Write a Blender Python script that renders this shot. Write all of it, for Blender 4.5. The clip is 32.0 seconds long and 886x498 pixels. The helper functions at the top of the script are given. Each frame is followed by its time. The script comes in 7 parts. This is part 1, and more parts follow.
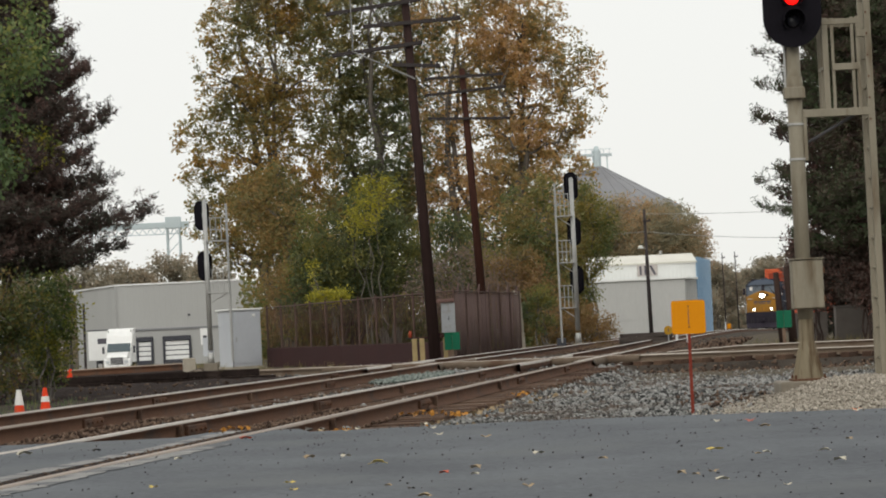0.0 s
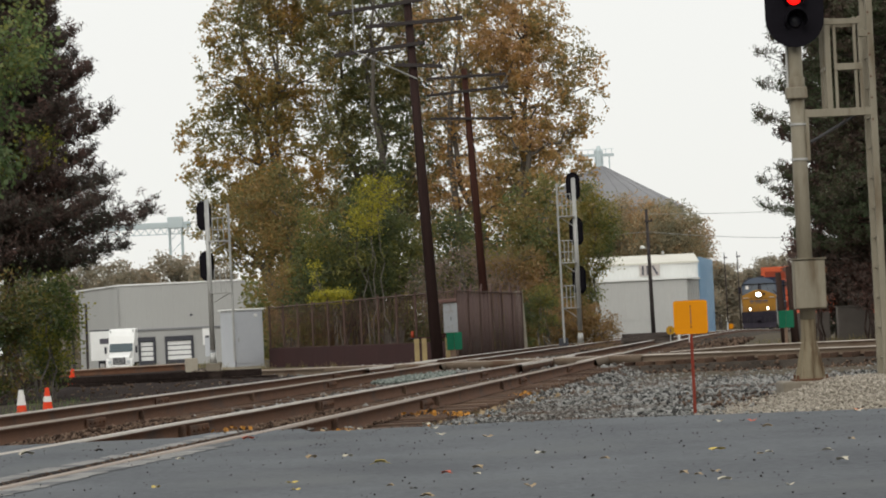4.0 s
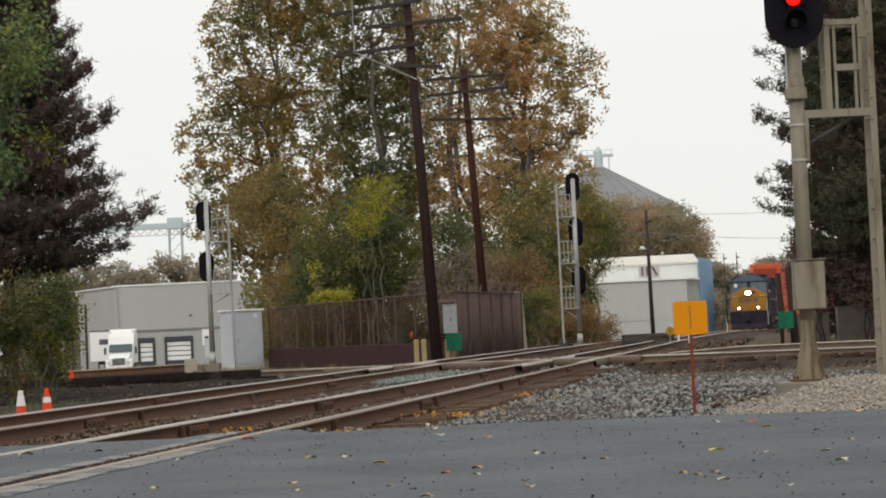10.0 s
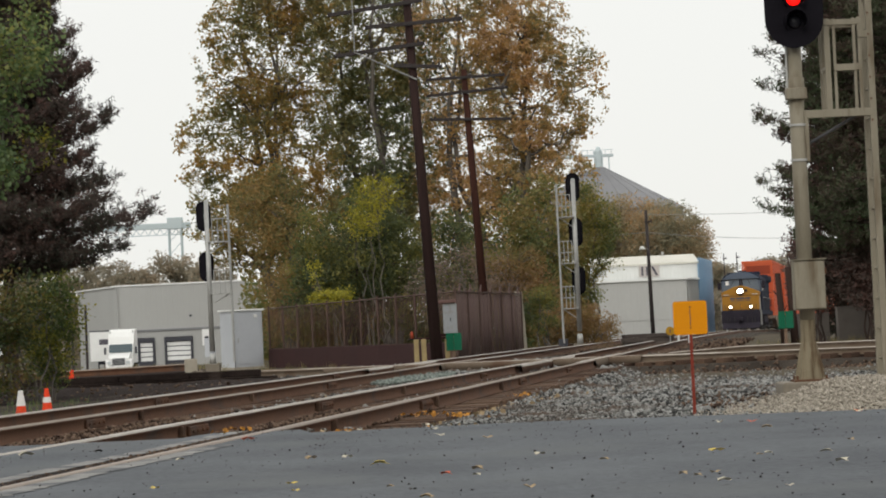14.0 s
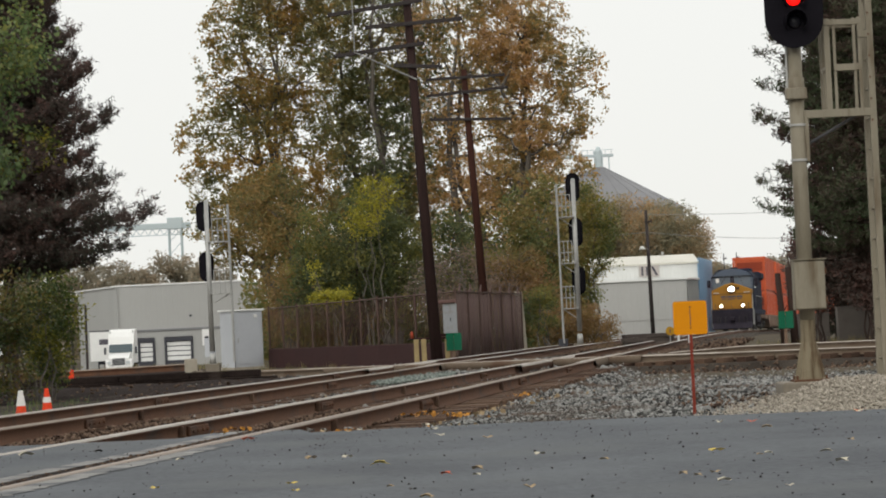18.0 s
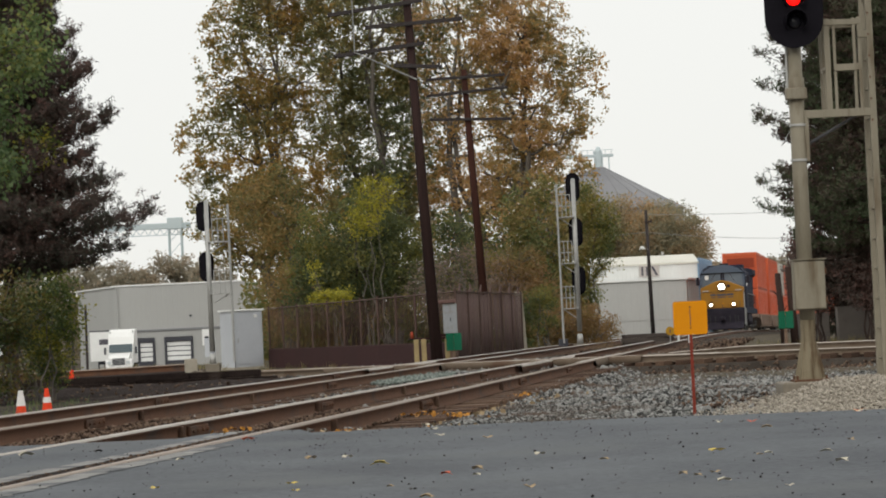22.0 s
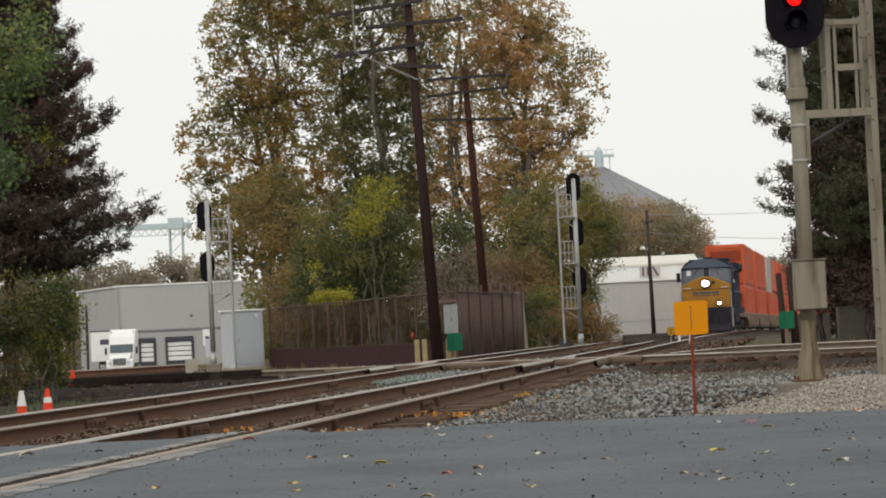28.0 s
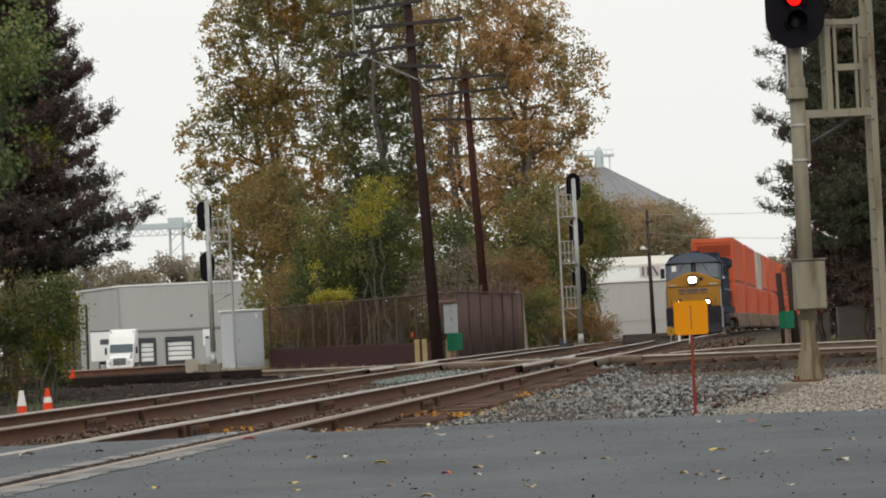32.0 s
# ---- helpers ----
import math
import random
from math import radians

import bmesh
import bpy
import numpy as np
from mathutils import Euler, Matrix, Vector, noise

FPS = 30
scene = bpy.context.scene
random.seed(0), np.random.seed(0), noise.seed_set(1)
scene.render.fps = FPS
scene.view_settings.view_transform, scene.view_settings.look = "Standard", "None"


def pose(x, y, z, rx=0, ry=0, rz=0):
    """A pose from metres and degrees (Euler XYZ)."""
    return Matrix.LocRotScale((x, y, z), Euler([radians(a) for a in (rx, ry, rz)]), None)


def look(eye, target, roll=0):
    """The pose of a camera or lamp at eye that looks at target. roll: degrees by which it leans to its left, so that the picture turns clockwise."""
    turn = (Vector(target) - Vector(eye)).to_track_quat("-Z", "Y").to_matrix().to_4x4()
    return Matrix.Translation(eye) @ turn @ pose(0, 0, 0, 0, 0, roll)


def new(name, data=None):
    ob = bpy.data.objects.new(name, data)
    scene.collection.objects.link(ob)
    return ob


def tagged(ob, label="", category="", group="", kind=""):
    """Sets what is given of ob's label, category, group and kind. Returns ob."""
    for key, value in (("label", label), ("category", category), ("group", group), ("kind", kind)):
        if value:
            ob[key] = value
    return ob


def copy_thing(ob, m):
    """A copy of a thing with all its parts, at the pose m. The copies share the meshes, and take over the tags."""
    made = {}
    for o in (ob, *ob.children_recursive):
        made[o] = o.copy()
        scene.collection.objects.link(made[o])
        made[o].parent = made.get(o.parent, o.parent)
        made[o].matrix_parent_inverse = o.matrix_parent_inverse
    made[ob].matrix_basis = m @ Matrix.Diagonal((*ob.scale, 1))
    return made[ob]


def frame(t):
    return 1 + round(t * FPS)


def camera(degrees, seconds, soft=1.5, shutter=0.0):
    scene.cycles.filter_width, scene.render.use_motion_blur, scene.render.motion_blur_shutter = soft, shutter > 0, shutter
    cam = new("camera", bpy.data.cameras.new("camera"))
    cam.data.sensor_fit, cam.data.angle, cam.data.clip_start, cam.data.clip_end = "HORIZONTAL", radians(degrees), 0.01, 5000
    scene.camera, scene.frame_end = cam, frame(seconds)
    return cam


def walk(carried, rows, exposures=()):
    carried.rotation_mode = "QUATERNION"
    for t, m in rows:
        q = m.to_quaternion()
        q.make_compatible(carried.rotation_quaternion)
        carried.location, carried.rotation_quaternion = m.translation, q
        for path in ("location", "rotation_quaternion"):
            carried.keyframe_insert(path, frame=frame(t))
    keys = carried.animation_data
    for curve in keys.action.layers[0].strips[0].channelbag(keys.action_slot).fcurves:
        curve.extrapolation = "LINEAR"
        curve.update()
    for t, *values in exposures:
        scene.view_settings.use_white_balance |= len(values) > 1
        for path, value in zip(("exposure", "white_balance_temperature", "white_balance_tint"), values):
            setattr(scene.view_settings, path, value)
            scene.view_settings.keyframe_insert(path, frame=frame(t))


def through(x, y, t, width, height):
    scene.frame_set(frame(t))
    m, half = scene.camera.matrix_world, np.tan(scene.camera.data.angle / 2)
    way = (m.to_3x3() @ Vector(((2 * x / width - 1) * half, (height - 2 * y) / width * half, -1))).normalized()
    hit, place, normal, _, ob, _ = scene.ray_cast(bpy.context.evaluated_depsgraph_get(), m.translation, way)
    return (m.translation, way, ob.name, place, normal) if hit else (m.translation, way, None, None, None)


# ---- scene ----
# ---------------------------------------------------------------- camera
cam = camera(17.82, 32.0, soft=1.95)
EYE = Vector((0, 0, 0.75))
ALPHA = math.atan(150 / 5000)
STEP = 1 / 5000            # radians of turn for the tripod's small shifts


def aim(dx=0.0, dy=0.0):
    """The pose of the camera on its tripod, nudged by small turns to the right and up."""
    a, e = dx * STEP, ALPHA + dy * STEP
    way = Vector((math.sin(a) * math.cos(e), math.cos(a) * math.cos(e), math.sin(e)))
    return look(EYE, EYE + way * 10, -2.69)


walk(cam, [(0, aim(3, -1.5)), (0.5, aim(0, 0)), (1, aim(-2.2, -2.9)), (1.5, aim(-1.6, -2.9)), (2, aim(-1.3, -2.7)), (3, aim(-1.4, -2.5)),
           (3.5, aim(-1.2, -1.9)), (5.5, aim(0, 0)), (6, aim(-1.2, 0)), (6.5, aim(-1.3, 0)), (7, aim(-0.5, 0)), (7.5, aim(0.5, 0)), (8, aim(0.6, 0)),
           (8.5, aim(0, 0)), (14.5, aim(0, 0)), (20, aim(0, 0)), (25.5, aim(-0.3, 0.2)), (27.5, aim(-1.3, 0)), (28, aim(-1.3, 0.3)), (32, aim(-1.3, 0.1))],
     exposures=[(0, 0.0), (32, 0.0)])

# ---------------------------------------------------------------- light
world = bpy.data.worlds.new("overcast_sky")
scene.world = world
world.use_nodes = True
wn, wl = world.node_tree.nodes, world.node_tree.links
wn.clear()
w_out, w_bg = wn.new("ShaderNodeOutputWorld"), wn.new("ShaderNodeBackground")
w_sky = wn.new("ShaderNodeTexSky")
w_sky.sky_type, w_sky.sun_disc = "NISHITA", False
w_sky.sun_elevation, w_sky.sun_rotation = radians(31), radians(194)
w_co, w_sep, w_map = wn.new("ShaderNodeTexCoord"), wn.new("ShaderNodeSeparateXYZ"), wn.new("ShaderNodeMapRange")
w_map.inputs["From Min"].default_value, w_map.inputs["From Max"].default_value = 0.0, 1.0
w_map.inputs["To Min"].default_value, w_map.inputs["To Max"].default_value = 0.85, 1.25
w_cloud = wn.new("ShaderNodeMix")
w_cloud.data_type = "RGBA"
w_cloud.inputs[0].default_value = 0.004
w_white = wn.new("ShaderNodeVectorMath")
w_white.operation = "SCALE"
w_white.inputs[0].default_value = (1.0, 1.0, 0.962)
wl.new(w_co.outputs["Generated"], w_sep.inputs[0])
wl.new(w_sep.outputs["Z"], w_map.inputs["Value"])
wl.new(w_map.outputs[0], w_white.inputs["Scale"])
wl.new(w_white.outputs[0], w_cloud.inputs[6])
wl.new(w_sky.outputs[0], w_cloud.inputs[7])
wl.new(w_cloud.outputs[2], w_bg.inputs["Color"])
w_bg.inputs["Strength"].default_value = 1.0
wl.new(w_bg.outputs[0], w_out.inputs[0])
sun_data = bpy.data.lights.new("sun", "SUN")
sun_data.energy, sun_data.angle, sun_data.color = 1.0, radians(25), (1.0, 0.96, 0.9)
sun = new("sun", sun_data)
sun.matrix_world = look((0, 0, 15), (6, 24, 0))


# ---------------------------------------------------------------- materials
def mat(name, c1, c2=None, rough=0.8, metal=0.0, scale=3.0, fine=40.0, bump=0.2, spread=0.5, island=0.0, stretch=(1, 1, 1), coord="Object", random_ob=0.0,
        stain=None, stain_scale=0.6, stain_lo=0.55, gloss_var=0.1, spec=0.5, dist=0.02):
    m = bpy.data.materials.new(name)
    m.use_nodes = True
    n, l = m.node_tree.nodes, m.node_tree.links
    b = n["Principled BSDF"]
    c2 = c2 or tuple(v * 0.72 for v in c1)
    co = n.new("ShaderNodeTexCoord")
    mp = n.new("ShaderNodeMapping")
    mp.inputs["Scale"].default_value = stretch
    l.new(co.outputs[coord], mp.inputs[0])
    big, small = n.new("ShaderNodeTexNoise"), n.new("ShaderNodeTexNoise")
    big.inputs["Scale"].default_value, big.inputs["Detail"].default_value = scale, 5
    small.inputs["Scale"].default_value, small.inputs["Detail"].default_value = fine, 4
    for t in (big, small):
        l.new(mp.outputs[0], t.inputs["Vector"])
    mixf = n.new("ShaderNodeMath")
    mixf.operation = "MULTIPLY_ADD"
    mixf.inputs[1].default_value = 0.6
    l.new(big.outputs[0], mixf.inputs[0])
    half = n.new("ShaderNodeMath")
    half.operation = "MULTIPLY"
    half.inputs[1].default_value = 0.4
    l.new(small.outputs[0], half.inputs[0])
    l.new(half.outputs[0], mixf.inputs[2])
    fac = mixf
    for amount, kind in ((island, "island"), (random_ob, "object")):
        if amount:
            src = n.new("ShaderNodeNewGeometry") if kind == "island" else n.new("ShaderNodeObjectInfo")
            sub = n.new("ShaderNodeMath")
            sub.operation = "MULTIPLY_ADD"
            l.new(src.outputs["Random Per Island" if kind == "island" else "Random"], sub.inputs[0])
            sub.inputs[1].default_value = amount
            off = n.new("ShaderNodeMath")
            off.operation = "SUBTRACT"
            l.new(fac.outputs[0], off.inputs[0])
            off.inputs[1].default_value = amount * 0.5
            l.new(off.outputs[0], sub.inputs[2])
            fac = sub
    ramp = n.new("ShaderNodeValToRGB")
    ramp.color_ramp.elements[0].position, ramp.color_ramp.elements[1].position = 0.5 - spread * 0.5, 0.5 + spread * 0.5
    ramp.color_ramp.elements[0].color, ramp.color_ramp.elements[1].color = (*c1, 1), (*c2, 1)
    l.new(fac.outputs[0], ramp.inputs[0])
    colour = ramp.outputs[0]
    if stain:
        st = n.new("ShaderNodeTexNoise")
        st.inputs["Scale"].default_value, st.inputs["Detail"].default_value = stain_scale, 6
        l.new(mp.outputs[0], st.inputs["Vector"])
        sr = n.new("ShaderNodeMapRange")
        sr.inputs["From Min"].default_value, sr.inputs["From Max"].default_value = stain_lo, stain_lo + 0.15
        l.new(st.outputs[0], sr.inputs["Value"])
        mx = n.new("ShaderNodeMix")
        mx.data_type = "RGBA"
        mx.inputs[7].default_value = (*stain, 1)
        l.new(sr.outputs[0], mx.inputs[0])
        l.new(colour, mx.inputs[6])
        colour = mx.outputs[2]
    l.new(colour, b.inputs["Base Color"])
    b.inputs["Metallic"].default_value = metal
    b.inputs["Specular IOR Level"].default_value = spec
    rr = n.new("ShaderNodeMapRange")
    rr.inputs["To Min"].default_value, rr.inputs["To Max"].default_value = max(0.05, rough - gloss_var), min(1, rough + gloss_var)
    l.new(big.outputs[0], rr.inputs["Value"])
    l.new(rr.outputs[0], b.inputs["Roughness"])
    if bump:
        bp = n.new("ShaderNodeBump")
        bp.inputs["Strength"].default_value, bp.inputs["Distance"].default_value = bump, dist
        l.new(small.outputs[0], bp.inputs["Height"])
        l.new(bp.outputs[0], b.inputs["Normal"])
    return m


def leaf_mat(name, cols, scale=0.25, through=0.35, jitter=0.5, span=0.5):
    """Foliage: patches of colour over the crown, with each leaf a little different."""
    m = bpy.data.materials.new(name)
    m.use_nodes = True
    n, l = m.node_tree.nodes, m.node_tree.links
    n.clear()
    out = n.new("ShaderNodeOutputMaterial")
    geo = n.new("ShaderNodeNewGeometry")
    tex = n.new("ShaderNodeTexNoise")
    tex.inputs["Scale"].default_value, tex.inputs["Detail"].default_value = scale, 3
    l.new(geo.outputs["Position"], tex.inputs["Vector"])
    add = n.new("ShaderNodeMath")
    add.operation = "MULTIPLY_ADD"
    add.inputs[1].default_value = jitter
    l.new(geo.outputs["Random Per Island"], add.inputs[0])
    sub = n.new("ShaderNodeMath")
    sub.operation = "SUBTRACT"
    sub.inputs[1].default_value = jitter * 0.5
    l.new(tex.outputs[0], sub.inputs[0])
    l.new(sub.outputs[0], add.inputs[2])
    ramp = n.new("ShaderNodeValToRGB")
    els = ramp.color_ramp.elements
    while len(els) < len(cols):
        els.new(0.5)
    for i, c in enumerate(cols):
        els[i].position = 0.5 - span / 2 + span * i / (len(cols) - 1)
        els[i].color = (*c, 1)
    l.new(add.outputs[0], ramp.inputs[0])
    d, t, g, mx, mx2 = (n.new("ShaderNodeBsdfDiffuse"), n.new("ShaderNodeBsdfTranslucent"), n.new("ShaderNodeBsdfGlossy"),
                        n.new("ShaderNodeMixShader"), n.new("ShaderNodeMixShader"))
    g.inputs["Roughness"].default_value = 0.55
    for s in (d, t):
        l.new(ramp.outputs[0], s.inputs["Color"])
    mx.inputs[0].default_value = through
    mx2.inputs[0].default_value = 0.03
    l.new(d.outputs[0], mx.inputs[1])
    l.new(t.outputs[0], mx.inputs[2])
    l.new(mx.outputs[0], mx2.inputs[1])
    l.new(g.outputs[0], mx2.inputs[2])
    l.new(mx2.outputs[0], out.inputs[0])
    return m


def glow(name, c, strength):
    m = bpy.data.materials.new(name)
    m.use_nodes = True
    b = m.node_tree.nodes["Principled BSDF"]
    b.inputs["Base Color"].default_value = (*c, 1)
    b.inputs["Emission Color"].default_value = (*c, 1)
    b.inputs["Emission Strength"].default_value = strength
    return m


M = {}
M["asphalt"] = mat("asphalt", (0.042, 0.047, 0.056), (0.088, 0.095, 0.105), 0.85, spec=0.35, scale=1.3, fine=44, bump=0.6, spread=0.22, stain=(0.078, 0.083, 0.088), stain_scale=1.1, stretch=(0.5, 0.4, 1), dist=0.01)
M["patch"] = mat("asphalt_seam", (0.27, 0.26, 0.245), (0.13, 0.13, 0.128), 0.9, scale=2, fine=45, bump=0.4, stain=(0.062, 0.066, 0.073), stain_scale=2.6, stain_lo=0.47)
M["soil"] = mat("dry_soil_and_grass", (0.055, 0.046, 0.034), (0.10, 0.082, 0.058), 0.95, spec=0.05, scale=0.15, fine=4, bump=0.5, stain=(0.075, 0.066, 0.035), stain_scale=0.08, dist=0.06)
M["black_soil"] = mat("black_soil", (0.011, 0.0085, 0.008), (0.026, 0.0205, 0.0185), 0.95, spec=0.05, scale=1.2, fine=14, bump=0.5, dist=0.05)
M["ballast"] = mat("ballast_bed", (0.035, 0.029, 0.024), (0.085, 0.072, 0.06), 0.95, spec=0.05, scale=1.5, fine=26, bump=1.0, spread=0.4, dist=0.05)
M["bank_brown"] = mat("dark_brown_bank", (0.016, 0.0115, 0.0105), (0.042, 0.031, 0.027), 0.95, spec=0.05, scale=2.2, fine=16, bump=0.7, dist=0.05, stain=(0.06, 0.045, 0.037), stain_scale=1.4, stain_lo=0.6)
M["stone"] = mat("crushed_stone", (0.04, 0.04, 0.039), (0.285, 0.285, 0.272), 0.9, spec=0.2, scale=6, fine=60, bump=0.3, island=0.85, spread=0.46, stain=(0.11, 0.08, 0.062), stain_scale=0.55, stain_lo=0.5)
M["gravel"] = mat("pale_gravel", (0.19, 0.165, 0.13), (0.40, 0.36, 0.30), 0.95, scale=5, fine=70, bump=0.3, island=0.6, spread=0.6)
M["gravel_bed"] = mat("gravel_bed", (0.20, 0.175, 0.14), (0.30, 0.265, 0.215), 0.95, scale=2, fine=40, bump=0.9, dist=0.03)
M["rust"] = mat("rusty_steel", (0.07, 0.032, 0.018), (0.13, 0.068, 0.04), 0.9, 0.0, spec=0.2, scale=2.5, fine=40, bump=0.25, stain=(0.06, 0.042, 0.034), stain_scale=1.3)
M["rust_pale"] = mat("dusty_tan_rust", (0.095, 0.07, 0.05), (0.165, 0.128, 0.095), 0.9, 0.0, spec=0.15, scale=2.5, fine=40, bump=0.25, stain=(0.09, 0.055, 0.036), stain_scale=1.3)
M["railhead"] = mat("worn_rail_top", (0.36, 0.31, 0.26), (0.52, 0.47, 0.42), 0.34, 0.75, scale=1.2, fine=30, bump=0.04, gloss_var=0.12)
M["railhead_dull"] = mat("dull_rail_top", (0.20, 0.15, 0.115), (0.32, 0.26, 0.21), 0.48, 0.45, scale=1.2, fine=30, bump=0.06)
M["tie"] = mat("weathered_timber", (0.06, 0.035, 0.024), (0.13, 0.082, 0.055), 0.9, spec=0.2, scale=2, fine=25, bump=0.6, stretch=(1, 12, 6), random_ob=0.5)
M["tie_grey"] = mat("old_grey_timber", (0.055, 0.045, 0.04), (0.12, 0.10, 0.088), 0.9, spec=0.2, scale=2, fine=25, bump=0.6, stretch=(1, 12, 6), random_ob=0.5)
M["steel"] = mat("galvanised_steel", (0.42, 0.42, 0.40), (0.31, 0.31, 0.30), 0.5, 0.35, scale=4, fine=60, bump=0.05)
M["mast"] = mat("aluminium_paint", (0.255, 0.228, 0.172), (0.175, 0.154, 0.113), 0.65, 0.1, spec=0.3, scale=3, fine=30, bump=0.1, stain=(0.12, 0.092, 0.058), stain_scale=2.2, stain_lo=0.53, stretch=(2.5, 2.5, 0.5))
M["cast_base"] = mat("streaked_cast_base", (0.24, 0.205, 0.14), (0.15, 0.12, 0.075), 0.75, spec=0.2, scale=3, fine=30, bump=0.15, stain=(0.085, 0.055, 0.03), stain_scale=2.0, stain_lo=0.5, stretch=(7, 7, 0.5))
M["signal_black"] = mat("black_signal_paint", (0.005, 0.004, 0.006), (0.011, 0.010, 0.014), 0.6, spec=0.06, scale=3, fine=30, bump=0.05)
# Weathered concrete, its colour darkened for the shade under the pines.
M["dark_block"] = mat("shaded_weathered_block", (0.15, 0.13, 0.115), (0.10, 0.085, 0.075), 0.9, scale=2, fine=30, bump=0.35)
M["concrete"] = mat("weathered_concrete", (0.40, 0.36, 0.29), (0.27, 0.24, 0.19), 0.9, scale=2, fine=30, bump=0.35)
M["pole"] = mat("creosoted_pole", (0.028, 0.011, 0.008), (0.06, 0.026, 0.019), 0.9, spec=0.1, scale=1.5, fine=20, bump=0.5, stretch=(6, 6, 0.5))
M["pole_main"] = mat("old_creosoted_pole", (0.022, 0.013, 0.012), (0.046, 0.027, 0.024), 0.9, spec=0.1, scale=1.5, fine=20, bump=0.5, stretch=(6, 6, 0.5))
M["pole_dark"] = mat("dark_pole", (0.02, 0.016, 0.015), (0.04, 0.03, 0.028), 0.85, scale=1.5, fine=20, bump=0.4, stretch=(6, 6, 0.5))
M["bark"] = mat("dark_bark", (0.08, 0.07, 0.06), (0.16, 0.14, 0.115), 0.95, scale=1.5, fine=12, bump=0.8, stretch=(3, 3, 0.6), dist=0.05)
M["pine_bark"] = mat("pine_bark", (0.03, 0.018, 0.014), (0.07, 0.045, 0.035), 0.95, scale=2, fine=12, bump=0.8, stretch=(3, 3, 0.8), dist=0.05)
M["fence"] = mat("brown_fence_mesh", (0.048, 0.025, 0.019), (0.085, 0.05, 0.04), 0.85, spec=0.2, scale=0.8, fine=18, bump=0.3, stretch=(6, 6, 0.7))
M["fence_dark"] = mat("dark_brown_panel", (0.032, 0.013, 0.013), (0.055, 0.026, 0.025), 0.85, spec=0.15, scale=0.8, fine=14, bump=0.2)
M["fence_post"] = mat("rusty_post", (0.07, 0.044, 0.036), (0.12, 0.08, 0.066), 0.85, 0.0, spec=0.15, scale=3, fine=30, bump=0.2)
M["white"] = mat("white_painted_metal", (0.78, 0.78, 0.76), (0.66, 0.66, 0.64), 0.45, scale=1.2, fine=12, bump=0.03)
M["grey_wall"] = mat("grey_metal_cladding", (0.36, 0.36, 0.345), (0.32, 0.32, 0.305), 0.6, scale=0.3, fine=6, bump=0.05, stretch=(1, 1, 0.3))
M["white_wall"] = mat("white_metal_cladding", (0.66, 0.67, 0.65), (0.56, 0.57, 0.55), 0.55, scale=0.4, fine=6, bump=0.05, stretch=(1, 1, 0.3))
M["blue_wall"] = mat("blue_metal_cladding", (0.19, 0.32, 0.46), (0.24, 0.37, 0.5), 0.55, scale=0.4, fine=6, bump=0.05, stretch=(1, 1, 0.3))
M["roof"] = mat("pale_metal_roof", (0.62, 0.60, 0.52), (0.52, 0.5, 0.44), 0.5, 0.1, scale=0.5, fine=8, bump=0.05)
M["silo"] = mat("silo_steel", (0.225, 0.225, 0.235), (0.165, 0.165, 0.175), 0.6, 0.2, scale=0.15, fine=2, bump=0.05)
# Steel of conveyor and silo top, paled in colour for distance haze.
M["haze_blue"] = mat("conveyor_paint", (0.50, 0.57, 0.58), (0.42, 0.49, 0.51), 0.7, scale=0.3, fine=3, bump=0.05)
M["cabinet"] = mat("silver_cabinet", (0.52, 0.54, 0.57), (0.45, 0.47, 0.5), 0.5, 0.2, scale=1.0, fine=12, bump=0.03)
M["meter_grey"] = mat("dull_grey_cabinet", (0.34, 0.35, 0.36), (0.26, 0.27, 0.28), 0.6, 0.1, scale=2.0, fine=14, bump=0.04, stain=(0.2, 0.17, 0.14), stain_scale=2.5, stain_lo=0.58)
M["dock"] = mat("dark_dock_seal", (0.03, 0.032, 0.04), (0.055, 0.055, 0.065), 0.8, scale=2, fine=12, bump=0.1)
M["glass"] = mat("dark_window_glass", (0.06, 0.085, 0.095), (0.045, 0.065, 0.075), 0.12, scale=2, fine=5, bump=0.0, gloss_var=0.03)
M["rubber"] = mat("tyre_rubber", (0.014, 0.014, 0.014), (0.028, 0.027, 0.025), 0.85, scale=5, fine=30, bump=0.2)
M["yellow_sign"] = mat("amber_sign_sheet", (0.66, 0.25, 0.001), (0.60, 0.215, 0.001), 0.6, spec=0.15, scale=4, fine=40, bump=0.02)
M["disc_yellow"] = mat("weathered_yellow_disc", (0.46, 0.26, 0.02), (0.34, 0.18, 0.02), 0.7, spec=0.15, scale=6, fine=40, bump=0.05)
M["red_stake"] = mat("red_oxide_stake", (0.22, 0.035, 0.02), (0.14, 0.028, 0.018), 0.8, spec=0.2, scale=6, fine=60, bump=0.2)
M["orange_cone"] = mat("orange_plastic", (0.75, 0.055, 0.012), (0.66, 0.045, 0.01), 0.6, spec=0.2, scale=6, fine=40, bump=0.05)
M["reflect"] = mat("white_band", (0.75, 0.73, 0.7), (0.6, 0.58, 0.55), 0.5, scale=6, fine=40, bump=0.03)
M["green_sign"] = mat("green_sign_sheet", (0.004, 0.125, 0.065), (0.006, 0.10, 0.05), 0.6, spec=0.2, scale=4, fine=30, bump=0.02)
M["trunk_brown"] = mat("stripped_trunk", (0.03, 0.019, 0.016), (0.055, 0.034, 0.028), 0.9, spec=0.1, scale=3, fine=24, bump=0.4, stretch=(5, 5, 0.7))
M["wood_post"] = mat("brown_timber_post", (0.13, 0.08, 0.05), (0.2, 0.13, 0.09), 0.85, scale=3, fine=24, bump=0.4, stretch=(5, 5, 0.7))
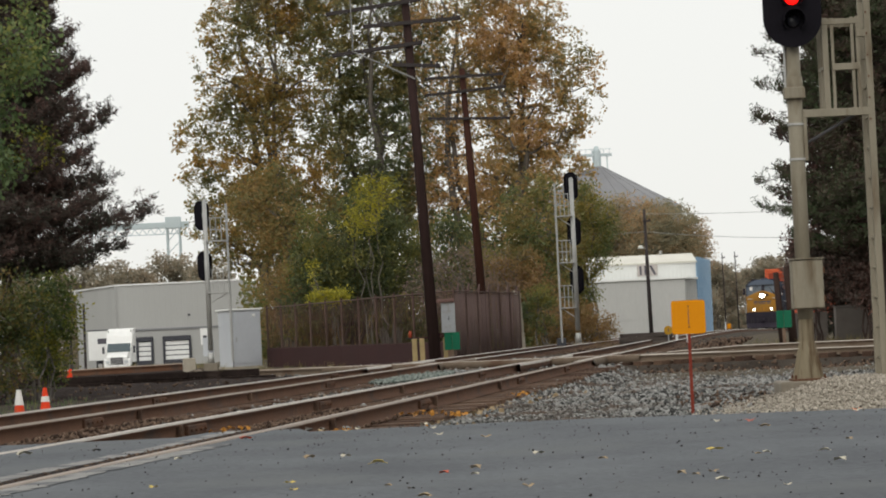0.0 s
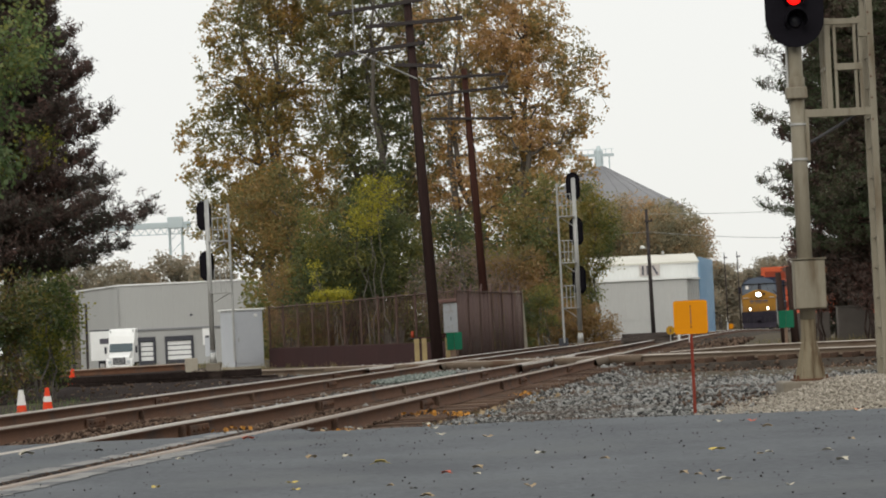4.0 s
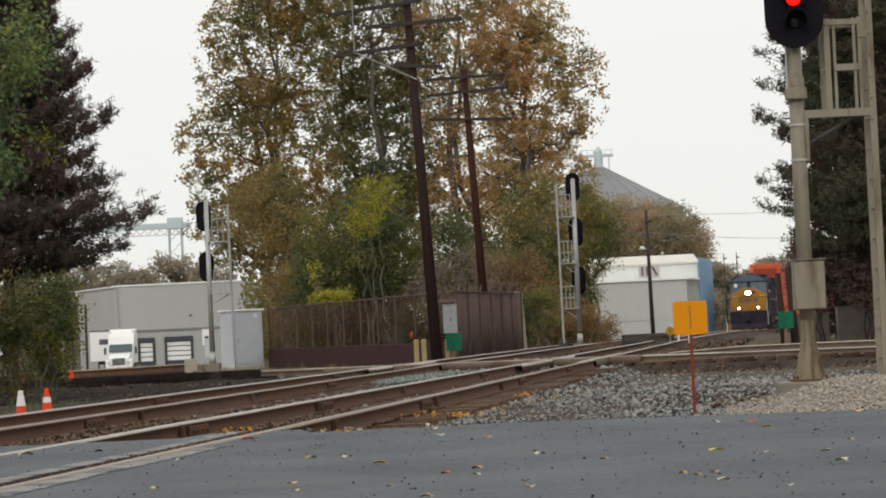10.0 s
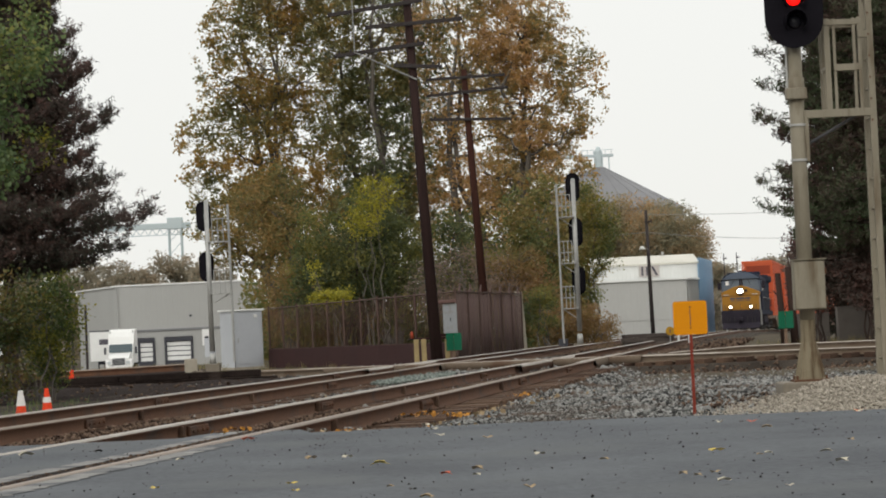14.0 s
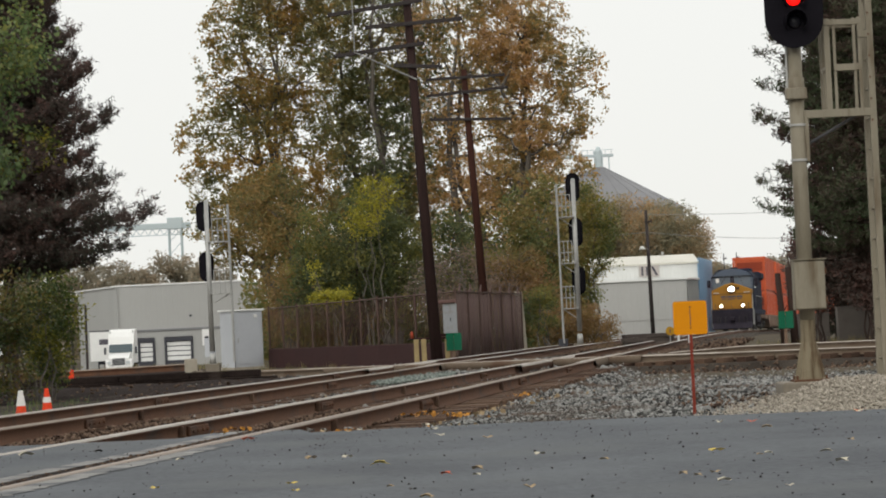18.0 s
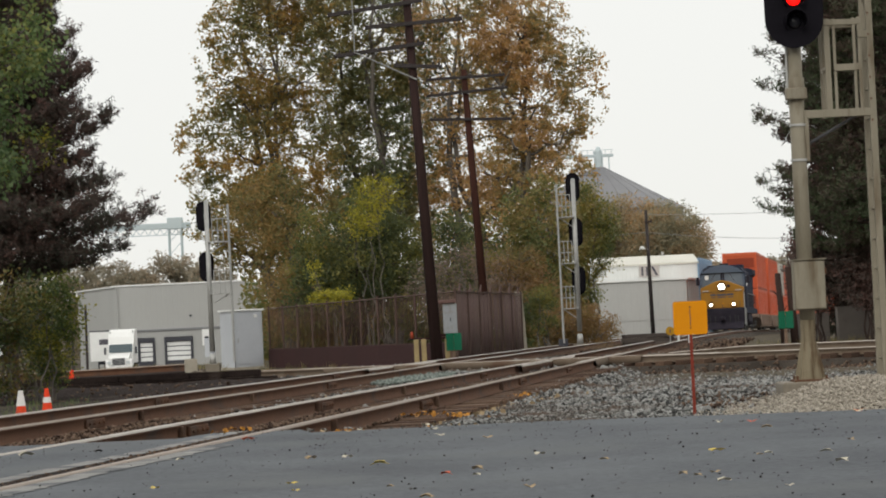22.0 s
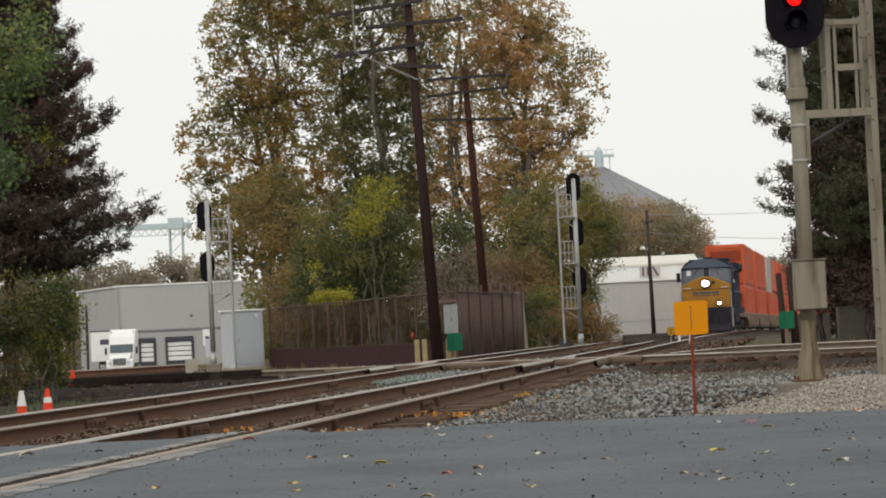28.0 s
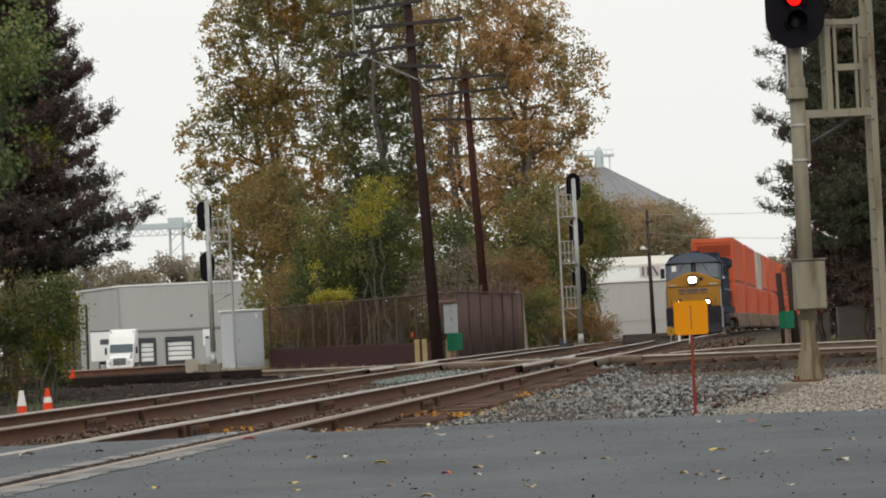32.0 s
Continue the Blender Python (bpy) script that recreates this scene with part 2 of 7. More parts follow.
M["cream"] = mat("cream_paint", (0.38, 0.29, 0.13), (0.22, 0.16, 0.08), 0.8, scale=3, fine=30, bump=0.1)
M["pink_panel"] = mat("faded_sign_panel", (0.44, 0.40, 0.37), (0.36, 0.33, 0.31), 0.7, scale=1.5, fine=10, bump=0.03)
M["wire"] = mat("dark_wire", (0.03, 0.03, 0.03), (0.05, 0.05, 0.05), 0.7, scale=3, fine=20, bump=0.0)
M["wire_pale"] = mat("weathered_cable", (0.26, 0.26, 0.25), (0.2, 0.2, 0.19), 0.6, scale=3, fine=20, bump=0.0)
M["brown_trim"] = mat("brown_painted_hood", (0.16, 0.085, 0.07), (0.11, 0.06, 0.05), 0.7, scale=3, fine=20, bump=0.05)
M["insulator"] = mat("pale_glass_insulator", (0.55, 0.58, 0.58), (0.45, 0.48, 0.5), 0.25, scale=5, fine=20, bump=0.0)
# train
M["loco_yellow"] = mat("golden_yellow_paint", (0.36, 0.172, 0.022), (0.28, 0.13, 0.018), 0.65, spec=0.2, scale=1.0, fine=12, bump=0.03, stain=(0.25, 0.14, 0.04), stain_scale=1.3, stain_lo=0.6)
M["loco_blue"] = mat("dark_blue_paint", (0.014, 0.018, 0.036), (0.025, 0.03, 0.05), 0.85, spec=0.08, scale=1.0, fine=12, bump=0.03, stain=(0.04, 0.04, 0.045), stain_scale=0.8, stain_lo=0.5)
# Cab grey-blue, with the overcast light on the roof mixed into it.
M["loco_roof"] = mat("grey_blue_roof_paint", (0.07, 0.092, 0.13), (0.10, 0.122, 0.16), 0.7, spec=0.25, scale=1.0, fine=12, bump=0.03)
M["loco_black"] = mat("sooty_underframe", (0.016, 0.014, 0.022), (0.04, 0.034, 0.042), 0.85, spec=0.1, scale=2.0, fine=12, bump=0.1)
M["truck_grey"] = mat("dusty_bogie", (0.10, 0.10, 0.10), (0.2, 0.19, 0.18), 0.8, 0.2, scale=2.0, fine=16, bump=0.15)
M["orange"] = mat("orange_container_paint", (0.62, 0.125, 0.048), (0.53, 0.10, 0.042), 0.6, spec=0.2, scale=0.5, fine=10, bump=0.0, stain=(0.42, 0.085, 0.035), stain_scale=0.4, stain_lo=0.58)
M["step_grey"] = mat("pale_step_paint", (0.36, 0.36, 0.35), (0.22, 0.22, 0.21), 0.7, spec=0.2, scale=3, fine=20, bump=0.05)
# Darker orange; on the container rails it holds the shadow between boxes.
M["orange_dark"] = mat("grimy_orange_rail", (0.30, 0.05, 0.02), (0.22, 0.04, 0.02), 0.7, spec=0.2, scale=0.8, fine=10, bump=0.03)
M["grey_box"] = mat("grey_container_paint", (0.46, 0.42, 0.36), (0.38, 0.35, 0.3), 0.5, scale=0.5, fine=10, bump=0.03)
M["brown_car"] = mat("rusty_well_car", (0.19, 0.135, 0.105), (0.30, 0.23, 0.185), 0.8, spec=0.1, scale=0.8, fine=12, bump=0.1, stain=(0.13, 0.075, 0.05), stain_scale=1.5)
M["letter_dark"] = mat("dark_lettering", (0.05, 0.045, 0.06), (0.07, 0.065, 0.08), 0.6, scale=3, fine=20, bump=0.0)
M["lamp_warm"] = glow("headlight_glow", (1.0, 0.93, 0.72), 14)
M["lamp_ditch"] = glow("ditch_light_glow", (1.0, 0.88, 0.62), 9)
M["lamp_red"] = glow("red_signal_glow", (1.0, 0.006, 0.004), 2.2)
M["lamp_white"] = mat("street_lamp_glass", (0.75, 0.75, 0.72), (0.65, 0.65, 0.62), 0.3, scale=5, fine=20, bump=0.0)
# foliage
M["leaf_autumn"] = leaf_mat("autumn_leaves", [(0.175, 0.185, 0.08), (0.215, 0.205, 0.08), (0.28, 0.23, 0.08), (0.38, 0.25, 0.07), (0.44, 0.26, 0.065)], 0.3, 0.55, 0.24, 0.36)
M["leaf_sage"] = leaf_mat("sage_green_leaves", [(0.155, 0.185, 0.095), (0.19, 0.205, 0.09), (0.24, 0.22, 0.085), (0.32, 0.24, 0.08)], 0.3, 0.55, 0.24, 0.36)
M["leaf_orange"] = leaf_mat("orange_brown_leaves", [(0.26, 0.24, 0.11), (0.35, 0.275, 0.115), (0.45, 0.30, 0.11), (0.54, 0.315, 0.105), (0.60, 0.40, 0.21)], 0.3, 0.6, 0.26, 0.36)
M["leaf_lime"] = leaf_mat("lime_and_amber_leaves", [(0.10, 0.125, 0.04), (0.155, 0.165, 0.045), (0.25, 0.22, 0.05), (0.35, 0.24, 0.06)], 0.6, 0.5, 0.25, 0.34)
M["leaf_olive"] = leaf_mat("olive_leaves", [(0.10, 0.13, 0.045), (0.15, 0.165, 0.055), (0.23, 0.195, 0.06), (0.30, 0.21, 0.075)], 0.5, 0.45, 0.32)
M["leaf_hedge"] = leaf_mat("tan_olive_leaves", [(0.13, 0.14, 0.055), (0.2, 0.18, 0.065), (0.29, 0.2, 0.07), (0.38, 0.235, 0.085)], 0.4, 0.5, 0.4)
M["leaf_green"] = leaf_mat("green_yellow_leaves", [(0.06, 0.085, 0.034), (0.09, 0.11, 0.04), (0.135, 0.14, 0.042), (0.22, 0.20, 0.042)], 0.5, 0.45, 0.25, 0.34)
M["leaf_rust"] = leaf_mat("rusty_brown_leaves", [(0.14, 0.12, 0.05), (0.22, 0.155, 0.06), (0.30, 0.17, 0.06), (0.26, 0.18, 0.10)], 0.5, 0.45, 0.3)
M["annex_wall"] = mat("pale_grey_cladding", (0.47, 0.47, 0.45), (0.41, 0.41, 0.395), 0.6, scale=0.3, fine=6, bump=0.05, stretch=(1, 1, 0.3))
M["fence_faded"] = mat("faded_brown_slats", (0.11, 0.069, 0.062), (0.185, 0.13, 0.118), 0.85, spec=0.15, scale=0.9, fine=16, bump=0.3, stretch=(9, 9, 0.6))
M["lens_dark"] = mat("unlit_lens", (0.012, 0.012, 0.016), (0.02, 0.02, 0.026), 0.3, spec=0.3, scale=5, fine=20, bump=0.0)
M["loco_grey"] = mat("dirty_steel", (0.05, 0.05, 0.055), (0.09, 0.088, 0.09), 0.8, spec=0.15, scale=2, fine=16, bump=0.1)
M["rubble_brown"] = mat("brown_rubble", (0.035, 0.022, 0.016), (0.16, 0.11, 0.08), 0.95, spec=0.1, scale=6, fine=50, bump=0.3, island=0.8, spread=0.6)
M["debris"] = mat("grey_brown_debris", (0.05, 0.038, 0.03), (0.21, 0.175, 0.14), 0.95, spec=0.1, scale=6, fine=50, bump=0.3, island=0.8, spread=0.6)
# Base colour raised to stand in for the sky reflected in the cab glass.
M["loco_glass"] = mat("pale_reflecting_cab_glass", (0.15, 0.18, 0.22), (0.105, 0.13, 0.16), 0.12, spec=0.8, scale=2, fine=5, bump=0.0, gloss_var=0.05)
M["green_stone"] = mat("pale_green_stone", (0.10, 0.12, 0.108), (0.23, 0.26, 0.235), 0.9, spec=0.2, scale=6, fine=60, bump=0.3, island=0.8, spread=0.6)
M["pad"] = mat("stained_concrete", (0.22, 0.19, 0.145), (0.14, 0.12, 0.095), 0.9, scale=3, fine=30, bump=0.35)
M["leaf_yellow"] = leaf_mat("bright_yellow_leaves", [(0.21, 0.21, 0.03), (0.37, 0.33, 0.03), (0.46, 0.40, 0.035)], 0.8)
M["leaf_tip"] = leaf_mat("yellow_green_leaves", [(0.05, 0.08, 0.022), (0.10, 0.13, 0.028), (0.19, 0.19, 0.03), (0.30, 0.27, 0.03)], 1.6, 0.5, 0.25, 0.34)
M["leaf_mauve"] = leaf_mat("bare_twigs_and_leaves", [(0.17, 0.13, 0.115), (0.23, 0.165, 0.13), (0.28, 0.19, 0.12)], 0.4, 0.45)
M["leaf_near"] = leaf_mat("fresh_green_leaves", [(0.07, 0.12, 0.045), (0.11, 0.165, 0.06), (0.15, 0.20, 0.07), (0.26, 0.26, 0.065)], 0.9, 0.5, 0.3)
# Kept dark to carry the shade inside the boughs.
M["needle"] = leaf_mat("dark_pine_needles", [(0.036, 0.05, 0.03), (0.05, 0.045, 0.035), (0.08, 0.05, 0.041), (0.125, 0.063, 0.051)], 0.7, through=0.06, jitter=0.3)
# Darker needle copy: shade among the right-hand pines is in the colour.
M["needle_dark"] = leaf_mat("shaded_pine_needles", [(0.026, 0.034, 0.021), (0.042, 0.035, 0.029), (0.07, 0.041, 0.036), (0.10, 0.05, 0.042)], 0.4, through=0.06, jitter=0.4)
M["needle_shrub"] = leaf_mat("reddish_shrub_needles", [(0.09, 0.08, 0.065), (0.15, 0.095, 0.08), (0.22, 0.12, 0.10)], 0.6, through=0.2, jitter=0.4)
M["needle_green"] = leaf_mat("green_pine_needles", [(0.045, 0.072, 0.03), (0.06, 0.078, 0.034), (0.07, 0.058, 0.038), (0.10, 0.054, 0.043)], 0.35, through=0.1, jitter=0.4)
# Leaf colour paled so that it holds the haze of distance.
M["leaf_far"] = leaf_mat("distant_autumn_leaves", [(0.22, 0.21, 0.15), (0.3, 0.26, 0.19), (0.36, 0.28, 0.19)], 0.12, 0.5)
# Oak leaves lightened likewise: the haze is only in this colour.
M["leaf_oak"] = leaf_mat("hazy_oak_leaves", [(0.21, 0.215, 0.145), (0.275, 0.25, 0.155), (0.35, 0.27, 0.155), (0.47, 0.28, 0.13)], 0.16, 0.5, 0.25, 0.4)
M["leaf_bush"] = leaf_mat("bush_leaves", [(0.035, 0.055, 0.018), (0.06, 0.08, 0.022), (0.11, 0.11, 0.026), (0.18, 0.12, 0.035)], 1.2, 0.4, 0.3, 0.4)
M["grass_brown"] = leaf_mat("brown_weeds", [(0.13, 0.10, 0.05), (0.2, 0.14, 0.08), (0.26, 0.17, 0.10)], 0.5)
M["grass"] = leaf_mat("dry_grass_blades", [(0.10, 0.11, 0.03), (0.2, 0.165, 0.07), (0.28, 0.22, 0.11)], 0.5)


# ---------------------------------------------------------------- mesh helpers
def thing(name, x=0, y=0, z=0, rz=0, label="", category="", group="", kind=""):
    ob = new(name)
    ob.empty_display_size = 0.2
    ob.matrix_basis = pose(x, y, z, 0, 0, rz)
    return tagged(ob, label, category, group, kind)


def finish(name, me, material, parent=None, label="", smooth=False):
    if isinstance(material, (list, tuple)):
        for m in material:
            me.materials.append(m)
    else:
        me.materials.append(material)
    if smooth:
        me.polygons.foreach_set("use_smooth", [True] * len(me.polygons))
    ob = new(name, me)
    if parent is not None:
        ob.parent = parent
    return tagged(ob, label)


def part(name, bm, material, parent=None, label="", smooth=False):
    me = bpy.data.meshes.new(name)
    bmesh.ops.recalc_face_normals(bm, faces=bm.faces[:])
    bm.to_mesh(me)
    bm.free()
    return finish(name, me, material, parent, label, smooth)


def box(x0, x1, y0, y1, z0, z1, bevel=0.0, bm=None, m=None):
    own = bmesh.new()
    bmesh.ops.create_cube(own, size=1, matrix=Matrix.Translation(((x0 + x1) / 2, (y0 + y1) / 2, (z0 + z1) / 2)) @ Matrix.Diagonal((x1 - x0, y1 - y0, z1 - z0, 1)))
    if bevel:
        bmesh.ops.bevel(own, geom=own.edges[:], offset=bevel, segments=2, affect="EDGES", profile=0.5)
    if m is not None:
        bmesh.ops.transform(own, matrix=m, verts=own.verts[:])
    return join(bm, own)


def join(bm, own):
    if bm is None:
        return own
    me = bpy.data.meshes.new("tmp")
    own.to_mesh(me)
    own.free()
    bm.from_mesh(me)
    bpy.data.meshes.remove(me)
    return bm


def rod(p0, p1, r0, r1=None, seg=10, bm=None):
    r1 = r0 if r1 is None else r1
    p0, p1 = Vector(p0), Vector(p1)
    own = bmesh.new()
    d = p1 - p0
    m = Matrix.Translation((p0 + p1) / 2) @ d.to_track_quat("Z", "Y").to_matrix().to_4x4()
    bmesh.ops.create_cone(own, cap_ends=True, segments=seg, radius1=r0, radius2=r1, depth=d.length, matrix=m)
    return join(bm, own)


def prism(points, y0, y1, axis="y", bevel=0.0, bm=None):
    """A flat outline pulled along one axis: points are (x, z) for axis y, (y, z) for x, (x, y) for z."""
    own = bmesh.new()
    put = {"y": lambda a, b, c: (a, c, b), "x": lambda a, b, c: (c, a, b), "z": lambda a, b, c: (a, b, c)}[axis]
    lo = [own.verts.new(put(a, b, y0)) for a, b in points]
    hi = [own.verts.new(put(a, b, y1)) for a, b in points]
    own.faces.new(lo)
    own.faces.new(hi[::-1])
    for i in range(len(points)):
        j = (i + 1) % len(points)
        own.faces.new((lo[i], hi[i], hi[j], lo[j]))
    bmesh.ops.recalc_face_normals(own, faces=own.faces[:])
    if bevel:
        bmesh.ops.bevel(own, geom=own.edges[:], offset=bevel, segments=2, affect="EDGES", profile=0.5)
    return join(bm, own)


def mesh_np(name, verts, faces):
    """verts (n, 3), faces (k, m): a mesh of equal-sided faces, made fast."""
    me = bpy.data.meshes.new(name)
    verts, faces = np.asarray(verts, np.float32), np.asarray(faces, np.int32)
    k, m = faces.shape
    me.vertices.add(len(verts))
    me.vertices.foreach_set("co", verts.ravel())
    me.loops.add(k * m)
    me.loops.foreach_set("vertex_index", faces.ravel())
    me.polygons.add(k)
    me.polygons.foreach_set("loop_start", np.arange(0, k * m, m, dtype=np.int32))
    me.update(calc_edges=True)
    me.validate()
    return me


def tubes(segs, seg=6):
    """segs: (p0, p1, r0, r1): tapered tubes as one set of verts and faces."""
    p0, p1 = np.array([s[0] for s in segs], float), np.array([s[1] for s in segs], float)
    r0, r1 = np.array([s[2] for s in segs], float), np.array([s[3] for s in segs], float)
    d = p1 - p0
    d /= np.linalg.norm(d, axis=1, keepdims=True) + 1e-9
    up = np.where(np.abs(d[:, 2:3]) > 0.9, np.array([[1.0, 0, 0]]), np.array([[0, 0, 1.0]]))
    a = np.cross(up, d)
    a /= np.linalg.norm(a, axis=1, keepdims=True) + 1e-9
    b = np.cross(d, a)
    ang = np.arange(seg) * 2 * np.pi / seg
    ring = np.cos(ang)[None, :, None] * a[:, None, :] + np.sin(ang)[None, :, None] * b[:, None, :]
    lo = p0[:, None, :] + ring * r0[:, None, None]
    hi = p1[:, None, :] + ring * r1[:, None, None]
    v = np.concatenate([lo, hi], axis=1).reshape(-1, 3)
    i = np.arange(seg)
    f = np.stack([i, (i + 1) % seg, (i + 1) % seg + seg, i + seg], axis=1)
    f = (np.arange(len(segs)) * 2 * seg)[:, None, None] + f[None]
    return v, f.reshape(-1, 4)


def leaves(points, size, rng, flat=0.0, slim=0.55):
    """A leaf (a bent four-cornered blade) at each point, turned at random."""
    n = len(points)
    d = rng.normal(size=(n, 3))
    d[:, 2] = d[:, 2] * (1 - flat) - 0.3
    d /= np.linalg.norm(d, axis=1, keepdims=True)
    e = rng.normal(size=(n, 3))
    e -= d * np.sum(d * e, axis=1, keepdims=True)
    e /= np.linalg.norm(e, axis=1, keepdims=True)
    s = (size * rng.uniform(0.6, 1.35, n))[:, None]
    p = np.asarray(points)
    nrm = np.cross(d, e)
    v = np.stack([p - d * s * 0.5, p + e * s * slim * 0.5 + nrm * s * 0.08, p + d * s * 0.5, p - e * s * slim * 0.5 + nrm * s * 0.08], axis=1).reshape(-1, 3)
    f = np.arange(n * 4).reshape(-1, 4)
    return v, f


# ---------------------------------------------------------------- the plan of the tracks
def smooth(a, b, v):
    t = min(1, max(0, (v - a) / (b - a)))
    return t * t * (3 - 2 * t)


def main_x(y):
    """Middle of the main track (the train's), x for y: straight, then a slow bend."""
    x = 2.72 + (y - 66) / 8.3 - 0.14 * smooth(66, 130, y)
    return x + 1.9e-4 * (y - 130) ** 2 if y > 130 else x


def grade(y):
    """Fall of the line far off: level to 205 m, then a slow drop."""
    return -0.3 * (max(0.0, min(y, 330) - 205) / 58) ** 1.25


def second_x(y):
    """Middle of the second track beside it."""
    gap = 3.62 + 0.016 * (y - 30) if y < 70 else 4.26
    return main_x(y) - gap


def cross_y(x):
    """Near rail of the line that crosses both, y for x."""
    return 71.3 - 0.60 * x


def bed_z(x, y):
    """Level of the stone bed beside the tracks."""
    return -0.11 - 0.36 * smooth(27, 62, y) - 0.06 * math.exp(-((x - 2.95) / 0.6) ** 2 - ((y - 29.3) / 2.2) ** 2) + 0.05 * smooth(1.0, 2.6, x) * smooth(26, 31, y) * (1 - smooth(34, 44, y))


# ---------------------------------------------------------------- ground
def build_ground():
    xs = sorted(set([-2500, -1200, -600, -300, -150, -100] + list(range(-80, 81, 5)) + [100, 150, 300, 600, 1200, 2500]))
    ys = sorted(set([-600, -200, -80, -40, -20, -5, 5, 11] + list(range(22, 60, 3)) + list(range(60, 340, 6)) + [400, 500, 700, 1000, 1500, 2500, 4000]))
    v = []
    for y in ys:
        for x in xs:
            z = -0.42 - 1.08 * smooth(-12, -26, x) * smooth(140, 230, y) + (0.05 * noise.noise((x * 0.15, y * 0.15, 0)) if y > 24 else -0.05) + grade(y) * smooth(12, 24, x)
            v.append((x, y, z))
    w = len(xs)
    f = [(j * w + i, j * w + i + 1, (j + 1) * w + i + 1, (j + 1) * w + i) for j in range(len(ys) - 1) for i in range(w - 1)]
    tagged(finish("ground", mesh_np("ground", v, f), M["soil"]), "flat ground of dry soil and thin autumn grass", "ground", kind="structure")


build_ground()


def road_edge(x):
    return 23.75 - 0.42 * max(0, x - 0.4) ** 1.0 * 0.75 if x > 0.4 else 23.75 + (0.9 if -2.2 < x < -1.2 else 0.0)


def build_road():
    nx, ny = 240, 60
    v, f = [], []
    for j in range(ny + 1):
        for i in range(nx + 1):
            x = -60 + 120 * (i / nx)
            x = (abs(x) / 60) ** 2.2 * 60 * (1 if x > 0 else -1)
            far = road_edge(x) + 0.05 * noise.noise((x * 3, 0, 0)) + 0.02 * noise.noise((x * 14, 2, 0))
            y = -8 + (far + 8) * (j / ny) ** 0.6
            z = -0.012 + 0.012 * noise.noise((x * 0.4, y * 0.3, 3)) - (0.05 if j == ny else 0)
            v.append((x, y, z))
    w = nx + 1
    f = [(j * w + i, j * w + i + 1, (j + 1) * w + i + 1, (j + 1) * w + i) for j in range(ny) for i in range(nx)]
    top = len(v)
    for i in range(nx + 1):
        x, y, z = v[ny * w + i]
        v.append((x, y + 0.02, -0.5))
    f += [(ny * w + i, ny * w + i + 1, top + i + 1, top + i) for i in range(nx)]
    ob = finish("road", mesh_np("road", v, f), M["asphalt"])
    tagged(ob, "grey asphalt road at a level crossing with scattered leaves", "road", kind="structure")
    return ob


road = build_road()


def sheet(name, x0, x1, y0, y1, step, level, material, label, category, drop=0.5):
    nx, ny = max(2, int((x1 - x0) / step)), max(2, int((y1 - y0) / step))
    v = []
    for j in range(ny + 1):
        for i in range(nx + 1):
            x, y = x0 + (x1 - x0) * i / nx, y0 + (y1 - y0) * j / ny
            v.append((x, y, level(x, y)))
    w = nx + 1
    f = [(j * w + i, j * w + i + 1, (j + 1) * w + i + 1, (j + 1) * w + i) for j in range(ny) for i in range(nx)]
    return tagged(finish(name, mesh_np(name, v, f), material, smooth=True), label, category, kind="structure")


def bed_level(x, y):
    edge = smooth(-13, -9.5, x) * (1 - smooth(13, 22, x))
    rough = 0.03 * noise.noise((x * 2.2, y * 2.2, 0)) + 0.02 * noise.noise((x * 6, y * 6, 1))
    z = bed_z(x, y)
    if x < main_x(y) + 2.1:
        z = -0.255 + (bed_z(x, y) + 0.255) * smooth(1.3, 2.1, x - main_x(y))
    return -0.55 + (z + rough + 0.55) * edge


sheet("ballast_bed", -14, 24, 23.0, 70.0, 0.28, bed_level, M["ballast"], "grey crushed-stone track bed beside the rails", "track bed")


def strip(name, centre, y0, y1, half, z, label, step=2.0, wide=1.1):
    """A raised bed of stone under a track."""
    v, n = [], int((y1 - y0) / step)
    for k in range(n + 1):
        y = y0 + (y1 - y0) * k / n
        x = centre(y)
        for dx, dz in ((-half - wide, -0.45), (-half, 0), (-half * 0.4, 0.0), (half * 0.4, 0.0), (half, 0), (half + wide, -0.45)):
            v.append((x + dx, y, z + grade(y) + dz + 0.03 * noise.noise((dx * 3, y * 1.3, 5))))
    f = [(k * 6 + i, k * 6 + i + 1, k * 6 + i + 7, k * 6 + i + 6) for k in range(n) for i in range(5)]
    return tagged(finish(name, mesh_np(name, v, f), M["ballast"], smooth=True), label, "track bed", kind="structure")


strip("ballast_bed_main", main_x, 69, 520, 1.7, -0.2, "grey stone bed under the main track")
strip("ballast_bed_second", second_x, 70, 520, 1.7, -0.21, "grey stone bed under the second track")


def cross_bed():
    v, n = [], 60
    for k in range(n + 1):
        x = -60 + 130 * k / n
        y = cross_y(x)
        for dy, dz in ((-2.6, -0.34), (-0.95, -0.3), (-0.7, 0.08), (1.6, 0.1), (3.4, 0.1), (5, -0.4)):
            v.append((x, y + dy, -0.33 + dz + 0.04 * noise.noise((x * 2, dy * 3, 5))))
    f = [(k * 6 + i, k * 6 + i + 1, k * 6 + i + 7, k * 6 + i + 6) for k in range(n) for i in range(5)]
    tagged(finish("ballast_bed_crossing", mesh_np("ballast_bed_crossing", v, f), M["ballast"], smooth=True), "grey stone bed under the crossing line", "track bed", kind="structure")


cross_bed()

# ---------------------------------------------------------------- rails
RAIL = [(-0.036, 0), (0.036, 0), (0.037, -0.021), (0.037, -0.035), (0.012, -0.05), (0.009, -0.14), (0.068, -0.165), (0.07, -0.18),
        (-0.07, -0.18), (-0.068, -0.165), (-0.009, -0.14), (-0.012, -0.05), (-0.037, -0.035), (-0.037, -0.021)]


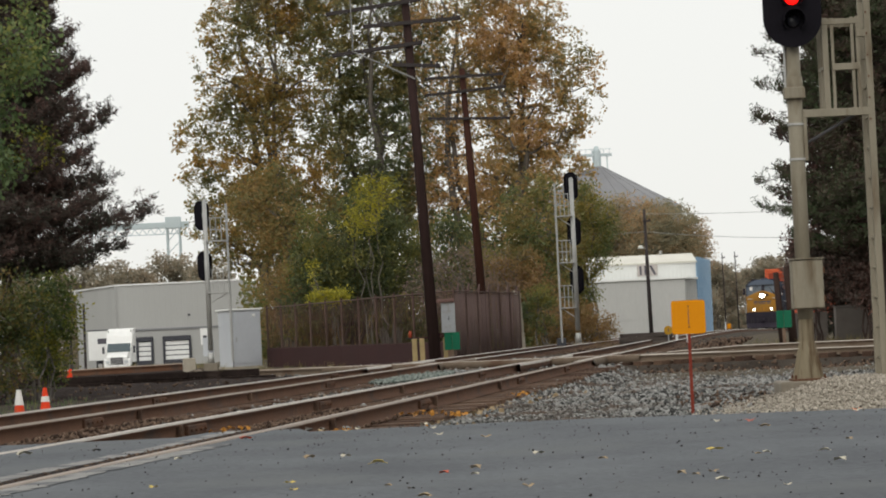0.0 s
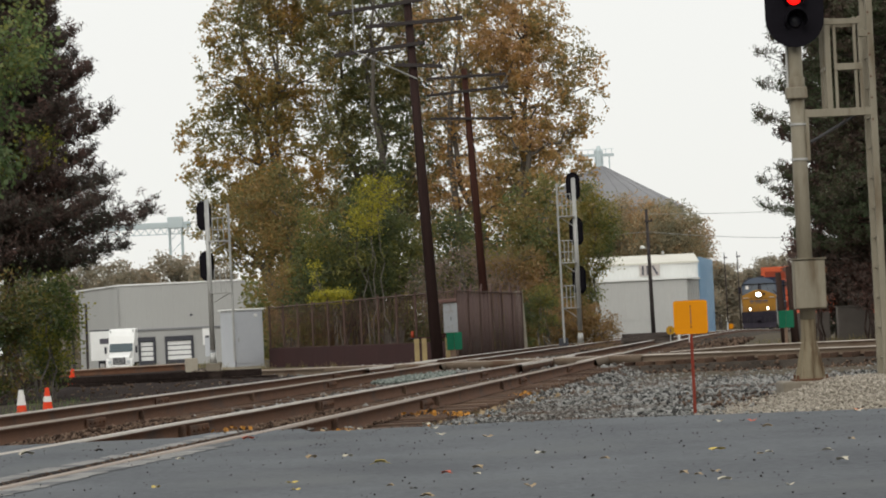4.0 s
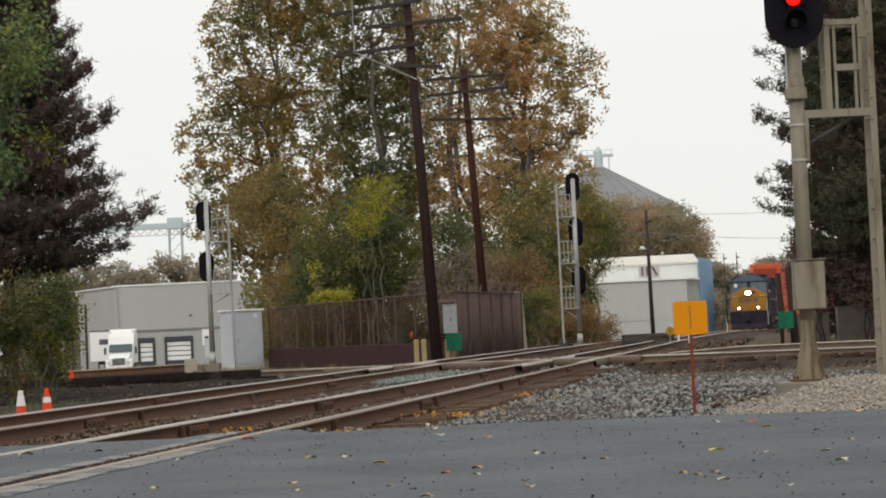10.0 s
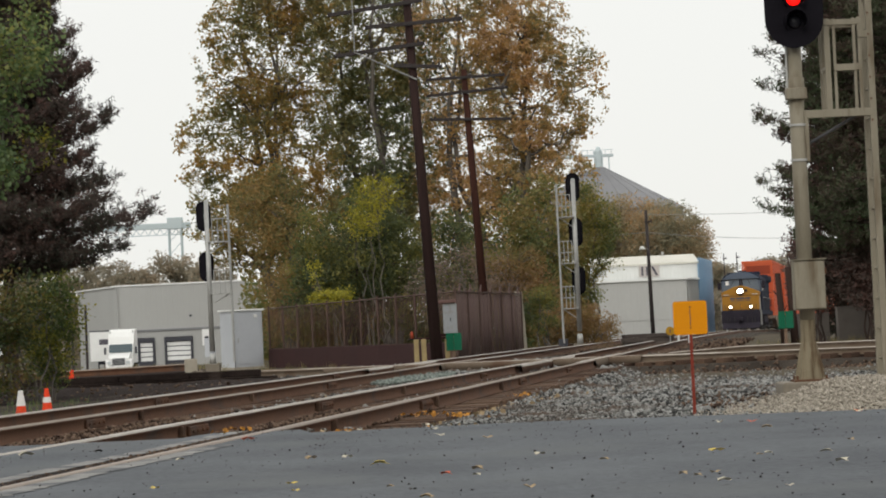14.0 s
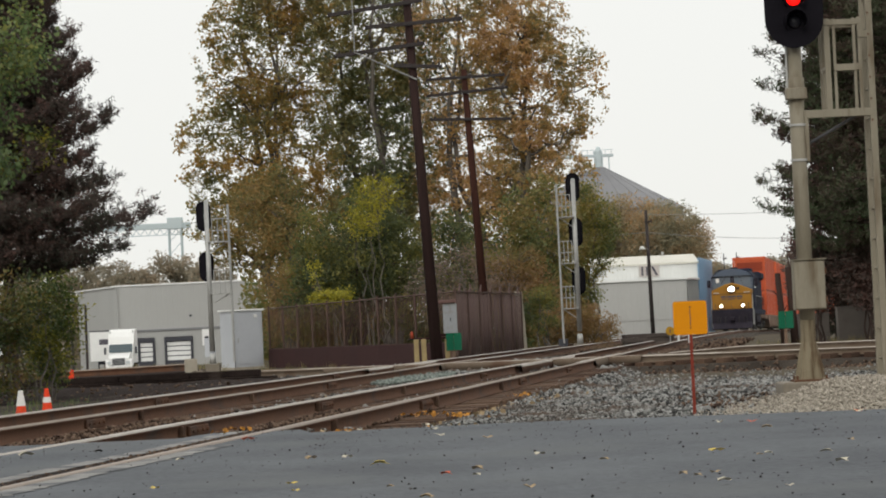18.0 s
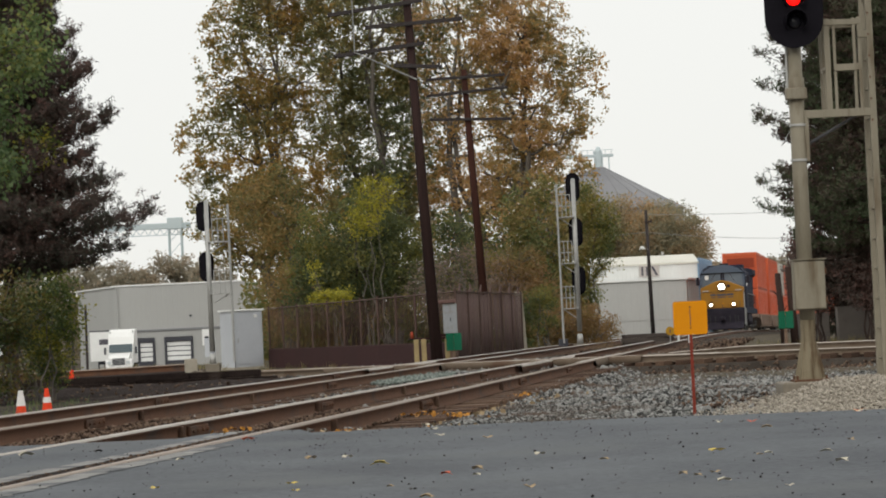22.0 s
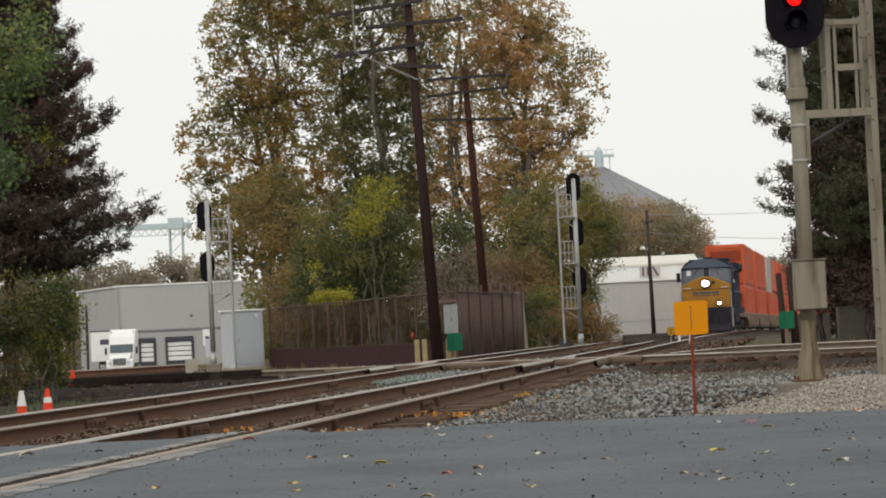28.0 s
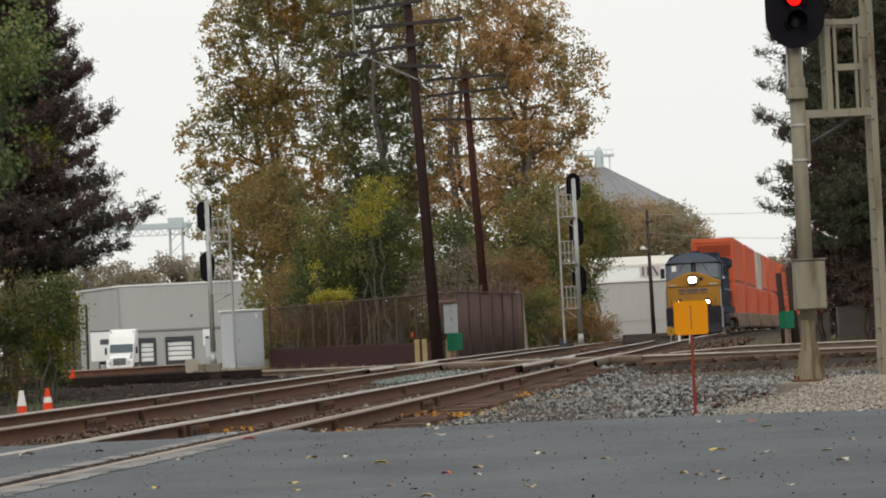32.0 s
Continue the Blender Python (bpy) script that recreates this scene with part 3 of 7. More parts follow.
def sweep(name, pts, parent, head="railhead", label="", profile=RAIL, web="rust"):
    """A rail along a list of points at its top; the running face is a brighter strip."""
    v, f, k = [], [], len(profile)
    pts = [Vector(p) for p in pts]
    for i, p in enumerate(pts):
        d = (pts[min(i + 1, len(pts) - 1)] - pts[max(i - 1, 0)]).normalized()
        side = d.cross(Vector((0, 0, 1))).normalized()
        for a, b in profile:
            v.append(p + side * a + Vector((0, 0, b)))
    for i in range(len(pts) - 1):
        for j in range(k):
            f.append((i * k + j, i * k + (j + 1) % k, (i + 1) * k + (j + 1) % k, (i + 1) * k + j))
    me = mesh_np(name, v, f)
    ob = finish(name, me, [M[web], M[head]], parent, label)
    idx = np.zeros(len(f), np.int32)
    idx[0::k] = 1
    if head == "railhead" or k > 8:
        idx[1::k] = 1
        idx[k - 1::k] = 1
    me.polygons.foreach_set("material_index", idx)
    return ob


def along(fx, y0, y1, off, step, z=0.0):
    out, n = [], max(1, int(round((y1 - y0) / step)))
    for i in range(n + 1):
        y = y0 + (y1 - y0) * i / n
        d = (fx(y + 0.5) - fx(y - 0.5))
        s = math.sqrt(1 + d * d)
        out.append((fx(y) + off / s, y - off * d / s, z + grade(y) + 0.006 * noise.noise((off, y * 0.35, 2))))
    return out


track_main = thing("railway_track", 0, 0, 0, label="rusty main railway track with worn bright rail tops", category="railway track", kind="structure", group="railway tracks")
track_second = thing("railway_track", 0, 0, 0, label="second rusty railway track running beside the main one", category="railway track", kind="structure", group="railway tracks")
track_cross = thing("railway_track", 0, 0, 0, label="canted railway track that crosses the two others on a diamond", category="railway track", kind="structure", group="railway tracks")
G = 0.755
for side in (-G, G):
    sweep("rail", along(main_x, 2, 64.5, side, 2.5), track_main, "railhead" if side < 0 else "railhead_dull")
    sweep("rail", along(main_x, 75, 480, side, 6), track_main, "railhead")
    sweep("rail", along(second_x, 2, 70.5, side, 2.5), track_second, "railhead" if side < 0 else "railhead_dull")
    sweep("rail", along(second_x, 79, 480, side, 6), track_second)


def cross_point(x, off, cant):
    z = cant * smooth(3.5, 7.0, x)
    return (x + off * 0.51, cross_y(x) + off * 0.86, z)


for off, cant in ((0, 0.0), (1.51, 0.13)):
    sweep("rail", [cross_point(x, off, cant) for x in np.linspace(-45, -3.2, 20)], track_cross, "railhead_dull", web="rust_pale")
    sweep("rail", [cross_point(x, off, cant) for x in np.linspace(4.7, 70, 40)], track_cross, "railhead", web="rust_pale")

# ties
tie_bm = box(-1.3, 1.3, -0.115, 0.115, -0.36, -0.182, 0.012)
tie_me = bpy.data.meshes.new("tie")
tie_bm.to_mesh(tie_me)
tie_bm.free()
tie_me.materials.append(M["tie"])
rng = random.Random(4)


def tie(parent, x, y, rz, long=1.0):
    ob = new("tie", tie_me)
    ob.parent = parent
    ob.matrix_basis = pose(x + rng.uniform(-0.06, 0.06), y, rng.uniform(-0.012, 0.012), 0, 0, rz + rng.uniform(-1.5, 1.5)) @ Matrix.Diagonal((long, 1, 1, 1))


for k in range(78):
    y = 24.6 + k * 0.53
    a = -math.degrees(math.atan(1 / 8.3))
    tie(track_main, main_x(y), y, a, 1.06)
    tie(track_second, second_x(y), y + 0.2, a)
for k in range(90):
    y = 78 + k * 0.6
    tie(track_main, main_x(y), y, -8)
    tie(track_second, second_x(y), y, -8)
for k in range(56):
    x = 4.4 + k * 0.46
    px, py, pz = cross_point(x, 0.75, 0.065)
    ob = new("tie", tie_me)
    ob.parent = track_cross
    ob.matrix_basis = pose(px, py, pz, 0, 0, 59.0)

# the diamond: castings, guard rails, joint bars
cast = [(-0.045, 0), (0.045, 0), (0.07, -0.05), (0.1, -0.18), (-0.1, -0.18), (-0.07, -0.05)]
guard = [(-0.04, -0.004), (0.04, -0.004), (0.04, -0.05), (0.05, -0.18), (-0.05, -0.18), (-0.04, -0.05)]
diamond = thing("rail_diamond", 0, 0, 0, label="heavy worn steel crossing diamond where the tracks meet", category="railway crossing", kind="structure")
for fx, y0, y1 in ((main_x, 64.5, 75), (second_x, 70.5, 79)):
    for side in (-G, G):
        sweep("casting", along(fx, y0, y1, side, 1.5), diamond, "railhead_dull", "worn manganese rail casting", cast, "rust_pale")
        sweep("guard_rail", along(fx, y0 - 3, y1 + 2, side * 0.83, 1.5), diamond, "railhead", "", guard)
for off in (0, 1.51):
    sweep("casting", [cross_point(x, off, 0.03) for x in np.linspace(-3.2, 4.7, 9)], diamond, "railhead_dull", "worn manganese rail casting", cast, "rust_pale")
    sweep("guard_rail", [cross_point(x, off + 0.25 - 0.5 * (off > 1), 0.0) for x in np.linspace(-4.5, 6.0, 9)], diamond, "railhead", "", guard)
bar_bm = box(-0.05, 0.05, -0.45, 0.45, -0.15, -0.045, 0.012)
for dy in (-0.33, -0.12, 0.12, 0.33):
    rod((-0.075, dy, -0.095), (0.075, dy, -0.095), 0.018, seg=6, bm=bar_bm)
bar_me = bpy.data.meshes.new("joint_bar")
bar_bm.to_mesh(bar_me)
bar_bm.free()
bar_me.materials.append(M["rust"])
for trk, fx, side, y in ((track_main, main_x, -G, 28.3), (track_main, main_x, G, 34.5), (track_main, main_x, -G, 36.2), (track_main, main_x, G, 47), (track_main, main_x, -G, 55),
                         (track_second, second_x, G, 33), (track_second, second_x, -G, 44), (track_second, second_x, G, 52), (track_main, main_x, G, 57), (track_second, second_x, -G, 63)):
    ob = new("joint_bar", bar_me)
    ob.parent = trk
    p = along(fx, y, y + 1, side, 1)[0]
    ob.matrix_basis = pose(p[0], p[1], 0, 0, 0, -6.9)
brace = box(-0.11, 0.11, -0.03, 0.03, -0.2, -0.03, 0.008)
brace_me = bpy.data.meshes.new("rail_brace")
brace.to_mesh(brace_me)
brace.free()
brace_me.materials.append(M["tie"])
for fx, side, trk in ((main_x, -G, track_main), (main_x, G, track_main), (second_x, G, track_second)):
    for y in (27.5, 35.5, 43.5):
        ob = new("rail_brace", brace_me)
        ob.parent = trk
        p = along(fx, y, y + 1, side, 1)[0]
        ob.matrix_basis = pose(p[0] - 0.04, p[1], 0, 0, 0, -6.9)


# ---------------------------------------------------------------- loose stones
def stones(name, spots, sizes, level, material, label, seed, category="gravel", plain=False):
    r = np.random.default_rng(seed)
    phi = (1 + 5 ** 0.5) / 2
    ico = np.array([(-1, phi, 0), (1, phi, 0), (-1, -phi, 0), (1, -phi, 0), (0, -1, phi), (0, 1, phi), (0, -1, -phi), (0, 1, -phi), (phi, 0, -1), (phi, 0, 1), (-phi, 0, -1), (-phi, 0, 1)]) / 1.9
    tri = np.array([(0, 11, 5), (0, 5, 1), (0, 1, 7), (0, 7, 10), (0, 10, 11), (1, 5, 9), (5, 11, 4), (11, 10, 2), (10, 7, 6), (7, 1, 8),
                    (3, 9, 4), (3, 4, 2), (3, 2, 6), (3, 6, 8), (3, 8, 9), (4, 9, 5), (2, 4, 11), (6, 2, 10), (8, 6, 7), (9, 8, 1)])
    if plain:
        ico = np.array([(1, 0, 0), (-1, 0, 0), (0, 1, 0), (0, -1, 0), (0, 0, 1), (0, 0, -1)], float)
        tri = np.array([(0, 2, 4), (2, 1, 4), (1, 3, 4), (3, 0, 4), (2, 0, 5), (1, 2, 5), (3, 1, 5), (0, 3, 5)])
    n, m = len(spots), len(ico)
    shape = ico[None] * r.uniform(0.5, 1.45, (n, m, 1)) * r.uniform(0.6, 1.3, (n, 1, 3))
    ang = r.uniform(0, 6.28, n)
    c, s = np.cos(ang), np.sin(ang)
    rx = shape[:, :, 0] * c[:, None] - shape[:, :, 1] * s[:, None]
    ry = shape[:, :, 0] * s[:, None] + shape[:, :, 1] * c[:, None]
    z = np.array([level(x, y) for x, y in spots])
    sz = np.asarray(sizes)[:, None]
    v = np.stack([rx * sz + spots[:, 0:1], ry * sz + spots[:, 1:2], shape[:, :, 2] * sz * 0.8 + z[:, None] + sz * r.uniform(-0.5, 0.9, (n, 1))], axis=2).reshape(-1, 3)
    f = (np.arange(n) * m)[:, None, None] + tri[None]
    return tagged(finish(name, mesh_np(name, v, f.reshape(-1, 3)), material), label, category, kind="stuff")


def scatter(seed, n, x0, x1, y0, y1, keep):
    r = np.random.default_rng(seed)
    p = np.stack([r.uniform(x0, x1, n), r.uniform(y0, y1, n)], axis=1)
    return np.array([q for q in p if keep(q[0], q[1])])


def clear_of_rail(x, y):
    return min(abs(x - main_x(y) - G), abs(x - main_x(y) + G), abs(x - second_x(y) - G), abs(x - second_x(y) + G)) > 0.11


def pale_heap(x, y):
    """Where the pale fine gravel lies round the mast."""
    return smooth(2.2, 3.3, x + 0.3 * noise.noise((x, y, 4)) + 0.12 * (26 - y)) * (1 - smooth(28.2, 29.6, y + 0.5 * noise.noise((x * 2, y, 7))))


def stone_field():
    r = np.random.default_rng(11)
    near = scatter(1, 58000, -0.6, 6.4, 23.4, 38, lambda x, y: x > main_x(y) + 1.45 and y > road_edge(x) + 0.05 and x < y * 0.165 and r.random() > max(pale_heap(x, y), 0.62 * math.exp(-((x - 2.9) / 0.7) ** 4 - ((y - 29.3) / 2.6) ** 4)))
    big = r.random(len(near)) < 0.45
    stones("ballast_stones", near[~big], r.uniform(0.007, 0.020, int((~big).sum())), bed_level, M["stone"], "small grey chips among the ballast stones", 15, plain=True)
    near = near[big]
    stones("ballast_stones", near, r.uniform(0.008, 0.0195, len(near)) * (1 + 0.9 * (near[:, 0] > 1.6) * (near[:, 1] > 26.5) * r.random(len(near))), bed_level, M["stone"], "loose grey crushed ballast stones between road and rails", 2)
    dirt = scatter(19, 15000, -6, 1.5, 22.5, 36, lambda x, y: second_x(y) - 1.3 < x < main_x(y) + 0.9 and clear_of_rail(x, y) and y > road_edge(x))
    stones("track_rubble", dirt, r.uniform(0.010, 0.034, len(dirt)), lambda x, y: -0.172, M["rubble_brown"], "brown dirt clods and stones between the rails", 18, "rubble", plain=True)
    green = scatter(23, 5200, -2.4, 0.6, 54, 71, lambda x, y: ((x + 0.7 - (y - 60) * 0.1) / 0.6) ** 2 + ((y - 60) / 6) ** 2 < 1 and clear_of_rail(x, y))
    stones("ballast_stones", green, r.uniform(0.02, 0.045, len(green)), lambda x, y: -0.17, M["green_stone"], "pale greenish ballast stones heaped between the tracks", 20, plain=True)
    # Dark stones stand in for the shaded gaps of the hollow.
    hollow = scatter(27, 1300, 1.6, 4.2, 24.5, 33, lambda x, y: ((x - 2.95) / (0.75 * r.uniform(0.5, 1.2))) ** 2 + ((y - 29.3) / (2.6 * r.uniform(0.5, 1.2))) ** 2 < 1 and y > road_edge(x) + 0.1)
    stones("ballast_stones", hollow, r.uniform(0.014, 0.034, len(hollow)), lambda x, y: bed_level(x, y) + 0.012, M["rubble_brown"], "dark brown stones standing in for shaded gaps in a hollow by the stake", 21, plain=True)
    far = scatter(3, 32000, 0, 11, 38, 66, lambda x, y: x > main_x(y) + 0.95 and x < y * 0.17 and y < cross_y(x) - 1.9 - 0.5 * noise.noise((x * 1.5, y, 3)))
    stones("ballast_stones", far, r.uniform(0.02, 0.046, len(far)), bed_level, M["stone"], "loose grey ballast stones towards the crossing line", 4, plain=True)
    under = scatter(29, 5200, 3.4, 13, 58, 70, lambda x, y: x > main_x(y) + 0.95 and 0.55 < cross_y(x) - y < 2.6)
    stones("ballast_stones", under, r.uniform(0.03, 0.06, len(under)), lambda x, y: -0.31 - 0.13 * smooth(0.7, 1.2, cross_y(x) - y), M["rubble_brown"], "dark brown stones along the crossing line", 22, plain=True)
    mid = scatter(5, 26000, -7.5, 5, 24.6, 62, lambda x, y: second_x(y) - 1.6 < x < main_x(y) + 0.85 and clear_of_rail(x, y))
    stones("ballast_stones", mid, r.uniform(0.02, 0.045, len(mid)), lambda x, y: bed_level(x, y) + 0.02, M["stone"], "dirty ballast stones between the rails", 6, plain=True)
    far2 = scatter(7, 14000, -6, 12, 62, 90, lambda x, y: clear_of_rail(x, y) and abs(y - cross_y(x)) > 0.3 and x < main_x(y) + 1.3)
    stones("ballast_stones", far2, r.uniform(0.04, 0.08, len(far2)), lambda x, y: -0.24, M["stone"], "dirty ballast stones round the diamond", 8, plain=True)
    far3 = scatter(15, 7000, 4, 24, 84, 150, lambda x, y: clear_of_rail(x, y) and second_x(y) - 2 < x < main_x(y) + 3.5)
    stones("ballast_stones", far3, r.uniform(0.05, 0.1, len(far3)), lambda x, y: -0.26, M["rubble_brown"], "dirty ballast stones along the far tracks", 16, plain=True)
    heap = scatter(9, 42000, 1.6, 6.0, 22.0, 31, lambda x, y: x < y * 0.165 and y > road_edge(x) + 0.02 and r.random() < pale_heap(x, y))
    stones("gravel_heap", heap, r.uniform(0.008, 0.02, len(heap)), lambda x, y: heap_level(x, y), M["gravel"], "pale fine gravel heaped round the signal mast", 10, plain=True)


def heap_level(x, y):
    return max(bed_level(x, y), -0.10 + 0.21 * smooth(22.5, 28.5, y) * smooth(3.0, 4.0, x) * (1 - 0.5 * smooth(29.5, 31, y)))


stone_field()
sheet("gravel_bed", 2.3, 9, 21.2, 30.5, 0.2, lambda x, y: heap_level(x, y) - 0.015 - 0.4 * (1 - smooth(0.02, 0.4, y - road_edge(x))) - 0.3 * (1 - smooth(2.4, 3.3, x + 0.12 * (26 - y))),
      M["gravel_bed"], "pale gravel bed beside the road", "gravel bed")


# ---------------------------------------------------------------- trees
def limb(p, q, r0, r1, rr, n=5, wob=0.06, sag=0.0):
    """A bent limb as a list of short tapered tubes."""
    p, q = np.array(p, float), np.array(q, float)
    length = np.linalg.norm(q - p)
    pts = [p + (q - p) * i / n + (rr.normal(size=3) * wob * length * (0 < i < n)) + np.array([0, 0, sag * length * math.sin(math.pi * i / n)]) for i in range(n + 1)]
    return [(pts[i], pts[i + 1], r0 + (r1 - r0) * i / n, r0 + (r1 - r0) * (i + 1) / n) for i in range(n)], pts


def broadleaf(name, x, y, z, height, blobs, trunk_r, seed, clumps, per, leaf, material, label, bark="bark", clump_r=1.1, stems=1, gap=0.0, category="tree", group="", lean=0.0, flat=0.2, gap_scale=0.32):
    """A broad-leaved tree. blobs: (x, y, z, rx, ry, rz) of the crown, from the foot of the trunk."""
    r = np.random.default_rng(seed)
    t = thing(name, x, y, z, label=label, category=category, group=group)
    segs, forks = [], []
    for s in range(stems):
        base = np.array([r.normal() * 0.35 * (stems > 1), r.normal() * 0.35 * (stems > 1), 0])
        top = np.array([lean * height + r.normal() * height * 0.05, r.normal() * height * 0.05, height * r.uniform(0.78, 0.9)])
        sg, pts = limb(base, top, trunk_r * r.uniform(0.75, 1.0), trunk_r * 0.16, r, 9, 0.02)
        segs += sg
        forks += [(p, trunk_r * (1 - 0.8 * i / 9)) for i, p in enumerate(pts) if i >= 2]
    weights = np.array([b[3] * b[4] * b[5] for b in blobs])
    weights = weights / weights.sum()
    centres = []
    while len(centres) < clumps:
        b = blobs[r.choice(len(blobs), p=weights)]
        d = r.normal(size=3)
        d = d / np.linalg.norm(d) * r.uniform(0.12, 1.0) ** 0.45
        c = np.array(b[:3]) + d * np.array(b[3:])
        if gap and noise.noise(Vector(c * gap_scale) + Vector((seed, 0, 0))) < gap - 0.5:
            continue
        if c[2] > 0.3:
            centres.append(c)
    mains = []
    first, second = max(6, clumps // 70), max(10, clumps // 6)
    for c in centres[:first]:
        below = [(p, w) for p, w in forks if p[2] < c[2] - 0.25 * np.linalg.norm(c[:2] - p[:2])] or forks[:2]
        p, w = min(below, key=lambda k: np.linalg.norm(k[0] - c) + 0.4 * abs(k[0][2] - c[2] + 2))
        sg, pts = limb(p, c, w * 0.5, 0.025 + 0.02 * trunk_r, r, 6, 0.05, 0.05)
        segs += sg
        mains += [(q, 0.03 + 0.2 * w * (1 - i / 7)) for i, q in enumerate(pts) if i >= 1]
    mains += [(p, 0.5 * w) for p, w in forks]
    for c in centres[first:second]:
        p, w = min(mains, key=lambda k: np.linalg.norm(k[0] - c) + 1.2 * max(0.0, k[0][2] - c[2] + 0.3))
        sg, pts = limb(p, c, w * 0.6, 0.014, r, 4, 0.06, 0.03)
        segs += sg
        mains += [(q, 0.012 + 0.4 * w * (1 - i / 5)) for i, q in enumerate(pts) if i >= 1]
    allp = np.array([m[0] for m in mains])
    for c in centres[second:]:
        i = int(np.argmin(np.linalg.norm(allp - c, axis=1)))
        sg, _ = limb(mains[i][0], c, min(0.03, mains[i][1] * 0.5), 0.008, r, 3, 0.06)
        segs += sg
    fine = 0.3 * trunk_r if trunk_r < 0.3 else 0.05
    v, f = tubes([g for g in segs if g[2] > fine], 7)
    v2, f2 = tubes([g for g in segs if g[2] <= fine], 3)
    v, f = np.concatenate([v, v2]), np.concatenate([f, f2 + len(v)])
    finish("trunk", mesh_np("trunk", v, f), M[bark], t, "", True)
    cs = np.repeat(np.array(centres), per, axis=0)
    rad = np.repeat(r.uniform(0.55, 1.25, len(centres)) * clump_r, per)[:, None]
    off = np.clip(r.normal(size=(len(cs), 3)) * 0.5, -0.95, 0.95)
    off[:, 2] *= 0.75
    v, f = leaves(cs + off * rad, leaf, r, flat, 0.7)
    finish("crown", mesh_np("crown", v, f), M[material], t)
    return t


def pine(name, x, y, z, height, radius, seed, material, label, low=0.12, whorls=26, tuft=0.2, trunk_r=0.18, power=0.75, per=9, bunch=8, n=20, slim=0.1, vary=0.06):
    """A pine: whorls of upswept branches, each set with bristling tufts of needles."""
    r = np.random.default_rng(seed)
    t = thing(name, x, y, z, label=label, category="pine tree", group="pine trees")
    segs, _ = limb((0, 0, 0), (0, 0, height), trunk_r, 0.03, r, 10, 0.006)
    tufts, ways = [], []
    for k in range(whorls):
        h = low + (1 - low) * (k + r.uniform(-0.16, 0.16)) / whorls
        tilt = r.uniform(0.04, 0.16) + 0.5 * h * h
        reach = radius * (1 - h) ** power * r.uniform(0.92, 1.06) * (1.06 if k % 2 else 0.8) + 0.12
        for j in range(per):
            a = 2 * math.pi * (j + r.uniform(-0.35, 0.35)) / per + k * 0.9
            ln = reach * r.uniform(0.75, 1.12)
            up = tilt + r.uniform(-vary, vary)
            tip = np.array([math.cos(a) * ln, math.sin(a) * ln, h * height + up * ln])
            sg, pts = limb((0, 0, h * height - 0.1), tip, 0.02 + 0.035 * (1 - h), 0.008, r, 5, 0.03, -0.04)
            segs += sg
            out = np.array([math.cos(a), math.sin(a), 0.35])
            side = np.array([-math.sin(a), math.cos(a), 0])
            for i in range(2, 6):
                for q in range(bunch):
                    spread = 0.26 * ln * (1.25 - i / 6) + 0.12
                    s = r.normal() * 0.55 * spread
                    p = pts[i] + side * s + out * r.uniform(-0.2, 0.1) * (0.5 + 0.3 * ln) + np.array([0, 0, r.normal() * 0.05 + 0.16 * abs(r.normal()) * (0.5 + 0.1 * i)])
                    segs.append((pts[i], p, 0.009, 0.005))
                    tufts.append(p)
                    w = out * 0.8 + side * (s / (spread + 0.01)) * 0.6 + np.array([0, 0, 0.45])
                    ways.append(w / np.linalg.norm(w))
    v, f = tubes(segs, 3)
    finish("trunk", mesh_np("trunk", v, f), M["pine_bark"], t, "", True)
    c, w = np.repeat(np.array(tufts), n, axis=0), np.repeat(np.array(ways), n, axis=0)
    d = w * 0.35 + r.normal(size=w.shape)
    d /= np.linalg.norm(d, axis=1, keepdims=True)
    start = c - w * (r.uniform(-0.3, 1.5, len(c)) * tuft)[:, None] + r.normal(size=w.shape) * 0.5 * tuft
    e = np.cross(d, r.normal(size=d.shape))
    e /= np.linalg.norm(e, axis=1, keepdims=True)
    ln = (tuft * r.uniform(0.7, 1.2, len(c)))[:, None]
    vv = np.stack([start - e * slim * tuft, start + e * slim * tuft, start + d * ln + e * slim * 0.5 * tuft, start + d * ln - e * slim * 0.5 * tuft], axis=1).reshape(-1, 3)
    finish("crown", mesh_np("crown", vv, np.arange(len(vv)).reshape(-1, 4)), M[material], t)
    return t


# tall cottonwoods behind the fence
broadleaf("cottonwood_tree", -9.8, 172, -0.4, 25, [(-1.0, 0, 13, 5.4, 2.2, 4.6), (-0.2, 0, 18.5, 4.6, 2.2, 5.5), (1.2, 0, 23, 4.2, 2.2, 4), (0.3, 0, 8, 4.6, 2, 3.6), (-2.4, 0, 8.6, 3.6, 1.8, 3.2)], 0.36, 21, 3500, 15, 0.2,
          "leaf_autumn", "tall cottonwood with thin olive and tan autumn leaves", gap=0.40, gap_scale=1.0, clump_r=0.42, stems=3, group="cottonwood trees")
broadleaf("cottonwood_tree", -3.4, 177, -0.4, 26, [(0, 0, 20, 4.8, 2.6, 6.2), (0, 0, 13, 4.8, 2.6, 6), (-0.5, 0, 8, 4, 2.4, 4)], 0.36, 23, 3500, 15, 0.2,
          "leaf_sage", "cottonwood group with thinning grey-green leaves", gap=0.40, gap_scale=1.0, clump_r=0.42, stems=3, group="cottonwood trees")
broadleaf("cottonwood_tree", 2.4, 175, -0.4, 26, [(0, 0, 20, 4.6, 2.4, 6.2), (0, 0, 12, 4.6, 2.4, 5), (0, 0, 8, 4, 2.2, 4)], 0.36, 22, 1750, 12, 0.2,
          "leaf_orange", "tall cottonwood with orange-brown autumn leaves", gap=0.42, gap_scale=1.0, clump_r=0.42, stems=2, group="cottonwood trees")
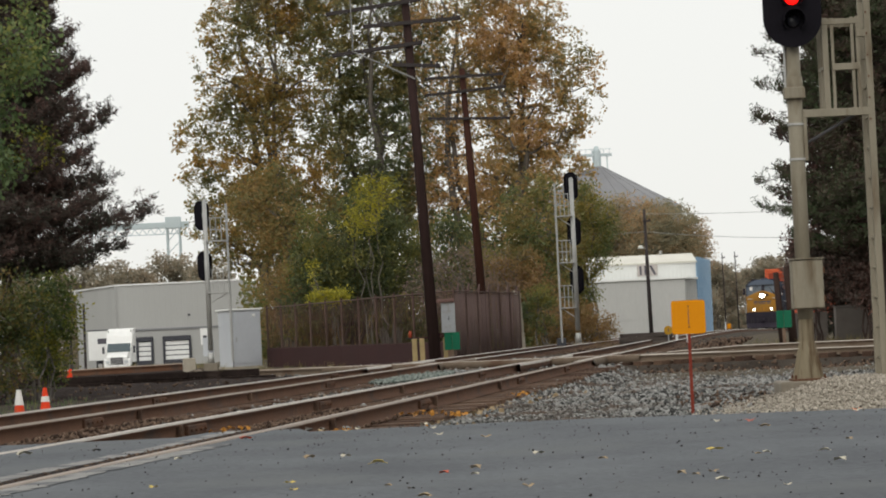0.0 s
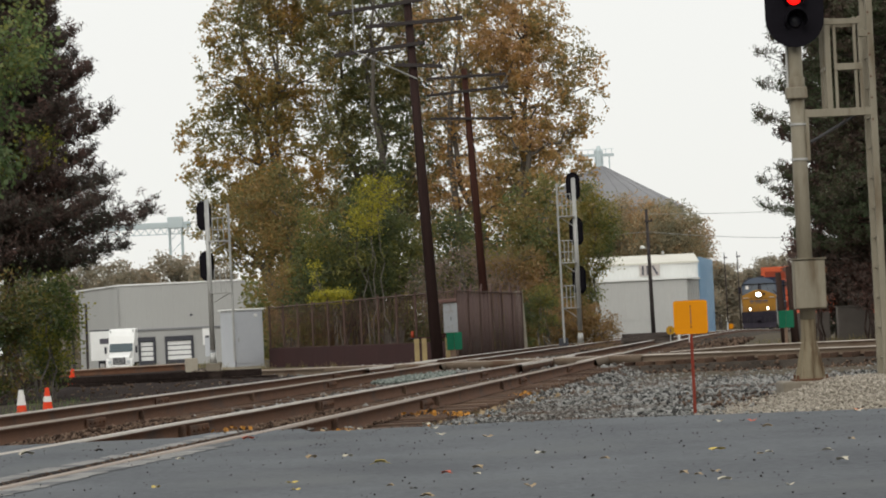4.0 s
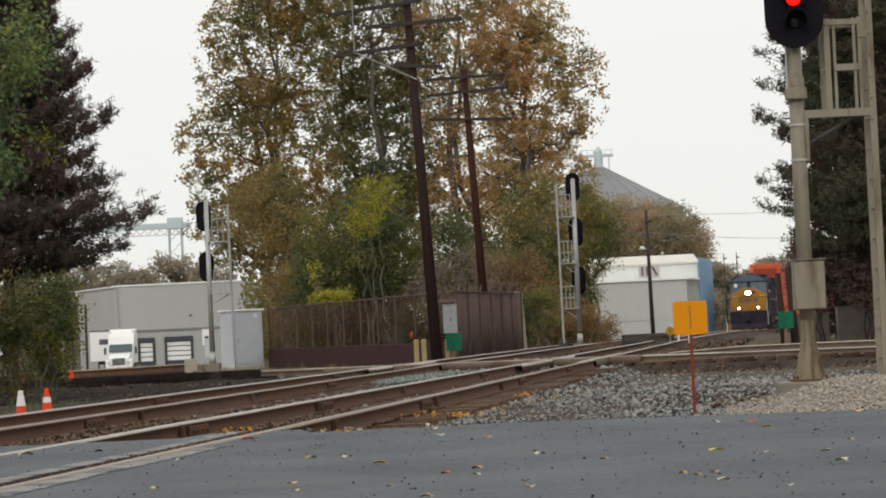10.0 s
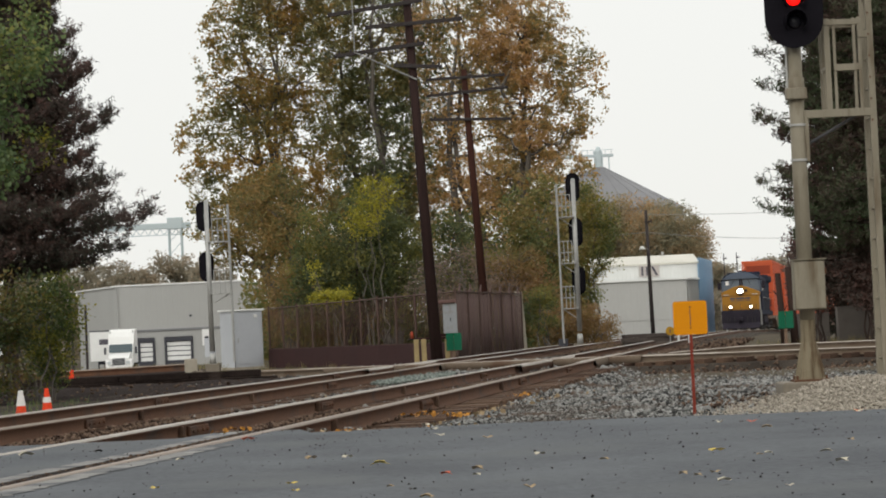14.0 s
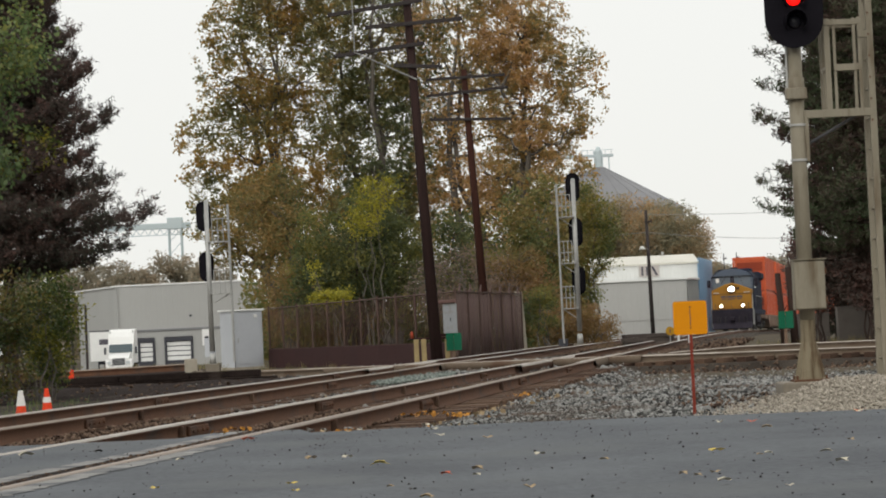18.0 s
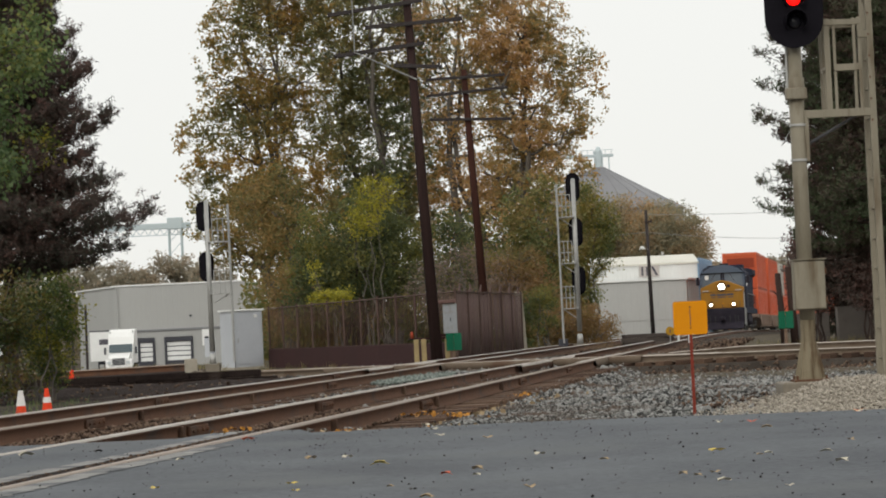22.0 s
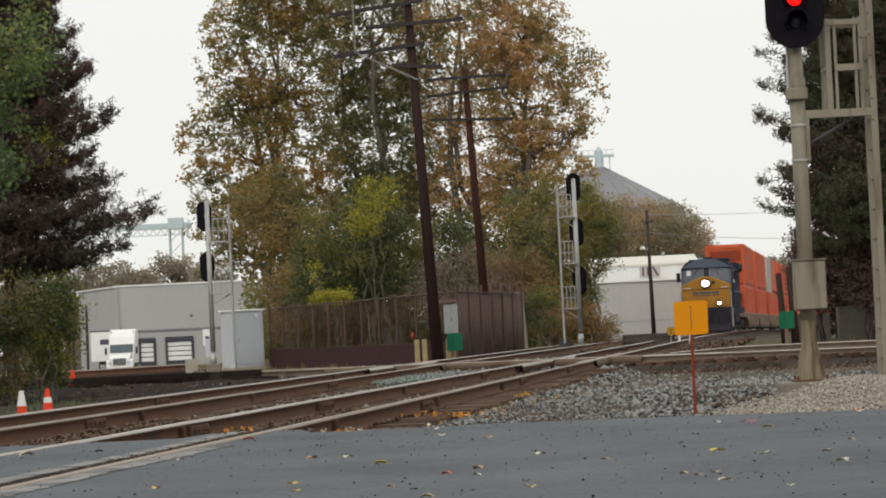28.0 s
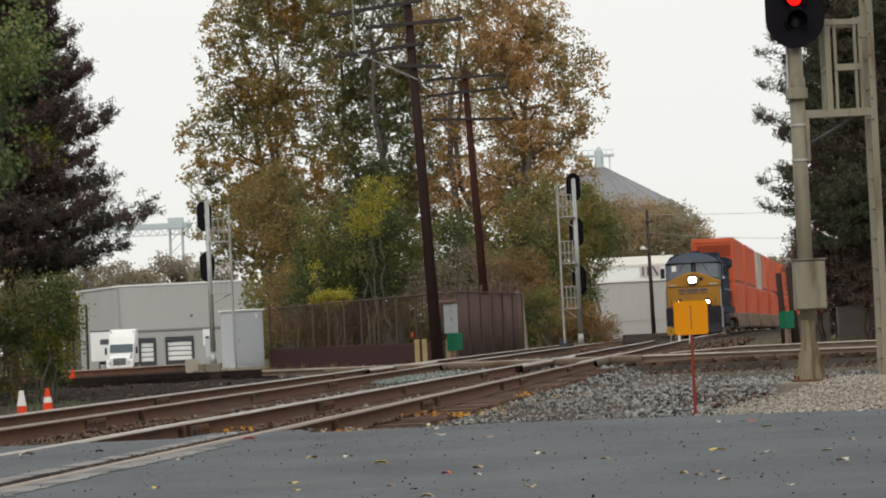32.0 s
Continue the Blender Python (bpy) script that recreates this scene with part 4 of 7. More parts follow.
broadleaf("cottonwood_tree", 5.8, 171, -0.4, 24, [(0.3, 0, 15.8, 4.5, 2.2, 4.4), (-0.2, 0, 10, 4, 2.2, 4), (-1.2, 0, 20, 3.6, 2.0, 4.6)], 0.34, 24, 2200, 13, 0.2,
          "leaf_orange", "spreading cottonwood with rusty orange leaves", gap=0.40, gap_scale=0.9, clump_r=0.42, stems=2, group="cottonwood trees")
# lower growth round the enclosure
broadleaf("mulberry_tree", -4.6, 146, -0.4, 8.6, [(0, 0, 5.4, 3.9, 2.5, 3.0), (1.2, 0, 4.0, 3.4, 2.2, 2.6), (-1.8, 0, 3.4, 2.4, 2, 2.6)], 0.14, 31, 330, 110, 0.14,
          "leaf_green", "green mulberry turning yellow behind the fence", bark="pine_bark", clump_r=0.75, stems=4, group="small trees")
broadleaf("mulberry_tree", 0.6, 148, -0.4, 7.6, [(0, 0, 4.8, 2.6, 2.2, 2.8), (1.0, 0, 3.0, 2.5, 2, 2.4)], 0.12, 32, 190, 100, 0.14,
          "leaf_green", "green mulberry behind the enclosure", bark="pine_bark", clump_r=0.75, stems=3, group="small trees")
broadleaf("yellow_shrub", -5.25, 131, -0.4, 3.6, [(-0.1, 0, 3.1, 1.05, 0.7, 0.36), (-0.75, 0, 4.3, 0.22, 0.4, 0.5)], 0.05, 33, 44, 50, 0.10, "leaf_yellow", "shrub with bright yellow leaves above the fence", clump_r=0.4, stems=3, category="shrub", group="shrubs")
broadleaf("bare_shrub", 0.9, 140, -0.4, 5.6, [(0, 0, 3.4, 2.7, 1.6, 2.2)], 0.06, 34, 130, 60, 0.09, "leaf_mauve", "half-bare reddish-brown shrub behind the fence", clump_r=0.7, stems=6, category="shrub", group="shrubs")
broadleaf("hedge_tree", -8.7, 160, -0.4, 11, [(-0.9, 0, 8.4, 2.4, 2.5, 2.8), (0.9, 0, 4.5, 2.4, 2.5, 4), (2.6, 0, 3.5, 2.8, 2, 3.3)], 0.16, 35, 380, 70, 0.17, "leaf_hedge", "olive-tan small tree with autumn tint", clump_r=0.9, stems=4, group="small trees")
broadleaf("hedge_tree", 5.6, 150, -0.4, 10, [(-0.4, 0, 5.4, 2.2, 2.2, 4.2), (-0.2, 0, 3.0, 1.5, 2, 2.8), (-1.6, 0, 3.5, 2.3, 2, 3.0)], 0.15, 36, 360, 70, 0.16, "leaf_olive", "olive-green small tree beside the signal mast", clump_r=0.7, stems=4, group="small trees")
broadleaf("bare_shrub", 5.5, 136, -0.4, 3.0, [(0, 0, 1.2, 1.3, 1.2, 1.2)], 0.04, 37, 90, 80, 0.09, "leaf_rust", "rusty-brown bramble at the signal's foot", clump_r=0.5, stems=6, category="shrub", group="shrubs")
broadleaf("bare_shrub", 7.3, 136, -0.4, 2.3, [(0, 0, 0.9, 1.0, 1.0, 0.95), (-0.6, 0, 1.7, 0.8, 0.8, 0.8)], 0.04, 39, 80, 60, 0.09, "leaf_rust", "rusty-brown bramble beside the tall signal", clump_r=0.4, stems=6, category="shrub", group="shrubs")
broadleaf("hedge_tree", 7.4, 152, -0.4, 9.0, [(0.9, 0, 6.0, 1.2, 1.0, 2.0), (0.5, 0, 8.0, 0.8, 0.8, 1.0), (0, 0, 3.0, 0.8, 1, 2.4)], 0.08, 38, 210, 60, 0.12, "leaf_lime", "slender green tree turning yellow beside the white building", clump_r=0.6, stems=3, group="small trees")
broadleaf("rusty_shrub", -7.9, 150, -0.4, 5.5, [(0, 0, 3.0, 2.2, 1.4, 2.5), (2.2, 0, 2.4, 1.8, 1.2, 2.0)], 0.06, 43, 150, 90, 0.12, "leaf_rust", "rusty-brown shrub behind the relay cabinet", clump_r=0.7, stems=6, category="shrub", group="shrubs")
broadleaf("rusty_shrub", 3.4, 142, -0.4, 5.8, [(0, 0, 3.6, 1.6, 1.2, 2.0), (1.2, 0, 2.6, 1.4, 1.2, 1.8)], 0.06, 44, 110, 90, 0.12, "leaf_rust", "rusty-brown shrub behind the enclosure", clump_r=0.6, stems=6, category="shrub", group="shrubs")
broadleaf("yellow_shrub", 4.4, 132, -0.4, 3.4, [(0, 0, 2.0, 0.9, 0.8, 1.2)], 0.05, 45, 50, 90, 0.09, "leaf_green", "yellow-green shrub beside the enclosure", clump_r=0.4, stems=4, category="shrub", group="shrubs")
broadleaf("yellow_shrub", -3.6, 143.5, -0.4, 8.8, [(0.61, 0, 8.50, 1.25, 0.7, 1.0), (-0.29, 0, 7.10, 1.0, 0.7, 0.9)], 0.05, 46, 95, 34, 0.10, "leaf_yellow", "yellow-leaved sapling behind the fence", clump_r=0.5, stems=4, category="shrub", group="shrubs")
brush_rng = np.random.default_rng(47)
brush_at = np.stack([brush_rng.uniform(-13.5, 9.3, 20000), brush_rng.uniform(184, 196, 20000), brush_rng.uniform(0, 1, 20000) ** 1.6 * 5.5 - 0.4], axis=1)
bv_, bf_ = leaves(brush_at, 0.36, brush_rng, 0.2, 0.7)
tagged(finish("undergrowth", mesh_np("undergrowth", bv_, bf_), M["leaf_olive"]), "tangled olive undergrowth beneath the tall trees", "undergrowth", kind="stuff")
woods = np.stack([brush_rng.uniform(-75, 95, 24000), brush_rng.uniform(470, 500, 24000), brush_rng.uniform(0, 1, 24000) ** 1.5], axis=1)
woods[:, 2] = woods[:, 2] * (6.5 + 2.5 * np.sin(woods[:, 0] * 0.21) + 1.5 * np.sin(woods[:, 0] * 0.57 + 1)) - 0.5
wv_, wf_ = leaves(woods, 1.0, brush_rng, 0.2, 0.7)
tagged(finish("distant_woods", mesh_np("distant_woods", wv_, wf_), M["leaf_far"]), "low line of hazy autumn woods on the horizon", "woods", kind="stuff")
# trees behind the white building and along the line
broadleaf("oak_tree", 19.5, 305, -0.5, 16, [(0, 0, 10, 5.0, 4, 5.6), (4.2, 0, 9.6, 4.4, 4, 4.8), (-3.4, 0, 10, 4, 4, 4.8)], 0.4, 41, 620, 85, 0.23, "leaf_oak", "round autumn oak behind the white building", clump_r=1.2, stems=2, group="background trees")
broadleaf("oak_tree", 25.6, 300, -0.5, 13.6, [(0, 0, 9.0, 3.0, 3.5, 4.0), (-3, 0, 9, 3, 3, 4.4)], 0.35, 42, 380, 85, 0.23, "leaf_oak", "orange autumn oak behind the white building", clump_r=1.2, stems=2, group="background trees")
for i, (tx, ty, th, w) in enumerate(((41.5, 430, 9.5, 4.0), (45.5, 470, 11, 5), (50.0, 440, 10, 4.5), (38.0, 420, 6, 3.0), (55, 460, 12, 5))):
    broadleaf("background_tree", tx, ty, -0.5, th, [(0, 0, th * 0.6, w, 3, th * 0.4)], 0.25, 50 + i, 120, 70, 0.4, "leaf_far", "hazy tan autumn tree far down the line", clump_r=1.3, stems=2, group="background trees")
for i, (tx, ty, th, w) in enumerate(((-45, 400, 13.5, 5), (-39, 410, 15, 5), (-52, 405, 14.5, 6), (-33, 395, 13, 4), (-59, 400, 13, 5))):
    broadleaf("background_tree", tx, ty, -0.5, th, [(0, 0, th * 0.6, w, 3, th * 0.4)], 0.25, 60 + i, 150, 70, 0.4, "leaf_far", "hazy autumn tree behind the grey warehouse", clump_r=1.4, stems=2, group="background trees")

# pines and near growth
pine("pine_tree", -9.25, 60, -0.4, 9.6, 3.35, 71, "needle", "dark brown-green pine with bristling tufts", low=0.305, whorls=14, tuft=0.07, per=16, bunch=19, n=20, slim=0.14, power=0.62, vary=0.06)
pine("pine_tree", 15.7, 100, -0.4, 24, 4.7, 72, "needle_green", "tall dark pine behind the crossing line", low=0.16, whorls=30, tuft=0.11, trunk_r=0.24, per=14, bunch=14, n=13, slim=0.16, power=0.42, vary=0.11)
pine("pine_tree", 19.2, 104, -0.4, 22.0, 4.8, 73, "needle_dark", "tall reddish-brown pine behind the crossing line", low=0.1, whorls=29, tuft=0.16, trunk_r=0.24, per=13, bunch=15, n=12, slim=0.17, power=0.45, vary=0.1)
pine("pine_tree", 17.4, 111, -0.4, 23.0, 4.2, 74, "needle_dark", "reddish-brown pine standing behind two others", low=0.19, whorls=28, tuft=0.21, trunk_r=0.24, per=12, bunch=14, n=10, slim=0.2, power=0.4)
maple = broadleaf("maple_tree", -8.35, 44, -0.4, 8.0, [(1.1, 0, 4.3, 0.75, 1.0, 1.2), (0.9, 0, 6.3, 1.45, 1.2, 1.5), (0, 0, 5.5, 1.7, 1.5, 2)], 0.13, 81, 230, 85, 0.085, "leaf_near", "fresh green maple at the road's side", clump_r=0.4, group="small trees")
# Sapling added to hold the yellowing sprays of the maple.
broadleaf("sapling", -8.30, 58.6, -0.4, 5.6, [(0, 0, 5.45, 0.45, 0.35, 0.4), (-0.4, 0, 5.05, 0.4, 0.3, 0.32)], 0.025, 84, 26, 34, 0.095, "leaf_tip", "slender sapling added for the maple's yellowing sprays before the pine", clump_r=0.28, stems=1, category="tree", group="small trees")
broadleaf("hedge_shrub", -8.8, 56, -0.4, 2.8, [(0.3, 0, 2.0, 0.85, 0.7, 0.75), (0.05, 0, 0.9, 0.6, 0.6, 0.9), (-0.8, 0, 1.6, 1.0, 0.8, 1.5)], 0.04, 82, 210, 60, 0.07, "leaf_bush", "olive-green shrub under the pine", clump_r=0.35, stems=6, category="shrub", group="shrubs")
sway_shrub = broadleaf("hedge_shrub", -8.15, 57.5, -0.4, 2.7, [(0, 0, 1.5, 0.55, 0.5, 1.0), (0.25, 0, 2.2, 0.5, 0.4, 0.5)], 0.03, 83, 90, 80, 0.065, "leaf_tip", "yellow-green shrub beside the black bank", clump_r=0.33, stems=5, category="shrub", group="shrubs")


def grass(name, n, x0, x1, y0, y1, z, tall, material, label, seed):
    """Thin upright blades, in tufts."""
    r = np.random.default_rng(seed)
    tuft = np.stack([r.uniform(x0, x1, n // 14 + 1), r.uniform(y0, y1, n // 14 + 1)], axis=1)
    p = np.repeat(tuft, 14, axis=0)[:n] + r.normal(size=(n, 2)) * 0.12
    h, a = tall * r.uniform(0.4, 1.2, n), r.uniform(0, 6.28, n)
    e = np.stack([np.cos(a), np.sin(a), np.zeros(n)], axis=1) * tall * 0.035
    foot = np.column_stack([p, np.full(n, z)])
    tip = foot + np.column_stack([r.normal(size=(n, 2)) * tall * 0.3, h])
    v = np.stack([foot - e, foot + e, tip + e * 0.3, tip - e * 0.3], axis=1).reshape(-1, 3)
    tagged(finish(name, mesh_np(name, v, np.arange(len(v)).reshape(-1, 4)), M[material]), label, "grass", kind="stuff")


grass("grass", 1300, -9.6, -6.9, 41, 55, -0.45, 0.28, "leaf_near", "green grass and weeds beside the cones", 61)
grass("dry_grass", 1800, 3.4, 7.8, 118, 134, -0.42, 0.35, "grass_brown", "tall dry grass and weeds round the signal's foot", 62)
grass("dry_grass", 500, -9, 0, 100, 128, -0.42, 0.25, "grass", "dry weeds along the slatted fence", 63)
grass("dry_grass", 900, -22, -9, 122, 150, -0.45, 0.35, "grass", "dry weeds round the relay cabinet", 64)
grass("dry_grass", 2500, 12, 24, 90, 112, -0.42, 0.35, "grass", "thin dry weeds under the pines", 65)


# ---------------------------------------------------------------- bank, stub track and cones beside the second track
def cinder_z(x, y):
    z = -0.30 + 0.16 * smooth(52, 66, y) + 0.06 * noise.noise((x * 1.3, y * 0.9, 2)) + 0.04 * noise.noise((x * 4, y * 3, 3))
    return -0.6 + (z + 0.6) * smooth(-15, -12, x) * smooth(36, 40, y) * (1 - smooth(-4.6, -3.4, x - 0.12 * (y - 50)))


sheet("cinder_bank", -16, -1.5, 35.5, 68.5, 0.3, cinder_z, M["bank_brown"], "black cinder soil with rubble beside the tracks", "soil bank")
lumps = scatter(21, 420, -9.5, -3.8, 47, 68, lambda x, y: x > -0.165 * y and x < second_x(y) - 1.5)
stones("rubble", lumps, np.random.default_rng(3).uniform(0.012, 0.055, len(lumps)), cinder_z, M["rubble_brown"], "dark brown lumps of rubble on the cinder soil", 12, "rubble")

wall = thing("retaining_wall", -8.0, 69.5, -0.4, 0, label="low black timber retaining wall of stacked beams", category="retaining wall")
for i in range(4):
    for j in range(3):
        w = random.Random(i * 7 + j)
        x0 = -3.6 + i * 1.75 + (0.4 if j == 1 else 0)
        part("beam", box(x0, x0 + 1.74, -0.12 + w.uniform(-0.02, 0.02), 0.12, j * 0.165, j * 0.165 + 0.16, 0.015), M["bank_brown"], wall)
stub = thing("stub_track", 0, 0, 0, label="short rusty stub track ending at a concrete block", category="railway track", kind="structure", group="railway tracks")
for off in (0, 1.5):
    sweep("rail", [(-14 + 0.7 * k, 77.3 - 0.11 * k + off, 0.16 + 0.011 * k) for k in range(11)], stub, "railhead_dull")
for k in range(12):
    ob = new("tie", tie_me)
    ob.parent = stub
    ob.matrix_basis = pose(-13.5 + 0.55 * k, 78 - 0.09 * k, 0.13, 0, 0, 84)
bank2 = tagged(part("stub_bank", prism([(-15, -0.5), (-14.5, -0.02), (-7, 0.06), (-6, -0.5)], 75.2, 80.5), M["bank_brown"]), "dark soil bank under the stub track", "soil bank", kind="structure")
heap_rng = np.random.default_rng(71)
debris = np.stack([-6.41 + heap_rng.normal(size=300) * 0.38, 74.5 + heap_rng.normal(size=300) * 0.25], axis=1)
stones("debris_heap", debris, heap_rng.uniform(0.02, 0.085, 300), lambda x, y: -0.36 + 0.34 * math.exp(-((x - -6.61) / 0.55) ** 2), M["debris"], "grey-brown heap of broken rubble beside the stub track", 72, "rubble")
blk = thing("concrete_block", -6.86, 75.4, -0.2, 8, label="weathered pale concrete buffer block on the stub track", category="concrete block")
part("block", box(-0.16, 0.16, -0.25, 0.25, 0, 0.6, 0.02), M["concrete"], blk)


def place(bm, m):
    bmesh.ops.transform(bm, matrix=m, verts=bm.verts[:])
    return bm


def cone_mesh():
    prof = [(0.045, 0.0), (0.05, -0.02), (0.17, -0.62), (0.18, -0.66)]
    bm = bmesh.new()
    rings = []
    for r, z in prof:
        rings.append([bm.verts.new((r * math.cos(a * math.pi / 8), r * math.sin(a * math.pi / 8), z + 0.7)) for a in range(16)])
    for a, b in zip(rings, rings[1:]):
        for i in range(16):
            bm.faces.new((a[i], a[(i + 1) % 16], b[(i + 1) % 16], b[i]))
    bm.faces.new(rings[0])
    return bm


CONE = Matrix.Diagonal((0.66, 0.66, 0.83, 1))
cone = thing("traffic_cone", -6.62, 46.5, -0.42, label="orange traffic cone with white reflective band", category="traffic cone", group="traffic cones")
part("cone_body", place(cone_mesh(), CONE), M["orange_cone"], cone, "", True)
part("base", place(box(-0.21, 0.21, -0.21, 0.21, 0, 0.04, 0.012), CONE), M["orange_cone"], cone)
part("band", place(rod((0, 0, 0.42), (0, 0, 0.53), 0.112, 0.09, 16), CONE), M["reflect"], cone, "white reflective band")
c2 = copy_thing(cone, pose(-7.05, 46.5, -0.44, 0, 0, 20))
tagged(c2, "faded orange traffic cone with pale reflective top", "traffic cone", "traffic cones")
part("collar", place(rod((0, 0, 0.40), (0, 0, 0.705), 0.122, 0.056, 16), CONE), M["reflect"], c2, "pale reflective collar")
c3 = thing("traffic_cone", -9.56, 71.2, -0.42, 10, label="small plain orange traffic cone leaning on the bank", category="traffic cone", group="traffic cones")
for o in cone.children:
    if o.name.startswith(("cone_body", "base")):
        q = new(o.name.split(".")[0], o.data)
        q.parent = c3
        q.matrix_basis = pose(0, 0, 0.0, 0, 7, 0) @ Matrix.Scale(1.22, 4)


# ---------------------------------------------------------------- signals
def oval(w, h, y0, y1, bm=None, n=14):
    """An upright slab with round ends, centred on the origin."""
    r = w / 2
    pts = [(r * math.cos(a * math.pi / n), h / 2 - r + r * math.sin(a * math.pi / n)) for a in range(n + 1)]
    pts += [(-r * math.cos(a * math.pi / n), -h / 2 + r - r * math.sin(a * math.pi / n)) for a in range(n + 1)]
    return prism(pts, y0, y1, "y", 0.0, bm)


def visor(r, length, n=12):
    """A lamp hood: the upper three quarters of a short tube, open towards -y."""
    bm = bmesh.new()
    rows = []
    for yy, rr in ((0, r), (-length, r * 0.98), (-length, r * 0.92), (0, r * 0.92)):
        rows.append([bm.verts.new((rr * math.cos(a), yy * (1 if math.sin(a) > -0.2 else 0.6), rr * math.sin(a))) for a in [math.radians(-50 + 280 * k / n) for k in range(n + 1)]])
    for a, b in zip(rows, rows[1:]):
        for i in range(n):
            bm.faces.new((a[i], a[i + 1], b[i + 1], b[i]))
    return bm


def near_signal():
    t = thing("railway_signal", 3.70, 29.0, -0.06, label="grey railway signal mast with red lamp lit on black oval head", category="railway signal", group="railway signals")
    part("pad", box(-0.31, 0.2, -0.22, 0.45, -0.25, 0.15, 0.02), M["pad"], t, "weathered concrete foot pad")
    bm = bmesh.new()
    rings = []
    for rad, zz, flute in ((0.118, 0.172, 0.34), (0.108, 0.27, 0.3), (0.097, 0.38, 0.22), (0.083, 0.50, 0.1), (0.077, 0.56, 0.0), (0.077, 0.82, 0.0)):
        rings.append([bm.verts.new((rad * (1 + flute * (k % 2 == 0)) * math.cos(math.pi * k / 8), rad * (1 + flute * (k % 2 == 0)) * math.sin(math.pi * k / 8), zz)) for k in range(16)])
    for a, b in zip(rings, rings[1:]):
        for i in range(16):
            bm.faces.new((a[i], a[(i + 1) % 16], b[(i + 1) % 16], b[i]))
    part("mast_base", bm, M["cast_base"], t, "flared fluted cast mast base with brown streaks")
    part("base_plate", box(-0.18, 0.18, -0.18, 0.18, 0.145, 0.172, 0.006), M["rust"], t, "rusty base plate")
    for k in range(4):
        a = math.pi / 4 + k * math.pi / 2
        part("bolt", rod((0.21 * math.cos(a), 0.21 * math.sin(a), 0.15), (0.21 * math.cos(a), 0.21 * math.sin(a), 0.21), 0.014, seg=6), M["rust"], t)
    part("mast", rod((0, 0, 0.78), (-0.0, 0, 3.6), 0.080, 0.076, 18), M["mast"], t, "", True)
    case = part("junction_box", box(-0.15, 0.17, -0.26, -0.07, 0.88, 1.385, 0.014), M["mast"], t, "weathered grey junction box")
    part("box_door", box(-0.145, 0.165, -0.279, -0.262, 0.89, 1.375, 0.008), M["mast"], case)
    for z in (0.98, 1.27):
        part("hinge", rod((0.172, -0.265, z - 0.03), (0.172, -0.265, z + 0.03), 0.012, seg=8), M["rust"], case)
    part("drip_lip", box(-0.16, 0.18, -0.295, -0.06, 1.386, 1.398, 0.003), M["mast"], case)
    for z in (2.42, 2.78):
        part("clamp", rod((0, 0, z - 0.012), (0, 0, z + 0.012), 0.088, seg=18), M["steel"], t)
    part("collar", rod((0, 0, 3.05), (0, 0, 3.27), 0.094, 0.09, 18), M["mast"], t, "", True)
    part("terminal_box", box(-0.115, 0.10, -0.12, 0.02, 3.04, 3.16, 0.012), M["mast"], t, "weathered terminal box")
    part("conduit", rod((-0.09, -0.03, 3.15), (-0.085, -0.03, 3.60), 0.013, seg=8), M["steel"], t)
    head = part("signal_head", place(oval(0.60, 1.36, -0.012, 0.012), pose(0, -0.16, 4.24)), M["signal_black"], t, "black oval signal background")
    part("lamp_case", place(oval(0.34, 1.1, 0.0, 0.26), pose(0, -0.145, 4.24)), M["signal_black"], head)
    for z, m in ((4.07, "lamp_red"), (3.83, "lens_dark"), (4.45, "lens_dark")):
        ring = visor(0.115, 0.2)
        part("visor", place(ring, pose(0, -0.17, z)), M["signal_black"], head)
        part("lens", rod((0, -0.205, z), (0, -0.176, z), 0.066 if m == "lamp_red" else 0.06, 0.075, 20), M[m], head, "lit red signal lens" if m == "lamp_red" else "dark unlit signal lens", True)
    # ladder with guard rail at the side
    lad = part("ladder_stile", box(0.745, 0.815, -0.045, 0.0, 0.0, 4.6, 0.006), M["mast"], t, "weathered ladder stile")
    part("ladder_stile", box(0.745, 0.815, 0.36, 0.405, 0.0, 4.6, 0.006), M["mast"], t, "weathered ladder stile")
    for k in range(14):
        part("rung", rod((0.78, -0.02, 0.35 + 0.31 * k), (0.78, 0.38, 0.35 + 0.31 * k), 0.011, seg=6), M["mast"], t)
    g = part("guard_rail", box(0.31, 0.37, -0.03, 0.0, 2.86, 3.86, 0.004), M["mast"], t, "grey bar guard rail beside the head")
    for i, a in enumerate(((0.40, 0.43, 2.86, 3.86), (0.605, 0.635, 2.86, 3.86), (0.655, 0.69, 2.86, 3.86), (0.31, 0.69, 3.80, 3.84), (0.40, 0.69, 3.33, 3.375), (0.09, 0.80, 2.86, 2.91), (0.66, 0.76, 3.67, 3.71))):
        part("bar", box(a[0], a[1], -0.027 - 0.004 * i, 0.003 + 0.003 * i, a[2] - 0.003 * i, a[3] + 0.003 * i, 0.004), M["mast"], g)
    for y in (0.18, 0.36):
        part("bar", box(0.31, 0.69, y, y + 0.03, 3.80, 3.84, 0.004), M["mast"], g)
        part("bar", box(0.31, 0.345, y, y + 0.03, 2.86, 3.84, 0.004), M["mast"], g)
    part("bar", box(0.315, 0.345, 0.0, 0.39, 3.335, 3.37, 0.004), M["mast"], g)
    part("brace", rod((0.10, 0.1, 2.58), (0.62, 0.1, 2.86), 0.015, seg=8), M["loco_grey"], t, "dull diagonal brace")
    for k in range(7):
        part("bolt", rod((0.765, -0.055, 2.8 + 0.22 * k), (0.765, -0.04, 2.8 + 0.22 * k), 0.011, seg=6), M["rust"], t)
